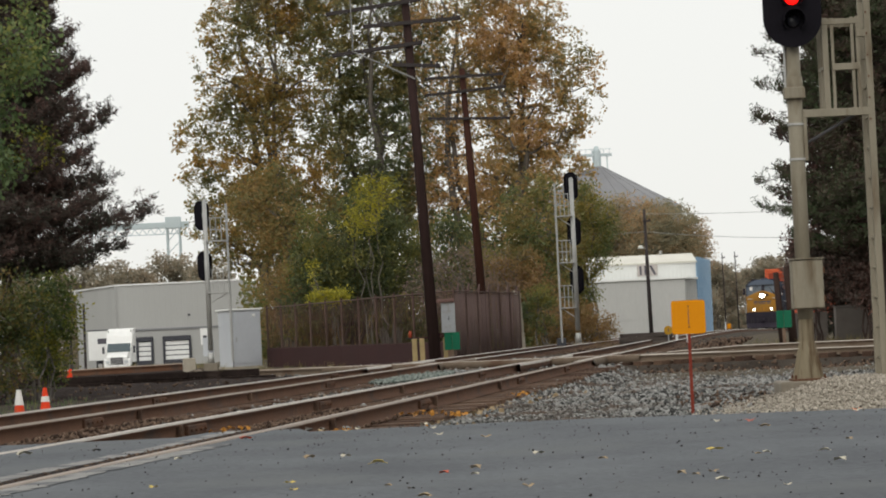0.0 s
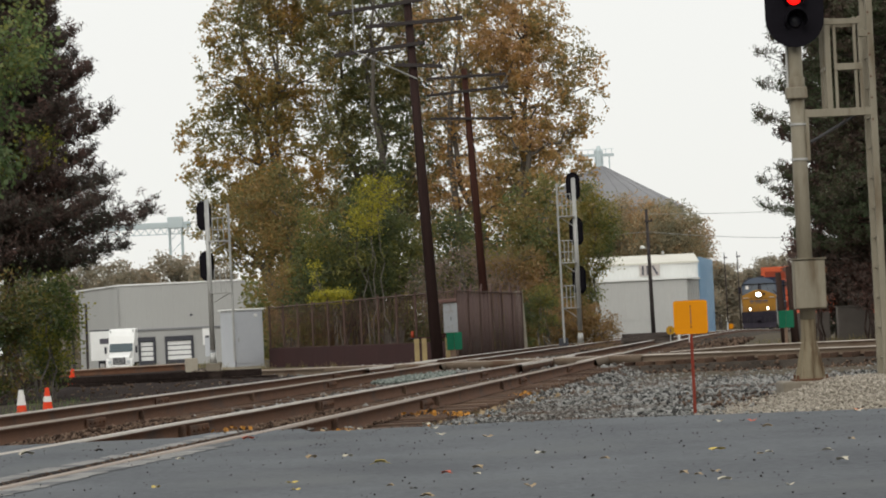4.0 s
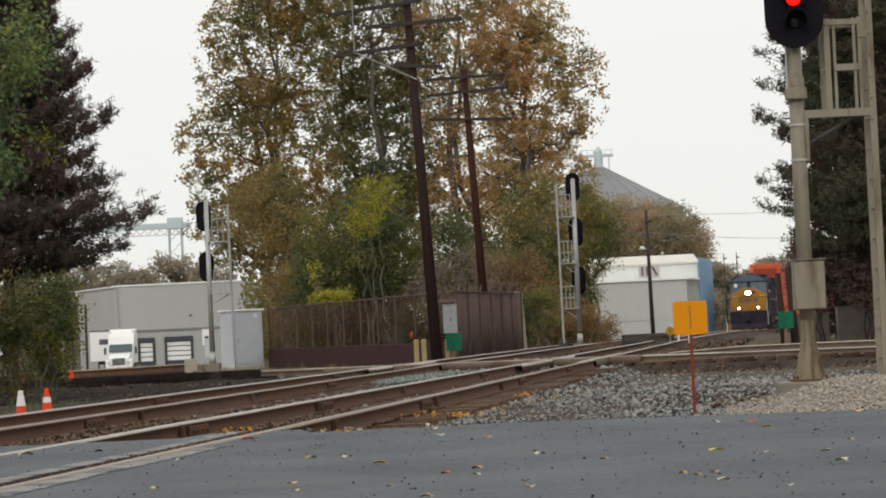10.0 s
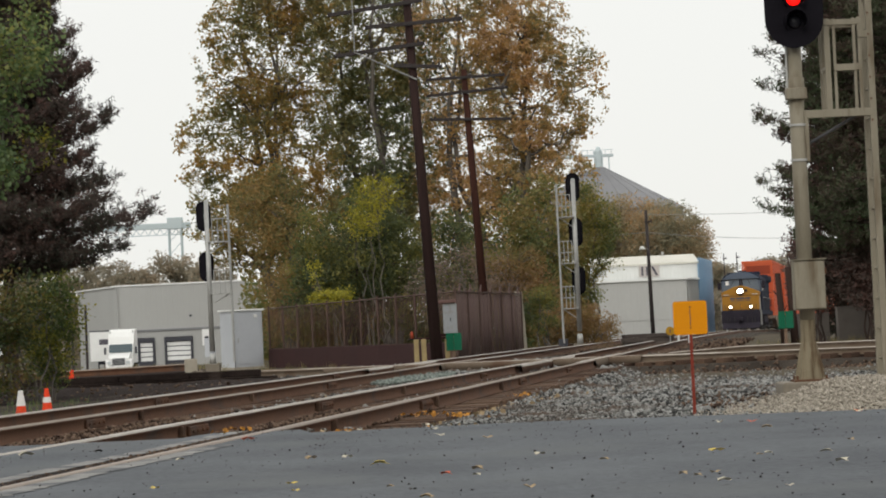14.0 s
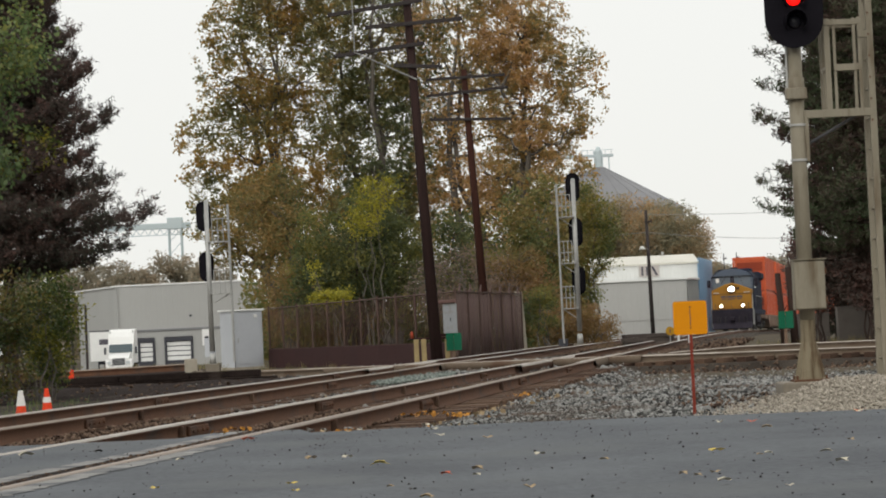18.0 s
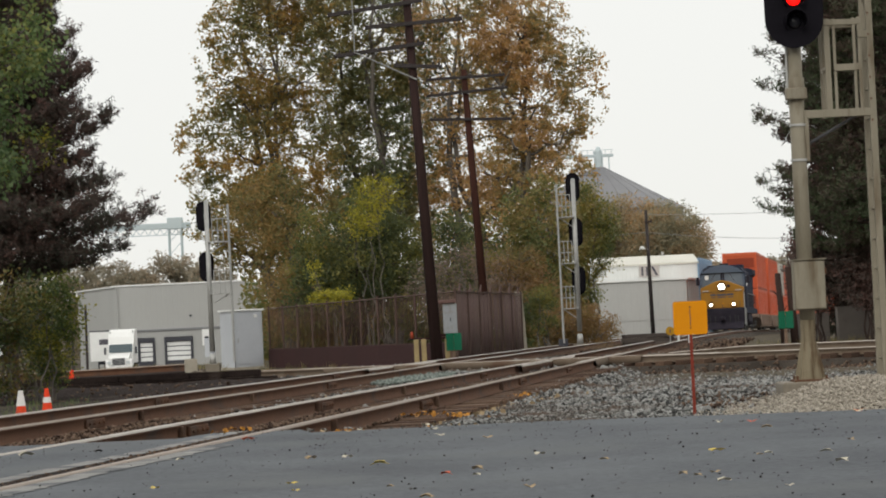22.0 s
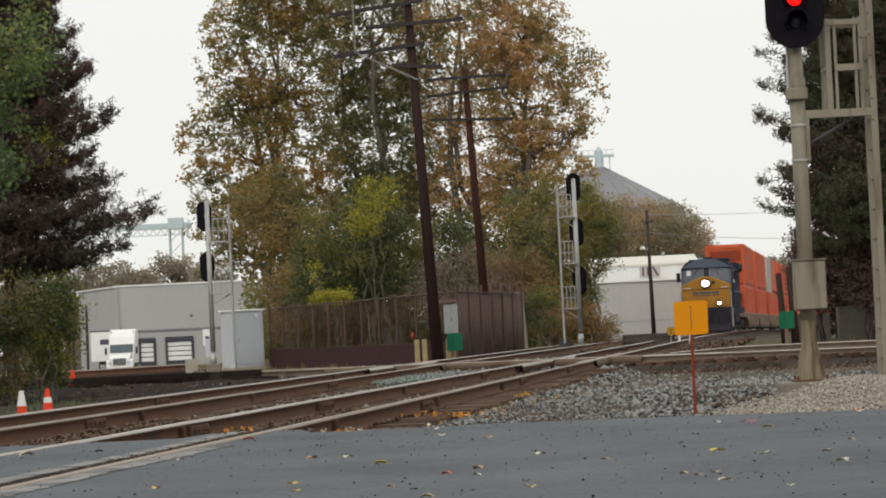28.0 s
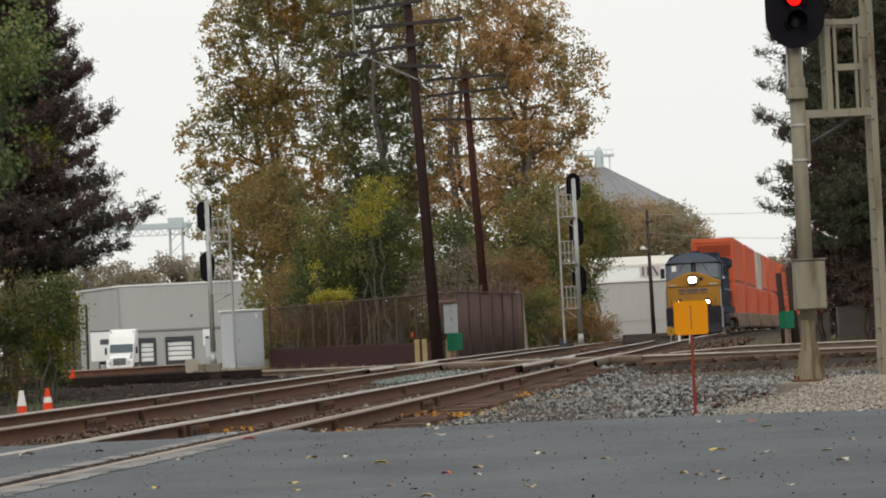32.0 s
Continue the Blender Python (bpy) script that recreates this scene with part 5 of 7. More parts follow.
    part("bracket", box(0.07, 0.11, -0.04, 0.04, 2.40, 2.93, 0.006), M["mast"], t)


near_signal()


def far_signal(x, y, z, height, heads, ladder, stages, label):
    """A tall signal seen from behind: heads face away, with a ladder and caged stages at its side."""
    t = thing("railway_signal", x, y, z, label=label, category="railway signal", group="railway signals")
    part("pad", box(-0.3, 0.3, -0.3, 0.3, -0.35, 0.05, 0.03), M["pad"], t)
    part("mast_base", rod((0, 0, 0.05), (0, 0, 0.5), 0.15, 0.112, 14), M["steel"], t, "", True)
    part("mast", rod((0, 0, 0.6), (0, 0, height), 0.11, 0.095, 14), M["steel"], t, "", True)
    part("mast_cap", rod((0, 0, height), (0, 0, height + 0.08), 0.11, 0.05, 14), M["steel"], t)
    for h, dx in heads:
        hd = part("signal_head", place(oval(0.62, 1.28, -0.015, 0.015), pose(dx, 0.34, h)), M["signal_black"], t, "black oval signal head facing away")
        part("lamp_case", place(oval(0.36, 1.05, -0.22, -0.016), pose(dx, 0.34, h)), M["signal_black"], hd)
        for k in (-0.32, 0, 0.32):
            part("visor", place(visor(0.12, 0.25), pose(dx, 0.36, h + k, 0, 0, 180)), M["signal_black"], hd)
        part("bracket", box(dx * 0.5 - 0.05, dx * 0.5 + 0.05, 0.05, 0.2, h - 0.08, h + 0.08, 0.01), M["steel"], t)
    for yy in (-0.2, 0.2):
        part("ladder_stile", rod((ladder, yy, 0.1), (ladder - 0.02, yy, height - 0.15), 0.04, seg=6), M["steel"], t)
    for k in range(int((height - 0.6) / 0.33)):
        part("rung", rod((ladder, -0.2, 0.4 + 0.33 * k), (ladder, 0.2, 0.4 + 0.33 * k), 0.018, seg=6), M["steel"], t)
    s = 1 if ladder > 0 else -1
    for h in stages:
        st = part("stage", box(min(0, ladder), max(0, ladder), -0.3, 0.3, h, h + 0.045, 0.008), M["steel"], t, "steel grating stage")
        for k in range(4):
            xx = ladder * (0.25 + 0.25 * k)
            part("guard_post", rod((xx, -0.3, h), (xx, -0.3, h + 1.0), 0.022, seg=6), M["steel"], st)
        for hh in (0.5, 1.0):
            part("guard_bar", rod((ladder * 0.22, -0.3, h + hh), (ladder, -0.3, h + hh), 0.02, seg=6), M["steel"], st)
        part("brace", rod((0.1 * s, 0, h - 0.4), (ladder * 0.9, 0, h), 0.022, seg=6), M["steel"], st)
    return t


rsig = far_signal(-9.98, 120, -0.12, 6.95, ((6.35, -0.16), (4.2, -0.12)), 0.93, (5.2, 3.0), "silver signal mast with two black heads facing away")
lsig = far_signal(5.87, 125, -0.02, 7.3, ((7.0, 0.0), (5.0, 0.05), (2.85, 0.08)), -0.72, (5.65, 3.6, 1.6), "silver signal mast with three black heads facing away")

part("equipment_case", box(-0.34, 0.1, 0.14, 0.44, 0.35, 1.15, 0.02), M["cabinet"], rsig, "blue-grey equipment case on the mast")
part("cable_box", box(-0.95, -0.55, -0.2, 0.2, -0.05, 0.3, 0.02), M["dock"], lsig, "black cable box at the ladder foot")

# ---------------------------------------------------------------- amber marker sign on a red stake
sg = thing("marker_sign", 2.24, 26.0, -0.06, 0, label="square amber marker sign on a thin red stake", category="sign")
part("stake", box(-0.014, 0.014, -0.004, 0.018, -0.15, 1.0, 0.003), M["red_stake"], sg, "rusty red steel stake")
pl = [(a, b) for cx, cz, st in ((0.13, 0.98, 0), (-0.13, 0.98, 90), (-0.13, 0.722, 180), (0.13, 0.722, 270)) for a, b in [(cx + 0.026 * math.cos(radians(st + 30 * k)), cz + 0.026 * math.sin(radians(st + 30 * k))) for k in range(4)]]
plate = part("sign_plate", prism(pl, -0.010, -0.005), M["yellow_sign"], sg, "amber square plate with rounded corners")
for z in (0.76, 0.95):
    part("bolt", rod((0, -0.017, z), (0, -0.009, z), 0.008, seg=8), M["rust"], plate)
part("seam", box(-0.0035, 0.0035, -0.0125, -0.0105, 0.78, 0.93), M["brown_trim"], plate)

# ---------------------------------------------------------------- silver relay cabinet
cab = thing("relay_cabinet", -9.15, 125.2, -0.42, 27, label="silver-grey metal relay cabinet with flat lipped roof", category="relay cabinet")
part("body", box(-0.64, 0.72, -0.85, 0.75, 0.12, 2.58, 0.015), M["cabinet"], cab)
part("roof", box(-0.72, 0.78, -0.92, 0.82, 2.58, 2.66, 0.02), M["white"], cab, "pale flat roof")
part("plinth", box(-0.76, 0.76, -0.9, 0.9, -0.1, 0.12, 0.01), M["concrete"], cab)
cdoor = part("door", box(-0.55, 0.62, -0.875, -0.852, 0.25, 2.48, 0.006), M["cabinet"], cab)
part("handle", box(-0.5, -0.46, -0.91, -0.878, 1.2, 1.4, 0.005), M["steel"], cdoor)
part("lamp", box(0.3, 0.45, -0.93, -0.86, 2.28, 2.42, 0.02), M["white"], cab)
part("corner_trim", box(-0.665, -0.635, -0.875, -0.84, 0.12, 2.58, 0.004), M["dock"], cab)


# ---------------------------------------------------------------- fenced enclosure
def fence_run(p, q, n, solid, label, top=2.25, dark=True):
    p, q = Vector((*p, 0)), Vector((*q, 0))
    length, d = (q - p).length, (q - p).normalized()
    t = thing("fence", p.x, p.y, -0.42, math.degrees(math.atan2(d.y, d.x)), label=label, category="fence", group="enclosure fences")
    r = random.Random(n)
    w, h = length / n, top + 0.42
    for k in range(n + 1):
        part("post", rod((k * w, 0, 0), (k * w, 0, h + 0.08), 0.045, seg=8), M["fence_post"], t, "rusty steel fence post")
    for k in range(n):
        part("top_rail", rod((k * w, 0, h - 0.03), ((k + 1) * w, 0, h - 0.03), 0.03, seg=6), M["fence_post"], t)
        low = 0.82 if dark else 0.05
        if dark:
            part("lower_panel", box(k * w + 0.004, (k + 1) * w - 0.004, -0.085, -0.055, 0.02, 0.84, 0.006), M["fence_dark"], t, "dark brown solid lower panel")
        cnt = int(w / (0.1 if solid else 0.145))
        thick = 0.012 if solid else 0.006
        v, f = [], []
        for i in range(cnt):
            x0 = k * w + 0.05 + i * (w - 0.1) / cnt
            wd = (w - 0.1) / cnt * (r.choice((0.55, 0.8, 0.95, 1.0)) if solid else r.uniform(0.1, 0.24))
            y0 = r.uniform(-0.012, 0.012)
            lo, hi = low + r.uniform(0, 0.05), h - 0.08 + r.uniform(-0.03, 0.02)
            b = len(v)
            v += [(x0, y0, lo), (x0 + wd, y0 + 0.004, lo), (x0 + wd, y0 + 0.004, hi), (x0, y0, hi), (x0, y0 + thick, lo), (x0 + wd, y0 + thick + 0.004, lo), (x0 + wd, y0 + thick + 0.004, hi), (x0, y0 + thick, hi)]
            f += [(b, b + 1, b + 2, b + 3), (b + 5, b + 4, b + 7, b + 6), (b, b + 4, b + 5, b + 1), (b + 3, b + 2, b + 6, b + 7), (b, b + 3, b + 7, b + 4), (b + 1, b + 5, b + 6, b + 2)]
        tagged(finish("slats", mesh_np("slats", v, f), M["fence" if dark else "fence_faded"], t), "brown privacy slats")
        part("mid_rail", rod((k * w, 0.03, 0.86), ((k + 1) * w, 0.03, 0.86), 0.022, seg=6), M["fence_post"], t)
    return t


fence_a = fence_run((-7.84, 125), (0.35, 100), 11, False, "brown see-through slatted fence above dark solid panels")
fence_b = fence_run((0.35, 100), (3.05, 114.5), 6, True, "weathered brown fence of closed upright slats", dark=False)
for k in range(7):
    f = k / 6
    part("spike", rod((0.35 + k * 2.2 + 0.4, 0, 2.6), (0.35 + k * 2.2 + 0.4, -0.05, 2.93), 0.045, 0.03, 6), M["fence_faded"], fence_b)
gate = thing("fence_end", 3.12, 114.8, -0.42, 0, label="pale leaning timber end post of the fence", category="post")
part("post", place(box(-0.14, 0.14, -0.08, 0.08, 0, 2.75, 0.02), pose(0, 0, 0, 0, -3, 0)), M["concrete"], gate)
hut = thing("meter_box", 0.13, 97.6, -0.42, 0, label="white meter cabinet with brown hood on a post", category="meter box")
part("cabinet", box(-0.24, 0.24, -0.16, 0.16, 1.18, 2.2, 0.012), M["meter_grey"], hut)
part("hood", place(box(-0.4, 0.34, -0.26, 0.26, 2.22, 2.34, 0.02), pose(0, 0, 0, 0, -3, 0)), M["brown_trim"], hut, "rusty brown rain hood")
part("door", box(-0.20, 0.05, -0.176, -0.162, 1.25, 2.12, 0.004), M["meter_grey"], hut)
part("latch", box(0.0, 0.03, -0.195, -0.178, 1.6, 1.72, 0.004), M["dock"], hut)
part("post", box(-0.06, 0.06, -0.06, 0.06, 0, 1.18, 0.01), M["wood_post"], hut)
part("shelf", box(-0.36, 0.36, -0.05, 0.12, 1.08, 1.16, 0.01), M["fence_dark"], hut)


def green_marker(x, y, z, top, label):
    t = thing("green_marker", x, y, z, 6, label=label, category="marker board", group="green markers")
    part("post", box(-0.05, 0.05, 0.0, 0.1, 0, top - 0.15, 0.01), M["wood_post"], t, "brown timber post")
    for s in (-1, 1):
        part("board", place(box(-0.135, 0.135, -0.03, 0.0, -0.3, 0.3, 0.012), pose(s * 0.14, -0.02, top - 0.3, 0, 0, -s * 14)), M["green_sign"], t, "dark green sheet board")
    return t


green_marker(0.22, 97.0, -0.42, 1.18, "pair of green boards on a timber post by the fence")
green_marker(11.74, 98.0, -0.3, 1.28, "pair of green boards on a timber post by the line")
for x in (-1.08, -0.82, 0.0):
    b = thing("timber_post", x, 97.9, -0.42, 4, label="short cream-painted timber post beside the fence", category="post", group="cream posts")
    part("post", box(-0.085, 0.085, -0.085, 0.085, 0, 1.02, 0.02), M["cream"], b)
rail = thing("barrier_rail", -0.6, 98.15, 0.6, 0, label="dark timber rail lying on the cream posts", category="rail")
part("plank", box(-0.75, 0.75, -0.06, 0.1, -0.02, 0.05, 0.01), M["fence_dark"], rail)
fl = thing("warning_lamp", -1.22, 98.1, 0.65, 0, label="small orange cone-shaped warning lamp on the rail", category="warning lamp")
part("body", rod((0, 0, -0.02), (0, 0, 0.22), 0.065, 0.05, 12), M["orange_dark"], fl, "", True)
part("foot", rod((0, 0, -0.05), (0, 0, -0.02), 0.13, seg=12), M["rubber"], fl)


# ---------------------------------------------------------------- utility poles
def utility_pole(x, y, z, lean, height, radius, arms, label, material="pole"):
    t = thing("utility_pole", x, y, z, label=label, category="utility pole", group="utility poles")
    part("pole", rod((0, 0, 0), (lean * height, 0, height), radius, radius * 0.62, 14), M[material], t, "", True)
    for x0, z0, x1, z1 in arms:
        a, b = Vector((x0, -0.2, z0)), Vector((x1, -0.2, z1))
        ln = (b - a).length
        m = Matrix.Translation((a + b) / 2) @ pose(0, 0, 0, 0, -math.degrees(math.atan2(z1 - z0, x1 - x0)), 0)
        arm = part("crossarm", place(box(-ln / 2, ln / 2, -0.06, 0.06, -0.065, 0.065, 0.01), m), M["pole_dark"], t, "dark timber crossarm")
        for k in (range(8) if z0 > height - 1.6 and height > 13.5 else (0, 1, 6, 7)):
            f = (k + 0.5) / 8
            if abs((a + (b - a) * f).x - lean * z0) > 0.25:
                p = a + (b - a) * f
                part("insulator", rod((p.x, p.y, p.z + 0.06), (p.x, p.y, p.z + 0.17), 0.04, 0.022, 8), M["insulator"] if z0 > 12 and height > 13.5 else M["pole_dark"], arm)
    return t


p1 = utility_pole(-0.36, 95, -0.42, -0.038, 13.6, 0.205, ((-3.15, 12.05, 0.05, 12.42), (-1.92, 11.58, 1.37, 11.73), (-3.0, 10.65, 0.05, 10.97), (-1.0, 10.26, 0.62, 10.14)), "tall creosoted utility pole with four crossarms", "pole_main")
part("brace", rod((-2.25, -0.28, 10.73), (-0.25, -0.2, 9.75), 0.026, seg=6), M["wire_pale"], p1, "pale alley-arm brace")
part("ground_rod", rod((-2.3, -0.28, 10.73), (-2.32, -0.28, 13.4), 0.02, seg=6), M["wire_pale"], p1)
p2 = utility_pole(1.88, 130, -0.42, -0.041, 13.3, 0.22, ((-2.3, 12.88, 1.35, 12.96), (-2.3, 12.12, 1.45, 12.38), (-2.2, 11.04, 1.56, 10.91)), "reddish-brown utility pole with three crossarms")
lp = utility_pole(15.6, 214, -0.5, -0.012, 9.9, 0.17, ((-0.3, 9.0, 0.3, 9.0),), "dark timber pole with a street lamp", "pole_dark")
part("lamp_arm", rod((-0.1, -0.1, 6.9), (-0.55, -0.3, 7.1), 0.03, seg=6), M["steel"], lp)
part("lamp_head", rod((-0.55, -0.3, 6.92), (-0.55, -0.3, 7.16), 0.24, 0.1, 12), M["lamp_white"], lp, "pale lamp globe", True)
for x, y, h in ((32.8, 330, 9.1), (34.5, 332, 9.2)):
    utility_pole(x, y, -0.5, -0.01, h, 0.085, ((-0.22, h - 0.6, 0.22, h - 0.6),), "slim dark timber pole far down the line", "pole_dark")


def wire(name, a, b, sag, label, r=0.012, material="wire", n=10):
    a, b = Vector(a), Vector(b)
    pts = [a + (b - a) * k / n - Vector((0, 0, sag * 4 * (k / n) * (1 - k / n))) for k in range(n + 1)]
    ring = [(r * math.cos(1.2566 * k), r * math.sin(1.2566 * k)) for k in range(5)]
    v, f = [], []
    for p in pts:
        side = (b - a).cross(Vector((0, 0, 1))).normalized()
        v += [p + side * c + Vector((0, 0, d)) for c, d in ring]
    f = [(k * 5 + j, k * 5 + (j + 1) % 5, k * 5 + 5 + (j + 1) % 5, k * 5 + 5 + j) for k in range(n) for j in range(5)]
    return tagged(finish(name, mesh_np(name, v, f), M[material]), label, "overhead wire", "overhead wires")


for z0, z1, x0, y0, x1, y1 in ((7.7, 8.60, 15.4, 213.8, 35.6, 280), (9.05, 14.82, 15.6, 214, 48.8, 370), (7.7, 6.6, 15.4, 213.8, -6, 190)):
    wire("overhead_wire", (x0, y0, z0), (x1, y1, z1), 0.2, "thin grey overhead wire strung from the lamp pole", 0.022, "wire_pale")
for k, dx in enumerate((-2.9, -2.5, -1.6, 0.2)):
    wire("overhead_wire", (-0.47 + dx, 94.8, 11.75 + 0.1 * k), (1.7 + dx * 0.8, 129.8, 12.3 + 0.03 * k), 0.35, "thin dark wire strung between the timber poles", 0.008)
    wire("overhead_wire", (1.7 + dx * 0.8, 129.8, 12.3 + 0.03 * k), (6.0 + dx, 230, 12.5), 0.8, "thin dark wire running on behind the trees", 0.008)

# ---------------------------------------------------------------- stack of old ties, small markers
stack_me = tie_me.copy()
stack_me.materials[0] = M["tie_grey"]
st = thing("tie_stack", 9.15, 129.5, -0.42, 3, label="stack of old dark railway ties beside the track", category="timber stack")
for j in range(4):
    for i in range(5 - (j > 2)):
        q = new("tie", stack_me)
        q.parent = st
        q.matrix_basis = pose(random.Random(i + 9 * j).uniform(-0.12, 0.12), -0.6 + i * 0.27, 0.37 + j * 0.185, 0, 0, random.Random(i * 3 + j).uniform(-4, 4)) @ Matrix.Diagonal((0.85, 1, 1, 1))
dm = thing("disc_marker", 10.05, 127.5, -0.42, 0, label="small round yellow marker on a short post", category="marker sign")
part("post", rod((0, 0, 0), (0, 0, 0.85), 0.025, seg=8), M["steel"], dm)
part("plate", rod((0, -0.045, 0.82), (0, -0.028, 0.82), 0.2, seg=20), M["disc_yellow"], dm, "round weathered yellow plate")
part("disc_mark", box(-0.03, 0.03, -0.049, -0.046, 0.74, 0.90), M["brown_trim"], dm)
for x, y in ((10.45, 127.8), (10.95, 127.9)):
    wp = thing("marker_post", x, y, -0.42, 0, label="short white marker post beside the track", category="post", group="white posts")
    part("post", rod((0, 0, 0), (0, 0, 0.72), 0.06, 0.05, 8), M["white"], wp)
hy = thing("yellow_marker", 23.96, 240, -0.58, 0, label="small yellow and orange marker beside the far track", category="marker sign")
part("post", rod((-0.16, 0, 0), (-0.16, 0, 1.15), 0.06, seg=8), M["white"], hy)
part("plate", box(-0.06, 0.3, -0.03, 0.03, 0.55, 1.0, 0.02), M["yellow_sign"], hy)

# ---------------------------------------------------------------- blocks and added dark shrubs under the right-hand pines
for x, y, w, h in ((16.1, 112, 1.3, 1.45), (14.5, 113, 1.5, 1.25), (18.0, 113, 1.3, 1.35)):
    b = thing("concrete_barrier", x, y, -0.42, random.Random(int(x * 7)).uniform(-6, 6), label="weathered grey-brown concrete block under the pines", category="concrete block", group="blocks under the pines")
    part("block", box(-w / 2, w / 2, -0.3, 0.3, 0, h, 0.03), M["dark_block"], b)
    part("cap", box(-w / 2 - 0.03, w / 2 + 0.03, -0.33, 0.33, h, h + 0.06, 0.015), M["dark_block"], b)
# Shrubs added to fill the shaded space under the pines.
for i, (x, y, h, w) in enumerate(((13.3, 102, 4.6, 0.95), (15.0, 101, 4.8, 1.2), (16.8, 102, 4.6, 1.2))):
    broadleaf("dark_shrub", x, y, -0.42, h, [(0, 0, h * 0.64, w, 0.8, h * 0.34)], 0.05, 190 + i, 240, 90, 0.09, "needle_shrub", "dark reddish shrub added to fill the dark under the pines", bark="pine_bark", clump_r=0.34, stems=5, category="shrub", group="shrubs")
tr = thing("dead_trunk", 11.75, 99.5, -0.42, 0, label="pair of bare brown leaning trunks stripped of branches", category="tree trunk")
for a, b, r0, r1 in (((0.12, 0, 0), (-0.03, 0, 2.75), 0.13, 0.1), ((0.5, 0.1, 0), (0.38, 0.1, 2.95), 0.15, 0.12)):
    part("trunk", rod(a, b, r0, r1, 12), M["trunk_brown"], tr, "", True)
part("branch", rod((0.06, 0, 1.3), (0.26, 0.1, 1.6), 0.035, 0.012, 6), M["trunk_brown"], tr)
part("branch", rod((0.0, 0, 1.9), (-0.22, 0.1, 2.15), 0.035, 0.012, 6), M["trunk_brown"], tr)
# More added shrubs, a dark backing for the pines' shade.
for i, (x, y, h, w) in enumerate(((16.8, 122, 4.4, 1.4), (18.4, 119, 5.2, 2.4), (20.5, 119, 5.0, 2.2), (24, 120, 5.2, 2.5))):
    broadleaf("dark_shrub", x, y, -0.42, h, [(0, 0, h * 0.5, w, 1.0, h * 0.5)], 0.05, 90 + i, 110, 90, 0.13, "needle", "dark reddish shrub added to darken the space behind the blocks", bark="pine_bark", clump_r=0.5, stems=5, category="shrub", group="shrubs")


# ---------------------------------------------------------------- buildings
def cladding(x0, x1, z0, z1, y, material, parent, name="wall_panel", step=1.0, label=""):
    """Upright sheets of ribbed cladding, side by side."""
    n = max(1, round((x1 - x0) / step))
    for k in range(n):
        a, b = x0 + (x1 - x0) * k / n, x0 + (x1 - x0) * (k + 1) / n
        bm = box(a, b, y - 0.03, y, z0, z1)
        for q in range(3):
            c = a + (b - a) * (q + 0.5) / 3
            prism([(c - 0.06, y - 0.03), (c + 0.06, y - 0.03), (c + 0.03, y - 0.04), (c - 0.03, y - 0.04)], z0, z1, "z", 0, bm)
        part(name, bm, M[material], parent, label)


def grey_warehouse():
    t = thing("warehouse", -29, 290, -1.5, 0, label="large flat-roofed grey metal warehouse with truck docks", category="warehouse")
    part("core", prism([(-4.72, 0.06), (8.5, 0.06), (8.5, 30), (-11.0, 30), (-11.0, 18)], 0, 8.6, "z"), M["grey_wall"], t)
    cladding(-4.72, 8.5, 4.1, 8.65, 0.03, "grey_wall", t, step=1.65)
    for a, b in ((-4.72, -2.75), (-0.95, 0.0), (2.95, 8.5)):
        part("lower_wall", box(a, b, 0.0, 0.058, 0, 3.95, 0.0), M["grey_wall"], t)
    part("lintel_wall", box(-2.75, 2.95, 0.004, 0.058, 3.3, 3.95, 0.0), M["grey_wall"], t)
    part("band", box(-4.72, 8.5, -0.16, 0.02, 3.93, 4.11, 0.01), M["silo"], t, "grey horizontal band")
    part("parapet", box(-4.8, 8.6, -0.12, 0.3, 8.61, 8.77, 0.02), M["white"], t, "white parapet trim")
    part("parapet", prism([(-4.8, -0.12), (-4.8, 0.3), (-11.0, 18.3), (-11.25, 18.1)], 8.61, 8.75, "z"), M["white"], t, "white parapet trim")
    for x0, x1 in ((-2.72, -0.98), (0.02, 2.92)):
        d = part("dock_door", box(x0 + 0.2, x1 - 0.2, 0.02, 0.055, 0.8, 2.95, 0.0), M["dock"], t, "white sectional dock door")
        for k in range(4):
            part("door_panel", box(x0 + 0.24, x1 - 0.24, -0.06, 0.018, 0.85 + 0.5 * k, 0.85 + 0.5 * k + 0.4, 0.006), M["white"], d)
        s = part("dock_seal", box(x0, x0 + 0.22, -0.3, 0.05, 0.8, 3.25, 0.04), M["dock"], t, "black dock seal")
        part("seal_side", box(x1 - 0.22, x1, -0.3, 0.05, 0.8, 3.25, 0.04), M["dock"], s)
        part("seal_top", box(x0 + 0.22, x1 - 0.22, -0.3, 0.05, 2.8, 3.25, 0.04), M["dock"], s)
        part("bumper", box(x0, x1, -0.3, 0.05, 0.4, 0.8, 0.02), M["dock"], t, "black rubber dock bumper")
    part("sign_board", box(3.9, 4.75, -0.09, 0.0, 2.2, 4.0, 0.01), M["white"], t, "white sign board")
    part("board_mark", box(4.15, 4.55, -0.10, -0.092, 2.35, 3.15, 0.0), M["dock"], t)
    part("vent", box(2.7, 2.95, -0.15, 0.02, 5.25, 5.45, 0.02), M["dock"], t)
    part("drain_pipe", rod((-4.6, -0.12, 0), (-4.6, -0.12, 8.55), 0.06, seg=8), M["grey_wall"], t)


grey_warehouse()


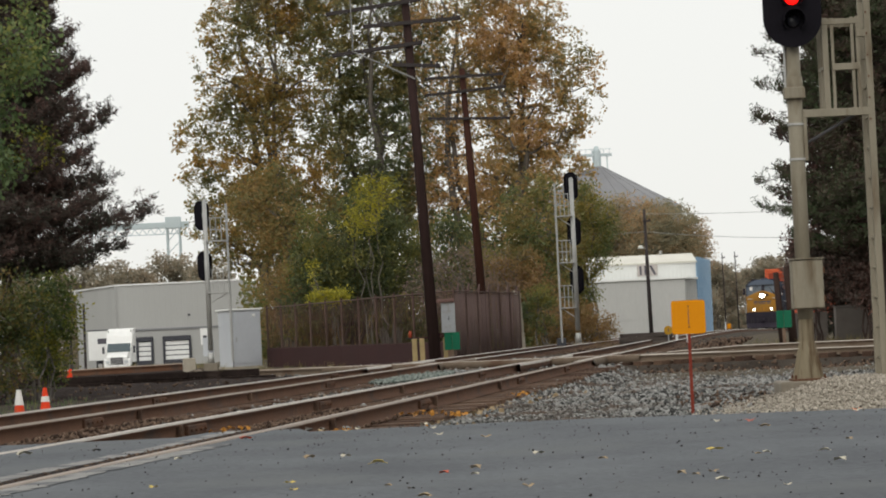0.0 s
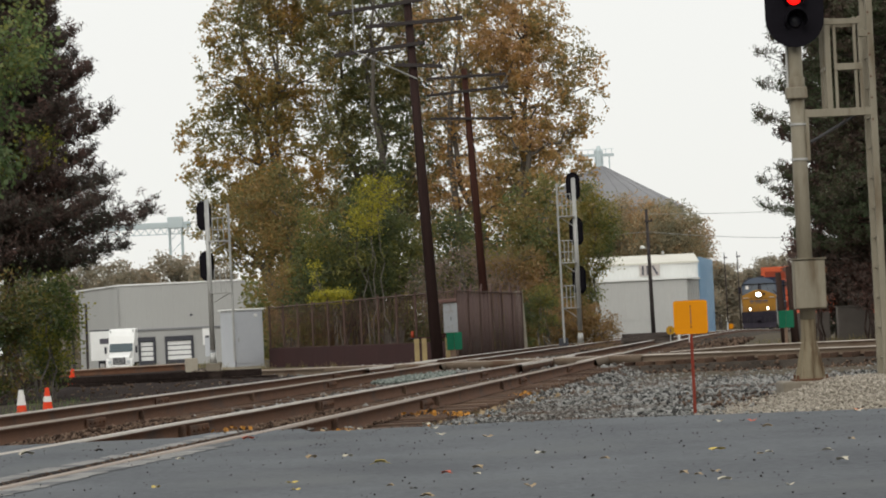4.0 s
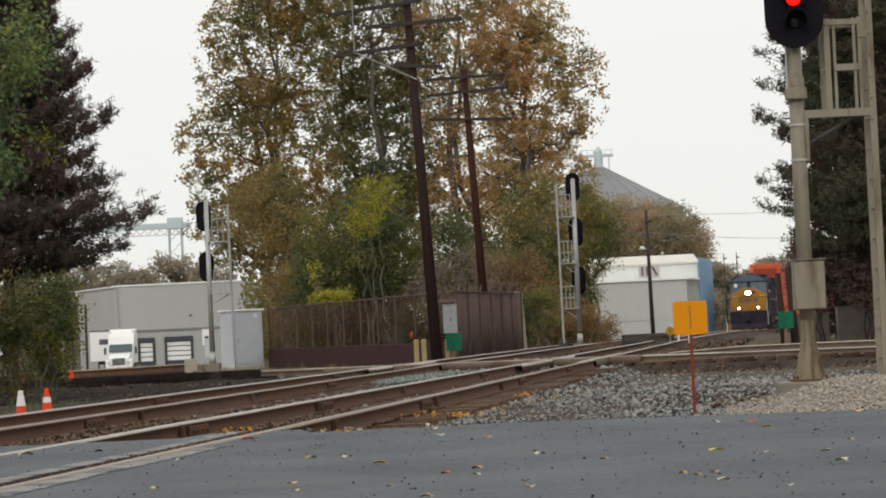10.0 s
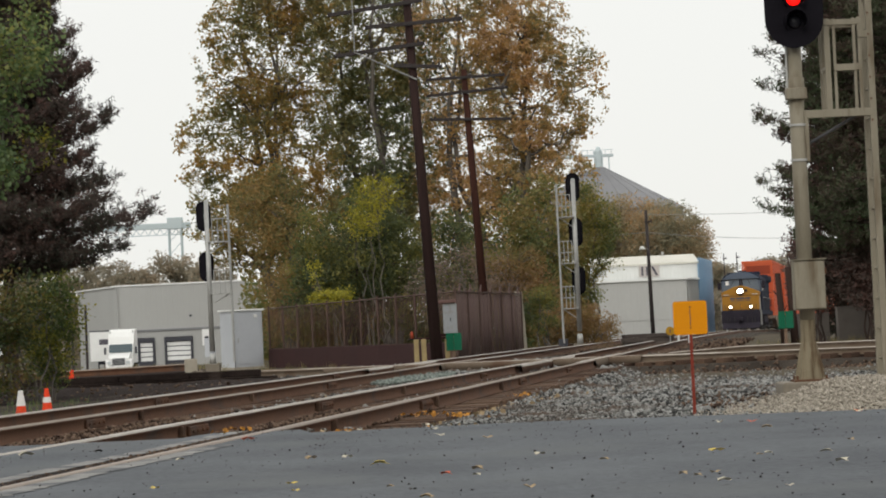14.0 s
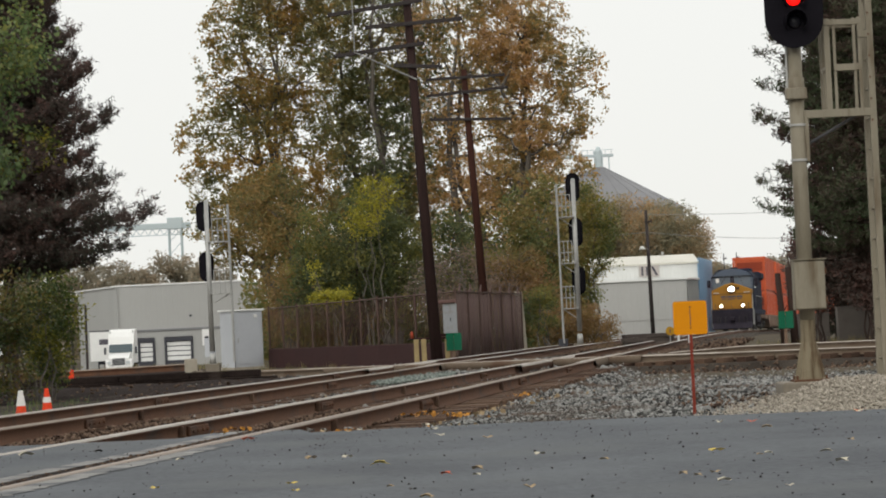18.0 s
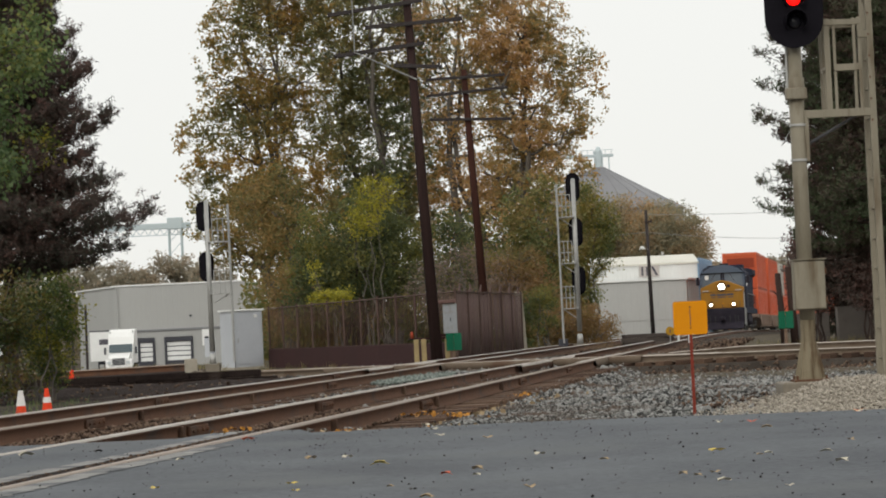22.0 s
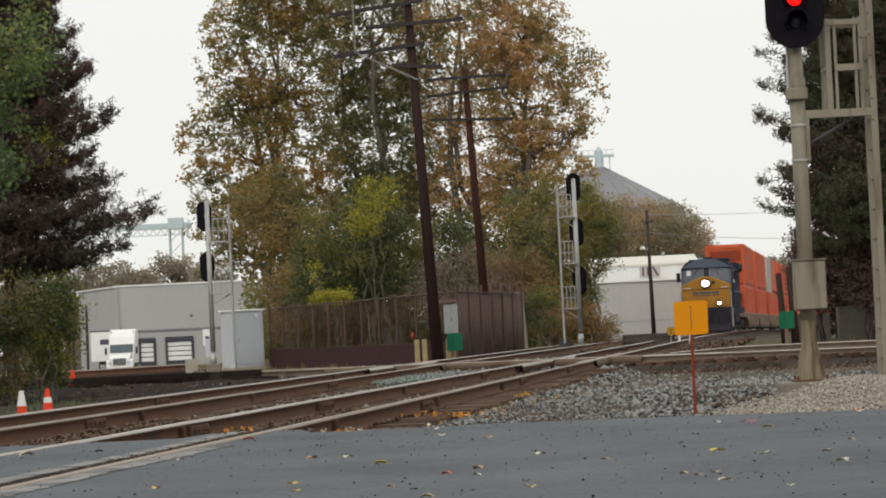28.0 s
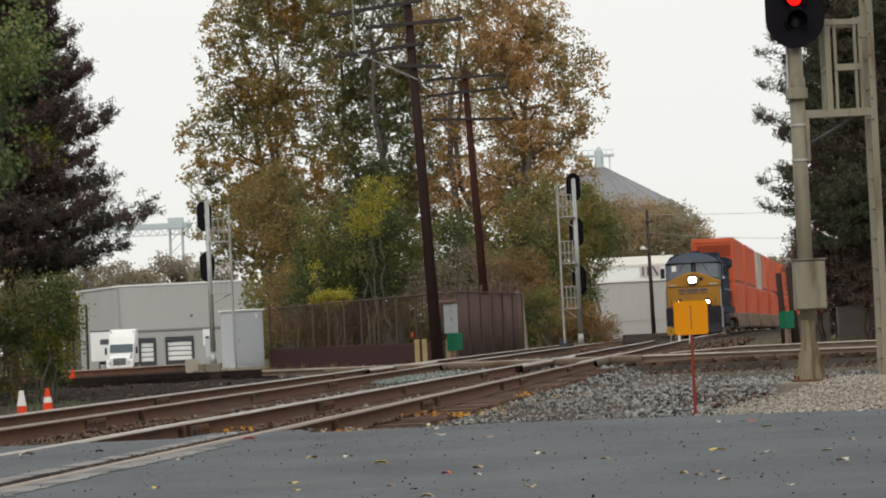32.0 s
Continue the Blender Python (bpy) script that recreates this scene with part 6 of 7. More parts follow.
def white_building():
    t = thing("industrial_building", 12.0, 232, -0.5, 0, label="white metal industrial building with blue end and grey annex", category="industrial building")
    # main hall: front y=4, end wall at x=9.2, running back and right
    part("hall", prism([(-8, 4.06), (9.15, 4.06), (11.5, 18), (-8, 18)], -0.6, 6.25, "z"), M["white_wall"], t)
    cladding(-2.0, 9.15, 4.3, 6.28, 4.03, "white_wall", t, step=1.0)
    part("roof", prism([(3.85, 6.3), (8.2, 7.05), (18.2, 6.6), (18.2, 6.35), (8.2, 6.75), (3.85, 6.16)], -8.2, 9.25, "x"), M["roof"], t, "pale low-pitched metal roof")
    part("roof_edge", prism([(9.16, 6.28), (9.16, 4.0), (9.22, 4.0), (9.22, 6.28)], 3.9, 4.02, "y"), M["blue_wall"], t)
    e = part("end_wall", prism([(9.18, 4.0), (9.30, 4.0), (11.72, 18.0), (11.55, 18.0)], -0.6, 6.62, "z"), M["blue_wall"], t, "blue ribbed end wall")
    for k in range(14):
        f = (k + 0.5) / 14
        part("rib", box(9.28 + 2.38 * f - 0.04, 9.28 + 2.38 * f + 0.06, 4 + 14 * f - 0.12, 4 + 14 * f + 0.12, 0.0, 6.6, 0.0), M["blue_wall"], e)
    # annex in front
    part("annex_wall", prism([(-6, -2), (7.65, -2), (9.12, 3.9), (-6, 3.9)], -0.6, 4.75, "z"), M["annex_wall"], t, "grey metal annex wall")
    cladding(-3.5, 7.65, 1.55, 4.72, -2.02, "annex_wall", t, step=1.6)
    cladding(-3.5, 7.65, 0.0, 1.5, -2.02, "annex_wall", t, step=1.6)
    part("annex_roof", prism([(-6.2, -2.2), (7.8, -2.2), (9.3, 3.95), (-6.2, 3.95)], 4.76, 4.9, "z"), M["white"], t, "white annex roof edge")
    for k in range(6):
        f = (k + 0.5) / 6
        part("post", box(7.72 + 1.4 * f, 7.82 + 1.4 * f, -1.9 + 5.8 * f, -1.75 + 5.8 * f, 0, 4.7), M["annex_wall"], t)
    s = part("sign_panel", box(4.25, 5.95, 3.85, 3.96, 5.2, 6.15, 0.01), M["pink_panel"], t, "faded sign panel with dark mark")
    part("mark", place(box(-0.09, 0.09, -0.01, 0.01, -0.42, 0.42), pose(5.55, 3.835, 5.68, 0, -28, 0)), M["letter_dark"], s)
    part("mark", box(4.85, 4.98, 3.825, 3.845, 5.3, 6.05), M["letter_dark"], s)
    part("mark", box(4.45, 4.62, 3.825, 3.845, 5.3, 6.05), M["letter_dark"], s)
    part("roof_vent", rod((6.6, 8, 7.0), (6.6, 8, 7.35), 0.12, seg=8), M["steel"], t)


white_building()


def grain_silo():
    t = thing("grain_silo", 33.9, 600, -0.5, 0, label="huge grey grain silo with conical roof and top walkway", category="grain silo")
    part("wall", rod((0, 0, 0), (0, 0, 25.5), 17.5, 17.5, 48), M["silo"], t, "", True)
    part("roof", rod((0, 0, 25.5), (0, 0, 35.0), 18.0, 1.1, 48), M["silo"], t, "conical sheet-metal roof")
    for k in range(24):
        a = 2 * math.pi * k / 24
        part("roof_rib", rod((18.0 * math.cos(a), 18.0 * math.sin(a), 25.55), (1.1 * math.cos(a), 1.1 * math.sin(a), 35.0), 0.07, seg=5), M["silo"], t)
    part("cupola", rod((0, 0, 35), (0, 0, 38.4), 0.9, 0.9, 12), M["haze_blue"], t)
    part("cap", rod((0, 0, 38.4), (0, 0, 39.4), 0.8, 0.3, 12), M["haze_blue"], t)
    for dx in (-2.2, 2.2):
        part("leg", rod((dx, 0, 34.3), (dx, 0, 37.4), 0.13, seg=6), M["haze_blue"], t)
    part("walkway", box(-13, 3.2, -0.6, 0.6, 37.2, 37.75, 0.0), M["haze_blue"], t, "pale steel walkway")
    for k in range(8):
        part("rail_post", rod((-6 + k * 1.25, -0.6, 37.7), (-6 + k * 1.25, -0.6, 38.7), 0.06, seg=5), M["haze_blue"], t)
    part("guard_bar", rod((-6, -0.6, 38.7), (3.2, -0.6, 38.7), 0.06, seg=5), M["haze_blue"], t)


grain_silo()


def conveyor():
    t = thing("conveyor_bridge", -50.5, 500, -0.5, 0, label="pale blue elevated conveyor bridge on a lattice tower", category="conveyor")
    part("gallery", box(-14, 6.0, -0.8, 0.8, 22.1, 23.1, 0.05), M["haze_blue"], t)
    for k in range(14):
        x = -14 + k * 1.4
        part("strut", rod((x, -0.7, 21.0), (x + 0.7, -0.7, 22.1), 0.07, seg=5), M["haze_blue"], t)
        part("strut", rod((x + 1.4, -0.7, 21.0), (x + 0.7, -0.7, 22.1), 0.07, seg=5), M["haze_blue"], t)
    part("chord", rod((-14, -0.7, 21.0), (6, -0.7, 21.0), 0.08, seg=5), M["haze_blue"], t)
    for sx in (2.2, 4.4):
        for sy in (-1, 1):
            part("tower_leg", rod((sx, sy, 0), (sx, sy, 22), 0.16, seg=6), M["haze_blue"], t)
    for k in range(9):
        z = 2 + k * 2.2
        part("tower_brace", rod((2.2, -1, z), (4.4, -1, z + 2.2), 0.07, seg=5), M["haze_blue"], t)
    part("head_house", box(2.0, 4.6, -1.3, 1.3, 22.0, 24.0, 0.05), M["haze_blue"], t)


conveyor()


# ---------------------------------------------------------------- parked semi truck and trailer
def semi_truck():
    t = thing("semi_truck", -30.1, 261.5, -1.47, 0, label="white semi truck with tall sleeper cab parked at the docks", category="truck")
    part("sleeper", prism([(-0.35, 0.9), (-0.5, 2.75), (-0.25, 3.35), (0.2, 3.8), (0.7, 4.0), (2.4, 4.05), (2.4, 0.9)], -1.2, 1.2, "x", 0.06), M["white"], t, "white sleeper with roof fairing")
    part("cab", prism([(-1.3, 0.9), (-1.25, 1.85), (-0.7, 2.68), (0.0, 2.85), (0.0, 0.9)], -1.15, 1.15, "x", 0.05), M["white"], t)
    ws = part("windshield", prism([(-1.275, 1.9), (-0.74, 2.62), (-0.77, 2.66), (-1.32, 1.91)], -1.06, 1.06, "x"), M["glass"], t, "dark windshield")
    part("wiper_post", box(-0.025, 0.025, -1.34, -1.0, 1.87, 1.95), M["dock"], ws)
    part("hood", prism([(-3.0, 0.75), (-3.0, 1.4), (-2.7, 1.6), (-1.25, 1.87), (-1.25, 0.75)], -0.95, 0.95, "x", 0.06), M["white"], t)
    g = part("grille", box(-0.58, 0.58, -3.06, -2.99, 0.78, 1.38, 0.02), M["dock"], t, "dark grille")
    for k in range(5):
        part("grille_bar", box(-0.56, 0.56, -3.08, -3.065, 0.84 + 0.11 * k, 0.87 + 0.11 * k), M["steel"], g)
    part("bumper", box(-1.2, 1.2, -3.2, -2.9, 0.32, 0.72, 0.05), M["white"], t)
    for s in (-1, 1):
        part("headlamp", box(s * 0.85 - 0.17, s * 0.85 + 0.17, -3.05, -2.9, 0.85, 1.1, 0.03), M["insulator"], t)
        part("mirror", box(s * 1.42 - 0.1, s * 1.42 + 0.1, -1.2, -1.1, 1.75, 2.4, 0.03), M["dock"], t)
        part("mirror_arm", rod((s * 1.15, -1.1, 2.2), (s * 1.42, -1.15, 2.2), 0.02, seg=6), M["steel"], t)
        part("fender", prism([(-3.0, 0.55), (-2.95, 1.15), (-2.5, 1.3), (-1.9, 1.2), (-1.6, 0.7)], s * 1.08 - 0.14, s * 1.08 + 0.14, "x", 0.04), M["white"], t)
        for y in (-2.3, 1.4, 2.7):
            w = part("wheel", rod((s * 1.18, y, 0.5), (s * 0.88, y, 0.5), 0.5, seg=20), M["rubber"], t, "black tyre")
            part("rim", rod((s * 1.19, y, 0.5), (s * 1.1, y, 0.5), 0.28, seg=16), M["steel"], w)
        part("stack", rod((s * 1.05, 0.15, 1.0), (s * 1.05, 0.15, 3.9), 0.07, seg=8), M["steel"], t, "chrome exhaust stack")
    part("chassis", box(-0.5, 0.5, -2.8, 3.6, 0.5, 0.9, 0.02), M["dock"], t)


semi_truck()
tl = thing("box_trailer", -32.15, 264.6, -1.47, 0, label="white box trailer parked beside the truck", category="trailer")
part("box", box(-1.28, 1.28, 0, 12.5, 1.15, 4.0, 0.03), M["white"], tl)
part("front_trim", box(-1.3, 1.3, -0.02, 0.02, 3.9, 4.02, 0.01), M["dock"], tl)
part("mark", box(-0.4, 0.6, -0.012, -0.002, 2.7, 3.2), M["letter_dark"], tl)
part("chassis", box(-0.6, 0.6, 0.4, 12.3, 0.85, 1.14, 0.02), M["dock"], tl)
for s in (-1, 1):
    part("landing_leg", box(s * 0.8 - 0.06, s * 0.8 + 0.06, 2.2, 2.35, 0.0, 1.1, 0.01), M["dock"], tl)
    for y in (10.2, 11.4):
        part("wheel", rod((s * 1.2, y, 0.5), (s * 0.7, y, 0.5), 0.5, seg=18), M["rubber"], tl)
yard = tagged(part("dock_apron", box(-60, -20, 236, 290, -1.75, -1.47), M["patch"]), "pale paved dock apron in front of the warehouse", "pavement", kind="structure")
for x, y, h in ((-32.15, 252, 6.3), (-33.4, 252, 4.1), (-32.9, 244, 1.6)):
    p = thing("timber_post", x, y, -1.5, 0, label="dark timber post at the yard's edge", category="post", group="yard posts")
    part("post", rod((0, 0, 0), (0.05, 0, h), 0.12, 0.1, 8), M["pole_dark"], p)


# ---------------------------------------------------------------- the train
def path_y(t):
    """How far down the line the nose is at t seconds: it gathers speed slowly."""
    return 263.0 - 2.13 * t - 0.0345 * t * t


def ride(back, t):
    """Pose of a car whose middle is that far behind the nose."""
    y = path_y(t) + back * 0.985
    ahead = Vector((main_x(y - 5) - main_x(y + 5), -10.0)).normalized()
    return pose(main_x(y), y, grade(y), math.degrees(math.atan((grade(y + 5) - grade(y - 5)) / 10)), 0, math.degrees(math.atan2(ahead.y, ahead.x)) + 90)


def wheelset(parent, y, r, name="wheelset"):
    bm = rod((-1.0, 0, 0), (1.0, 0, 0), 0.09, seg=10)
    for s in (-1, 1):
        rod((s * 0.69, 0, 0), (s * 0.82, 0, 0), r, seg=22, bm=bm)
        rod((s * 0.67, 0, 0), (s * 0.70, 0, 0), r + 0.028, seg=22, bm=bm)
        rod((s * 0.80, 0, 0), (s * 0.84, 0, 0), r * 0.35, seg=12, bm=bm)
        for k in range(4):
            a = k * math.pi / 2
            box(s * 0.83 - 0.015, s * 0.83 + 0.015, -0.03, 0.03, r * 0.45, r * 0.8, 0, bm, pose(0, 0, 0, math.degrees(a)))
    ob = part(name, bm, M["truck_grey"], parent)
    ob.matrix_basis = pose(0, y, r)
    return ob


def side_frame(parent, y0, y1, axles, r):
    """One bogie: side frames, springs, axle boxes; wheelsets are parts of their own."""
    for s in (-1, 1):
        x = s * 1.02
        pts = [(y0, r + 0.05), (y0 + 0.25, r + 0.32), (y1 - 0.25, r + 0.32), (y1, r + 0.05), (y1 - 0.2, r - 0.1), ((y0 + y1) / 2 + 0.5, r - 0.22), ((y0 + y1) / 2 - 0.5, r - 0.22), (y0 + 0.2, r - 0.1)]
        fr = part("bogie_frame", prism(pts, x - 0.09, x + 0.09, "x", 0.02), M["truck_grey"], parent, "dusty cast bogie frame")
        for a in axles:
            part("axle_box", box(x - 0.14, x + 0.14, a - 0.2, a + 0.2, r - 0.2, r + 0.2, 0.03), M["truck_grey"], fr)
        for a in [(p + q) / 2 for p, q in zip(axles, axles[1:])]:
            for d in (-0.13, 0.13):
                part("spring", rod((x + s * 0.1, a + d, r - 0.15), (x + s * 0.1, a + d, r + 0.25), 0.09, seg=10), M["loco_black"], fr)
    part("bolster", box(-0.9, 0.9, y0 + 0.4, y1 - 0.4, r + 0.15, r + 0.4, 0.03), M["loco_black"], parent)


def locomotive():
    t = thing("locomotive", 0, 0, 0, label="dark blue and yellow diesel locomotive with headlights on", category="locomotive")
    part("underframe", box(-1.5, 1.5, -10.4, 10.9, 1.18, 1.56, 0.03), M["loco_black"], t, "black underframe and walkway")
    for s in (-1, 1):
        part("side_sill", box(s * 1.5 - 0.02, s * 1.5 + 0.025, -8.8, 9.6, 1.2, 1.54, 0.006), M["loco_blue"], t, "dark blue side sill")
    # pilot and plow
    part("pilot", box(-1.5, 1.5, -10.66, -10.4, 0.55, 1.5, 0.03), M["loco_black"], t, "black pilot sheet")
    part("plow", prism([(-10.66, 0.62), (-11.15, 0.16), (-11.12, 0.1), (-10.6, 0.1), (-10.5, 0.6)], -1.42, 1.42, "x", 0.015), M["loco_black"], t, "black snow plow")
    part("coupler", box(-0.16, 0.16, -11.25, -10.6, 0.72, 0.98, 0.04), M["loco_black"], t)
    for x in (-1.05, -0.85, -0.5, 0.5, 0.85, 1.05):
        part("hose", rod((x, -10.72, 1.05), (x * 1.02, -10.82, 0.55), 0.025, seg=6), M["rubber"], t)
    for s in (-1, 1):
        for k in range(4):
            part("step", box(s * 1.28 - 0.22, s * 1.28 + 0.22, -10.35 + 0.05 * k, -9.9, 0.42 + 0.28 * k, 0.46 + 0.28 * k, 0.006), M["loco_grey"], t)
        part("grab_iron", rod((s * 1.5, -10.5, 0.45), (s * 1.5, -10.5, 2.5), 0.022, seg=6), M["steel"], t, "pale steel grab iron")
        part("grab_iron", rod((s * 1.5, -9.85, 0.45), (s * 1.5, -9.85, 2.6), 0.022, seg=6), M["steel"], t, "pale steel grab iron")
        for yy in (-9.88, -8.95):
            part("step_well", prism([(yy, 0.32), (yy + 0.09, 0.30), (yy + 0.16, 0.75), (yy + 0.14, 1.5), (yy + 0.02, 1.5), (yy + 0.05, 0.8)], s * 1.53 - 0.02, s * 1.53 + 0.02, "x", 0.006), M["step_grey"], t, "pale curved step side")
        part("step_guard", box(s * 1.5 - 0.012, s * 1.5 + 0.012, -10.36, -9.9, 0.40, 0.52, 0.004), M["steel"], t, "pale step edge")
    # nose, with a gabled top
    nose = part("nose", prism([(-1.42, 1.55), (-1.46, 2.95), (-0.45, 3.38), (0.0, 3.46), (0.45, 3.38), (1.46, 2.95), (1.42, 1.55)], -10.3, -8.3, "y", 0.05), M["loco_yellow"], t, "yellow short hood with gabled top")
    part("nose_panel", box(-1.05, 1.05, -10.32, -10.305, 1.75, 2.62, 0.01), M["loco_yellow"], nose)
    for k, (a, b) in enumerate(((-0.8, -0.42), (-0.36, 0.3), (0.36, 0.78))):
        part("emblem_bar", box(a, b, -10.345, -10.322, 2.40, 2.54, 0.004), M["letter_dark"], nose, "dark emblem bar")
        part("emblem_bar", box(a + 0.04, b - 0.02, -10.345, -10.322, 2.27, 2.33, 0.004), M["letter_dark"], nose, "dark emblem bar")
    for s in (-1, 1):
        part("number_mark", box(s * 1.12 - 0.22, s * 1.12 + 0.22, -10.335, -10.306, 2.73, 2.80), M["grey_box"], nose, "small pale bar")
        part("nose_latch", box(s * 0.75 - 0.1, s * 0.75 + 0.1, -10.34, -10.322, 1.82, 2.0, 0.01), M["loco_black"], nose)
    part("nose_seam", box(-1.44, 1.44, -10.332, -10.304, 2.66, 2.685), M["loco_black"], nose, "dark seam across the nose")
    part("nose_window", box(0.36, 0.56, -10.335, -10.30, 2.98, 3.14, 0.01), M["loco_black"], nose, "small dark nose window")
    part("centre_lamp", rod((0.03, -10.35, 1.86), (0.03, -10.31, 1.86), 0.06, seg=10), M["yellow_sign"], nose, "small amber lamp")
    hl = part("headlight", rod((-0.0, -10.42, 3.02), (0, -10.25, 3.02), 0.30, 0.31, 20), M["loco_black"], t, "twin headlight housing")
    for s in (-1, 1):
        part("lamp", rod((s * 0.05, -10.47 - 0.004 * s, 3.02), (s * 0.05, -10.42, 3.02), 0.17, 0.155, 16), M["lamp_warm"], hl, "lit warm white headlight", True)
        dl = part("ditch_light", rod((s * 0.78, -10.5, 1.80), (s * 0.78, -10.3, 1.80), 0.17, 0.17, 16), M["loco_black"], t, "ditch light housing")
        part("lamp", rod((s * 0.78, -10.54, 1.80), (s * 0.78, -10.5, 1.80), 0.085, 0.10, 14), M["lamp_ditch"], dl, "lit ditch light", True)
    # cab
    cabp = [(-1.53, 1.55), (-1.55, 3.95), (-1.25, 4.36), (-0.6, 4.52), (0.6, 4.52), (1.25, 4.36), (1.55, 3.95), (1.53, 1.55)]
    cab_ = part("cab", prism(cabp, -8.6, -5.4, "y", 0.04), M["loco_blue"], t, "dark blue-grey cab with rounded roof")
    part("cab_front", prism([(-1.5, 2.9), (-1.52, 3.9), (1.52, 3.9), (1.5, 2.9)], -8.66, -8.605, "y", 0.01), M["loco_roof"], cab_)
    for s in (-1, 1):
        w = part("windshield", prism([(s * 0.1, 3.32), (s * 0.12, 3.98), (s * 1.32, 3.92), (s * 1.38, 3.12)], -8.70, -8.665), M["loco_glass"], cab_, "sloped windshield with sky reflection in its colour")
        part("window_trim", box(s * 0.72 - 0.64, s * 0.72 + 0.66, -8.73, -8.68, 3.97, 4.04), M["loco_black"], w)
        part("window_trim", box(s * 0.08 - 0.05, s * 0.08 + 0.05, -8.73, -8.68, 3.25, 4.0), M["loco_black"], w)
        part("wiper", rod((s * 0.5, -8.74, 3.95), (s * 0.8, -8.74, 3.45), 0.015, seg=5), M["loco_black"], w)
        part("cab_window", box(s * 1.565 - 0.012, s * 1.565 + 0.012, -7.9, -6.2, 3.05, 3.8, 0.006), M["loco_glass"], cab_, "side window with sky reflection in its colour")
        part("cab_side", box(s * 1.55 - 0.008, s * 1.55 + 0.01, -8.5, -5.5, 1.6, 2.95), M["loco_blue"], cab_)
        part("mirror", box(s * 1.72 - 0.12, s * 1.72 + 0.12, -8.45, -8.40, 3.2, 3.75, 0.01), M["loco_black"], cab_)
    # White patch added on the glass for a bright reflection.
    part("windshield_card", box(-1.2, -0.95, -8.72, -8.702, 3.55, 3.85), M["white"], cab_, "white patch painted for a reflection on the glass")
    # Roof in the lighter tone: its sky light is part of the colour.
    arch = [(1.6 * math.sin(radians(k * 9)), 3.3 + 1.24 * math.cos(radians(k * 9)) ** 0.8) for k in range(-6, 7)]
    part("cab_roof", prism(arch + [(1.5, 3.99), (-1.5, 3.99)], -8.86, -5.35, "y", 0.02), M["loco_roof"], cab_, "grey-blue arched cab roof")
    part("horn", box(-0.3, 0.3, -6.2, -5.9, 4.52, 4.7, 0.03), M["loco_black"], t)
    # long hood
    hood = part("long_hood", prism([(-1.28, 1.56), (-1.28, 4.1), (-0.95, 4.4), (0.95, 4.4), (1.28, 4.1), (1.28, 1.56)], -5.4, 10.3, "y", 0.03), M["loco_blue"], t, "dark blue long hood")
    for s in (-1, 1):
        for k in range(13):
            y = -5.1 + k * 0.86
            d = part("hood_door", box(s * 1.285 - 0.012, s * 1.285 + 0.012, y, y + 0.8, 1.75, 3.3, 0.006), M["loco_blue"], hood)
            part("latch", box(s * 1.305 - 0.01, s * 1.305 + 0.01, y + 0.66, y + 0.72, 2.3, 2.5), M["loco_grey"], d)
        part("air_intake", box(s * 1.32 - 0.08, s * 1.32 + 0.08, -4.8, -1.2, 3.5, 4.15, 0.03), M["loco_black"], hood, "dark air intake grille")
    part("radiator", prism([(-0.9, 3.7), (-1.5, 4.05), (-1.5, 4.45), (-1.2, 4.55), (1.2, 4.55), (1.5, 4.45), (1.5, 4.05), (0.9, 3.7)], 5.6, 10.3, "y", 0.03), M["loco_blue"], hood, "flared radiator section")
    part("brake_box", box(-1.25, 1.25, -5.2, -3.0, 4.2, 4.6, 0.04), M["loco_blue"], hood)
    part("exhaust", box(-0.3, 0.3, 0.6, 1.6, 4.42, 4.62, 0.03), M["loco_black"], hood)
    # handrails
    for s in (-1, 1):
        for k in range(9):
            y = -5.0 + k * 1.7
            part("stanchion", rod((s * 1.46, y, 1.56), (s * 1.46, y, 2.55), 0.018, seg=6), M["loco_grey"], t)
        part("handrail", rod((s * 1.46, -5.0, 2.55), (s * 1.46, 8.6, 2.55), 0.028, seg=6), M["step_grey"], t, "pale handrail")
        part("handrail", rod((s * 1.46, -10.35, 2.45), (s * 1.5, -8.4, 2.9), 0.02, seg=6), M["loco_grey"], t, "steel handrail")
    for k in range(3):
        part("stanchion", rod((-1.2 + 1.2 * k, -10.62, 1.5), (-1.2 + 1.2 * k, -10.6, 2.0), 0.018, seg=6), M["loco_grey"], t)
    part("fuel_tank", prism([(-1.4, 1.15), (-1.45, 0.6), (-1.1, 0.3), (1.1, 0.3), (1.45, 0.6), (1.4, 1.15)], -3.4, 3.4, "y", 0.03), M["loco_black"], t, "black fuel tank")
    axles = []
    for c in (-6.9, 6.9):
        side_frame(t, c - 2.6, c + 2.6, (c - 1.95, c, c + 1.95), 0.53)
        axles += [wheelset(t, c + d, 0.53) for d in (-1.95, 0, 1.95)]
    return t, axles


loco, loco_axles = locomotive()
loco.scale = (1.04, 1.04, 1.04)


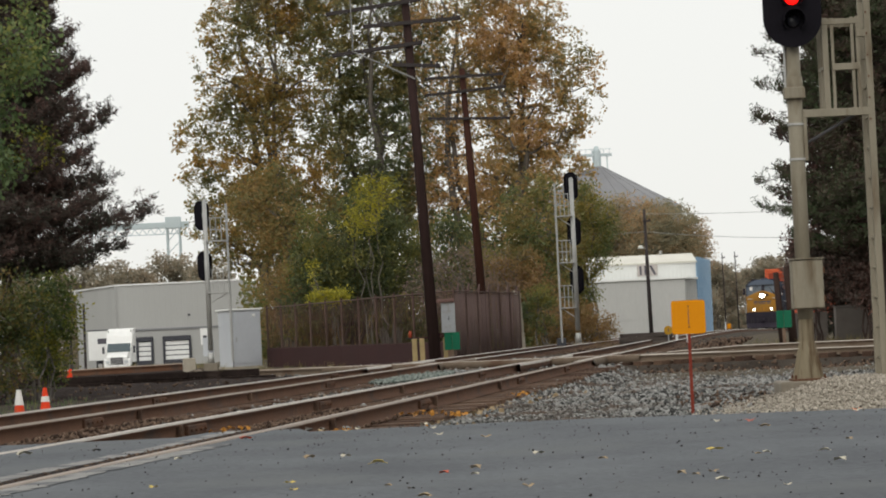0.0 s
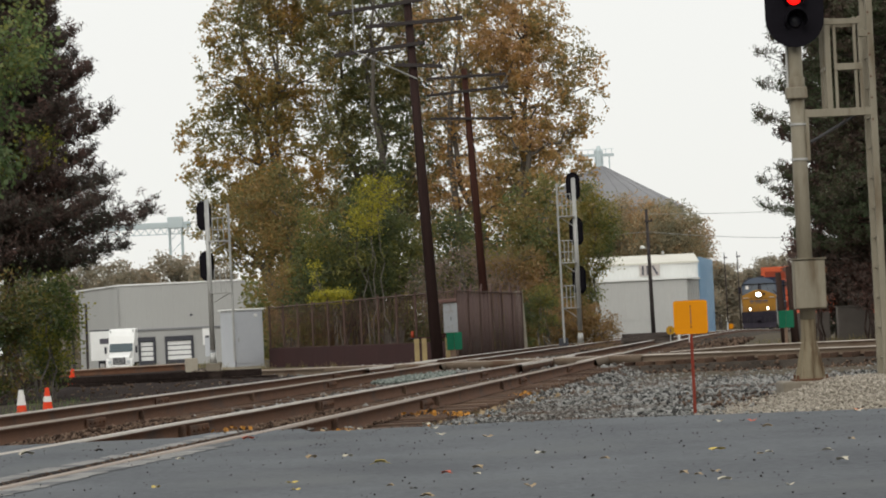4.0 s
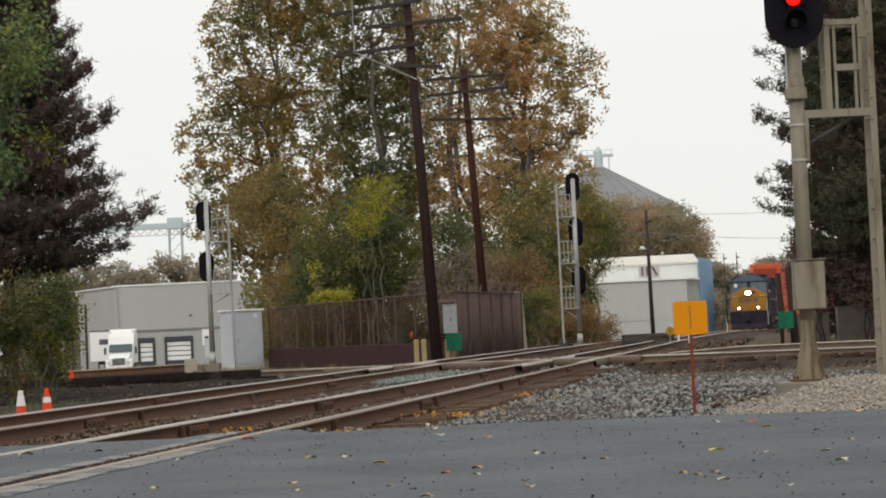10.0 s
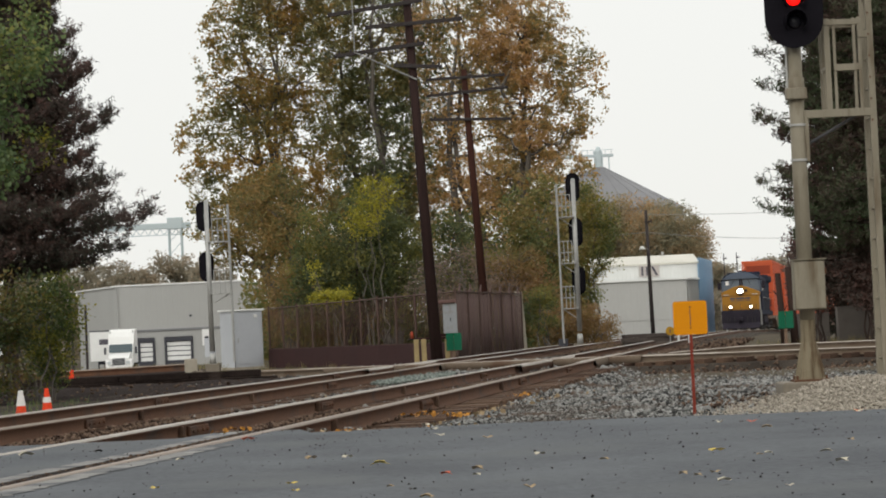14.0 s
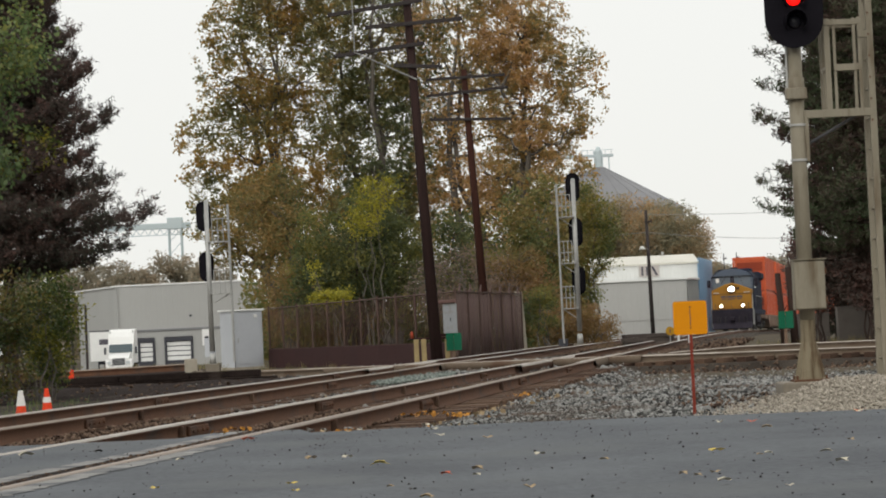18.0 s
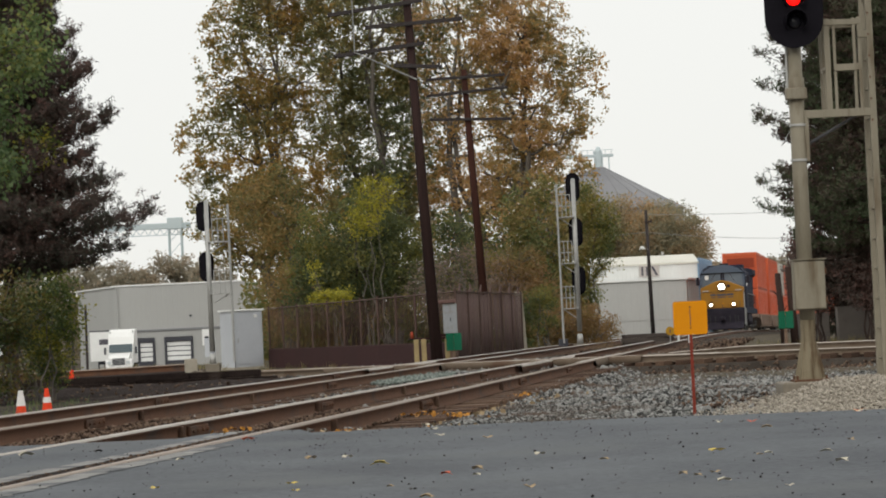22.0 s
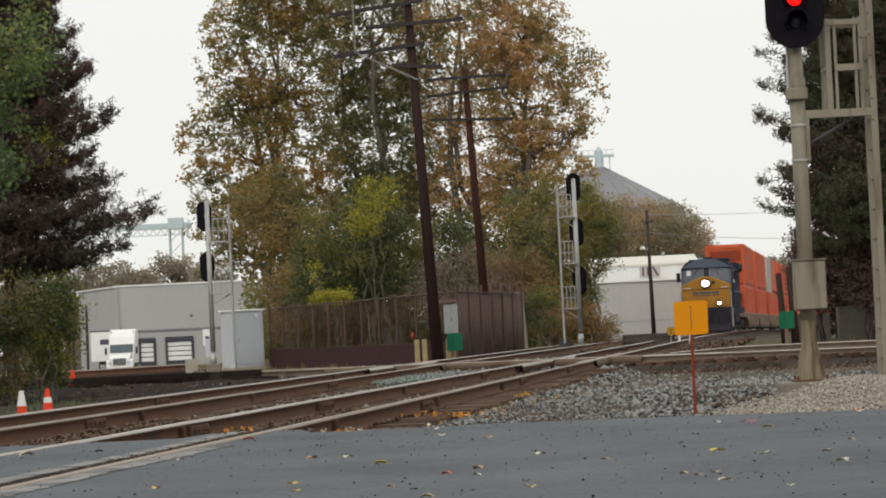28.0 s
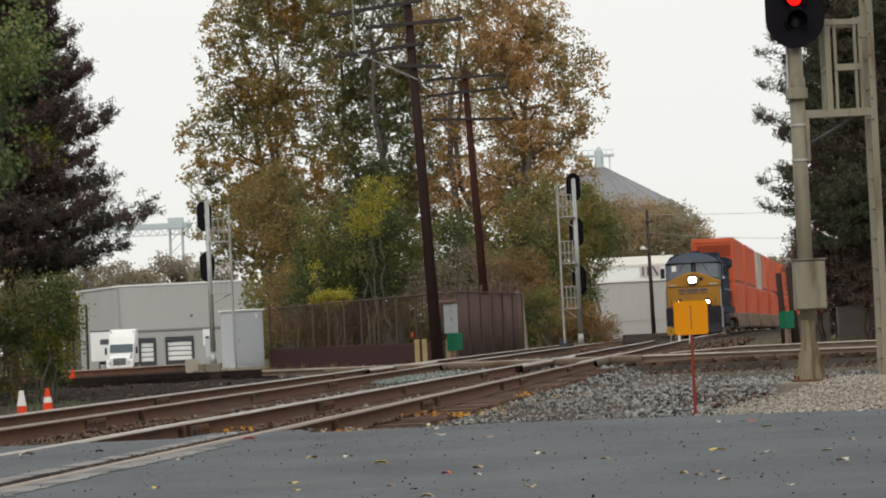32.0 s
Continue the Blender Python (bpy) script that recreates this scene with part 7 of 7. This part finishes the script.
def container(material, label, L=16.15):
    """A 16 m box container standing on its base at z = 0."""
    t = thing("shipping_container", 0, 0, 0, label=label, category="shipping container", group="containers on the train")
    W, H = 1.3, 2.945
    body = part("body", box(-W + 0.03, W - 0.03, -L / 2 + 0.05, L / 2 - 0.05, 0.08, H - 0.04, 0.01), M[material], t)
    for s in (-1, 1):
        bm = bmesh.new()
        n = 34
        for k in range(n):
            y = -L / 2 + 0.35 + (L - 0.7) * k / (n - 1)
            box(min(s * (W - 0.06), s * (W - 0.014)), max(s * (W - 0.06), s * (W - 0.014)), y - 0.12, y + 0.12, 0.2, H - 0.18, 0, bm)
        part("side_ribs", bm, M[material], t)
        # Dark rail colour draws the shadow line between the stacked levels.
        part("bottom_rail", box(s * W - 0.04, s * W + 0.005, -L / 2, L / 2, 0.0, 0.2, 0.006), M["orange_dark"] if material == "orange" else M[material], t)
        part("top_rail", box(s * W - 0.04, s * W + 0.005, -L / 2, L / 2, H - 0.13, H, 0.006), M[material], t)
        for e in (-1, 1):
            part("corner_post", box(s * W - 0.13, s * W + 0.008, e * L / 2 - 0.08, e * L / 2 + 0.08, 0, H + 0.004, 0.008), M[material], t)
    part("end_header", box(-W, W, -L / 2 - 0.02, -L / 2 + 0.05, H - 0.28, H, 0.006), M[material], t)
    for k in range(6):
        part("end_rib", box(-W + 0.16, W - 0.16, -L / 2 - 0.03, -L / 2 + 0.05, 0.22 + 0.24 * k, 0.35 + 0.24 * k, 0.02), M[material], t)
    part("end_panel", box(-W + 0.22, W - 0.22, -L / 2 + 0.0, -L / 2 + 0.052, 1.75, 2.5, 0.01), M["orange_dark"] if material == "orange" else M[material], t, "darker recessed end panel")
    return t


def well_car():
    t = thing("well_car", 0, 0, 0, label="rusty brown railway well car carrying stacked containers", category="rail car", group="well cars")
    for s in (-1, 1):
        sill = part("side_sill", prism([(-9.2, 1.15), (-8.2, 1.15), (-8.0, 1.25), (8.0, 1.25), (8.2, 1.15), (9.2, 1.15), (9.2, 0.8), (8.3, 0.3), (-8.3, 0.3), (-9.2, 0.8)], s * 1.46 - 0.08, s * 1.46 + 0.03, "x", 0.01), M["brown_car"], t)
        for k in range(14):
            y = -7.8 + k * 1.2
            part("rib", box(s * 1.49 - 0.02, s * 1.49 + 0.055, y - 0.06, y + 0.06, 0.33, 1.2, 0.008), M["brown_car"], sill)
    part("floor", box(-1.36, 1.36, -8.2, 8.2, 0.22, 0.3, 0.0), M["brown_car"], t)
    for e in (-1, 1):
        part("end_platform", box(-1.3, 1.3, min(e * 8.2, e * 9.7), max(e * 8.2, e * 9.7), 0.95, 1.2, 0.02), M["brown_car"], t)
        part("end_bulkhead", box(-1.4, 1.4, min(e * 8.15, e * 8.25), max(e * 8.15, e * 8.25), 0.3, 1.25, 0.01), M["brown_car"], t)
        c = e * 8.95
        for s in (-1, 1):
            part("bogie_frame", prism([(c - 0.55, 0.55), (c - 0.3, 0.78), (c + 0.3, 0.78), (c + 0.55, 0.55), (c + 0.25, 0.3), (c - 0.25, 0.3)], s * 1.0 - 0.08, s * 1.0 + 0.08, "x", 0.02), M["truck_grey"], t, "cast bogie frame")
        wheelset(t, c - 0.32, 0.31)
        wheelset(t, c + 0.32, 0.31)
    return t


CARS = 8
PITCH = 19.9
first_car = well_car()
first_box = container("orange", "orange corrugated shipping container stacked on a well car")
grey_box = container("grey_box", "grey-beige shipping container among orange ones", 6.06)
short_box = container("orange", "short orange shipping container behind a grey one", 9.6)
cars, loads = [], []
for k in range(CARS):
    back = 25.4 + 9.75 + k * PITCH
    cars.append((first_car if k == 0 else copy_thing(first_car, pose(0, 0, 0)), back))
    for level, z in ((0, 0.305), (1, 0.305 + 2.95)):
        if level == 1 and k == 2:
            loads.append((short_box, back + 3.2, z))
            loads.append((grey_box, back - 5.0, z))
            continue
        else:
            c = first_box if k == 0 and level == 0 else copy_thing(first_box, pose(0, 0, 0))
        loads.append((c, back, z))

# ---------------------------------------------------------------- crossing seams, leaves and grit on the road
def seam(name, off0, off1, y0, y1, z, material, label, jag=0.02, step=0.12):
    v, n = [], int((y1 - y0) / step)
    for k in range(n + 1):
        y = y0 + (y1 - y0) * k / n
        for off, s in ((off0, 0), (off1, 9)):
            x = main_x(y) + off + jag * noise.noise((y * 4, s, 1)) + jag * 0.6 * noise.noise((y * 15, s, 5))
            v.append((x, y, z + 0.012 * noise.noise((x * 0.4, y * 0.3, 3))))
    f = [(2 * k, 2 * k + 1, 2 * k + 3, 2 * k + 2) for k in range(n)]
    ob = finish(name, mesh_np(name, v, f), material, road)
    return tagged(ob, label)


seam("flangeway", 0.56, 0.69, 8, 24.4, -0.0065, M["black_soil"], "dark rubble-filled gap along the buried rail")
seam("rail_strip", 0.38, 0.55, 8, 24.4, -0.0075, M["patch"], "pale worn strip beside the gap", 0.06)
seam("concrete_strip", 0.74, 1.0, 8, 21.5, -0.0075, M["patch"], "pale broken concrete strip", 0.09)
seam("rail_strip", -0.80, -0.74, 8, 24.0, -0.0065, M["railhead_dull"], "buried rail flush with the road", 0.006)
gap_rng = np.random.default_rng(51)
gap_y = 9 + 15.4 * gap_rng.random(2600)
gap_at = np.stack([np.array([main_x(y) for y in gap_y]) + 0.62 + gap_rng.normal(size=2600) * 0.04, gap_y], axis=1)
stones("gap_rubble", gap_at, gap_rng.uniform(0.003, 0.012, 2600), lambda x, y: -0.012, M["rubble_brown"], "brown crumbs and stones packed in the rail gap", 17, "rubble", plain=True)
grit = scatter(31, 1000, -4.2, 4.2, 11.5, 24, lambda x, y: abs(x) < y * 0.165 and y < road_edge(x) - 0.02)
stones("road_grit", grit, np.random.default_rng(8).uniform(0.0015, 0.0065, len(grit)), lambda x, y: -0.006, M["black_soil"], "dark grit and crumbs strewn on the road", 13, "grit")
edge_grit = scatter(32, 1500, -2.0, 4.2, 21, 24.3, lambda x, y: 0 < road_edge(x) - y < 0.9 * np.random.default_rng(int(abs(x * y) * 1e4)).random() ** 2)
stones("road_grit", edge_grit, np.random.default_rng(8).uniform(0.004, 0.016, len(edge_grit)), lambda x, y: -0.004, M["stone"], "small stones spilled over the road's edge", 14, "grit")


def leaf_mesh(seed, size):
    """One curled dry leaf with five lobes."""
    r = random.Random(seed)
    bm = bmesh.new()
    mid = bm.verts.new((0, 0, 0.25 * size))
    ring = []
    for k in range(12):
        a = 2 * math.pi * k / 12
        rr = size * (1.0 if k % 2 == 0 else 0.6) * r.uniform(0.8, 1.1)
        ring.append(bm.verts.new((rr * math.cos(a), rr * 0.7 * math.sin(a), abs(math.sin(a + seed)) * 0.42 * size + 0.002)))
    for k in range(12):
        bm.faces.new((mid, ring[k], ring[(k + 1) % 12]))
    return bm


LEAF_COLOURS = {"yellow": (0.55, 0.42, 0.10), "red": (0.50, 0.10, 0.05), "pale": (0.50, 0.46, 0.36), "tan": (0.34, 0.25, 0.14), "gold": (0.46, 0.2, 0.02), "orange": (0.8, 0.16, 0.01), "dark": (0.03, 0.025, 0.02)}
leaf_mats = {k: mat("dry_leaf_" + k, c, tuple(v * 0.7 for v in c), 0.8, scale=20, fine=90, bump=0.1) for k, c in LEAF_COLOURS.items()}


def fallen_leaf(x, y, colour, size, k):
    t = tagged(part("fallen_leaf", leaf_mesh(k, size), leaf_mats[colour]), "small curled %s dry leaf lying on the asphalt" % {"pale": "bleached", "gold": "golden", "dark": "blackened"}.get(colour, colour), "leaf", "leaves on the road")
    t.matrix_basis = pose(x, y, 0.0, 0, 0, k * 47)
    return t


for k, (x, y, colour, size) in enumerate((
        (-0.43, 16.6, "yellow", 0.062), (-0.04, 15.05, "red", 0.045), (0.13, 15.4, "tan", 0.06), (0.12, 14.8, "pale", 0.035), (-0.85, 14.8, "yellow", 0.035), (-0.79, 14.1, "yellow", 0.03),
        (-0.21, 23.2, "pale", 0.06), (-0.14, 22.2, "pale", 0.05), (-0.08, 20.8, "pale", 0.05), (-0.74, 22.9, "pale", 0.05), (-0.82, 22.6, "tan", 0.05), (-1.03, 22.9, "tan", 0.05),
        (-0.66, 17.8, "pale", 0.045), (-0.89, 17.8, "tan", 0.06), (0.52, 16.9, "pale", 0.05), (1.52, 16.3, "yellow", 0.05), (1.26, 13.2, "pale", 0.05), (1.75, 15.7, "pale", 0.04),
        (1.69, 15.6, "tan", 0.03), (2.06, 15.6, "pale", 0.045), (1.99, 14.5, "pale", 0.05), (1.13, 13.95, "tan", 0.045), (1.19, 13.8, "tan", 0.03), (1.29, 14.0, "tan", 0.03),
        (1.49, 12.6, "pale", 0.03), (0.36, 13.4, "tan", 0.05), (0.25, 19.9, "tan", 0.05), (2.19, 20.6, "red", 0.05), (1.97, 20.8, "pale", 0.05), (2.12, 20.7, "dark", 0.04),
        (-1.58, 15.0, "yellow", 0.035), (-1.79, 18.6, "pale", 0.04), (-3.12, 20.7, "pale", 0.08), (-2.6, 20.8, "dark", 0.05), (-1.58, 21.9, "red", 0.06), (2.17, 19.5, "tan", 0.05),
        (-0.32, 14.1, "tan", 0.03), (-0.13, 13.0, "tan", 0.05), (0.85, 15.9, "tan", 0.035), (2.4, 18.6, "dark", 0.03), (2.38, 16.9, "tan", 0.04), (2.53, 20.7, "dark", 0.03),
        (3.12, 21.75, "pale", 0.05), (3.3, 21.5, "dark", 0.03), (-1.0, 21.2, "dark", 0.035), (0.8, 13.4, "dark", 0.02), (0.35, 14.0, "dark", 0.025), (-0.2, 13.7, "dark", 0.03))):
    fallen_leaf(x, y, colour, size, k)
blown_leaf = tagged(part("fallen_leaf", leaf_mesh(77, 0.055), leaf_mats["orange"]), "bright orange leaf blown along the asphalt", "leaf", "leaves on the road")
drift = np.random.default_rng(14)
piles = np.concatenate([drift.normal(size=(n, 3)) * np.array([w, h, 0.02]) + np.array([x, y, -0.12]) for x, y, n, w, h in
                        ((-1.45, 25.6, 36, 0.1, 0.3), (-1.05, 27.2, 16, 0.12, 0.6), (-0.35, 32.0, 24, 0.12, 0.4), (0.05, 31.0, 20, 0.08, 0.4), (0.95, 39.0, 14, 0.1, 0.6), (-2.3, 29.5, 20, 0.1, 0.5), (-4.1, 36.0, 20, 0.1, 0.5), (-0.2, 29.0, 4, 0.4, 1.2))])
piles[:, 2] = [max(-0.17, bed_level(x, y)) + 0.03 for x, y in piles[:, :2]]
pv, pf = leaves(piles, 0.055, drift, 0.7, 0.8)
tagged(finish("leaf_drift", mesh_np("leaf_drift", pv, pf), leaf_mats["gold"]), "drifts of golden fallen leaves caught between the rails", "leaves", kind="stuff")
tan = scatter(33, 700, -6, 5, 24.5, 48, lambda x, y: second_x(y) - 1.2 < x < main_x(y) + 2.4)
tv, tf = leaves(np.array([(x, y, bed_level(x, y) + 0.035) for x, y in tan]), 0.07, drift, 0.7, 0.8)
tagged(finish("leaf_litter", mesh_np("leaf_litter", tv, tf), leaf_mats["tan"]), "scattered tan leaves on the track bed", "leaves", kind="stuff")


# ---------------------------------------------------------------- motion of the train and the leaf
def motions():
    times = [i * 2.0 for i in range(17)]
    walk(loco, [(t, ride(11.6, t) @ pose(-0.08, 0, 0)) for t in times])
    for ob, back in cars:
        walk(ob, [(t, ride(back, t) @ pose(0.1, 0, 0)) for t in times])
    for ob, back, z in loads:
        walk(ob, [(t, ride(back, t) @ pose(0.1, 0, z)) for t in times])
    for ob in loco_axles:
        base = ob.matrix_basis.copy()
        walk(ob, [(i * 0.2, base @ pose(0, 0, 0, math.degrees((path_y(0) - path_y(i * 0.2)) / 0.53))) for i in range(161)])
    for ob, k in ((maple, 1.0), (sway_shrub, 0.5)):
        base = ob.matrix_basis.copy()
        walk(ob, [(t, base @ pose(0, 0, 0, 0.25 * k * math.sin(t * 1.7), k * (0.5 * math.sin(t * 0.9) + 0.35 * math.sin(t * 2.3 + 1)))) for t in [i * 0.5 for i in range(65)]])
    walk(blown_leaf, [(0, pose(3.14, 21.85, 0.0)), (31.2, pose(3.14, 21.85, 0.0)), (31.3, pose(3.14, 21.85, 0.015, 25, 10)), (31.4, pose(3.17, 21.85, 0.06, 60, 40)),
                      (31.5, pose(3.24, 21.85, 0.05, 100, 70)), (31.6, pose(3.36, 21.85, 0.06, 130, 100)), (31.8, pose(3.75, 21.8, 0.05, 160, 140)), (32, pose(4.3, 21.7, 0.02, 180, 160))])


motions()
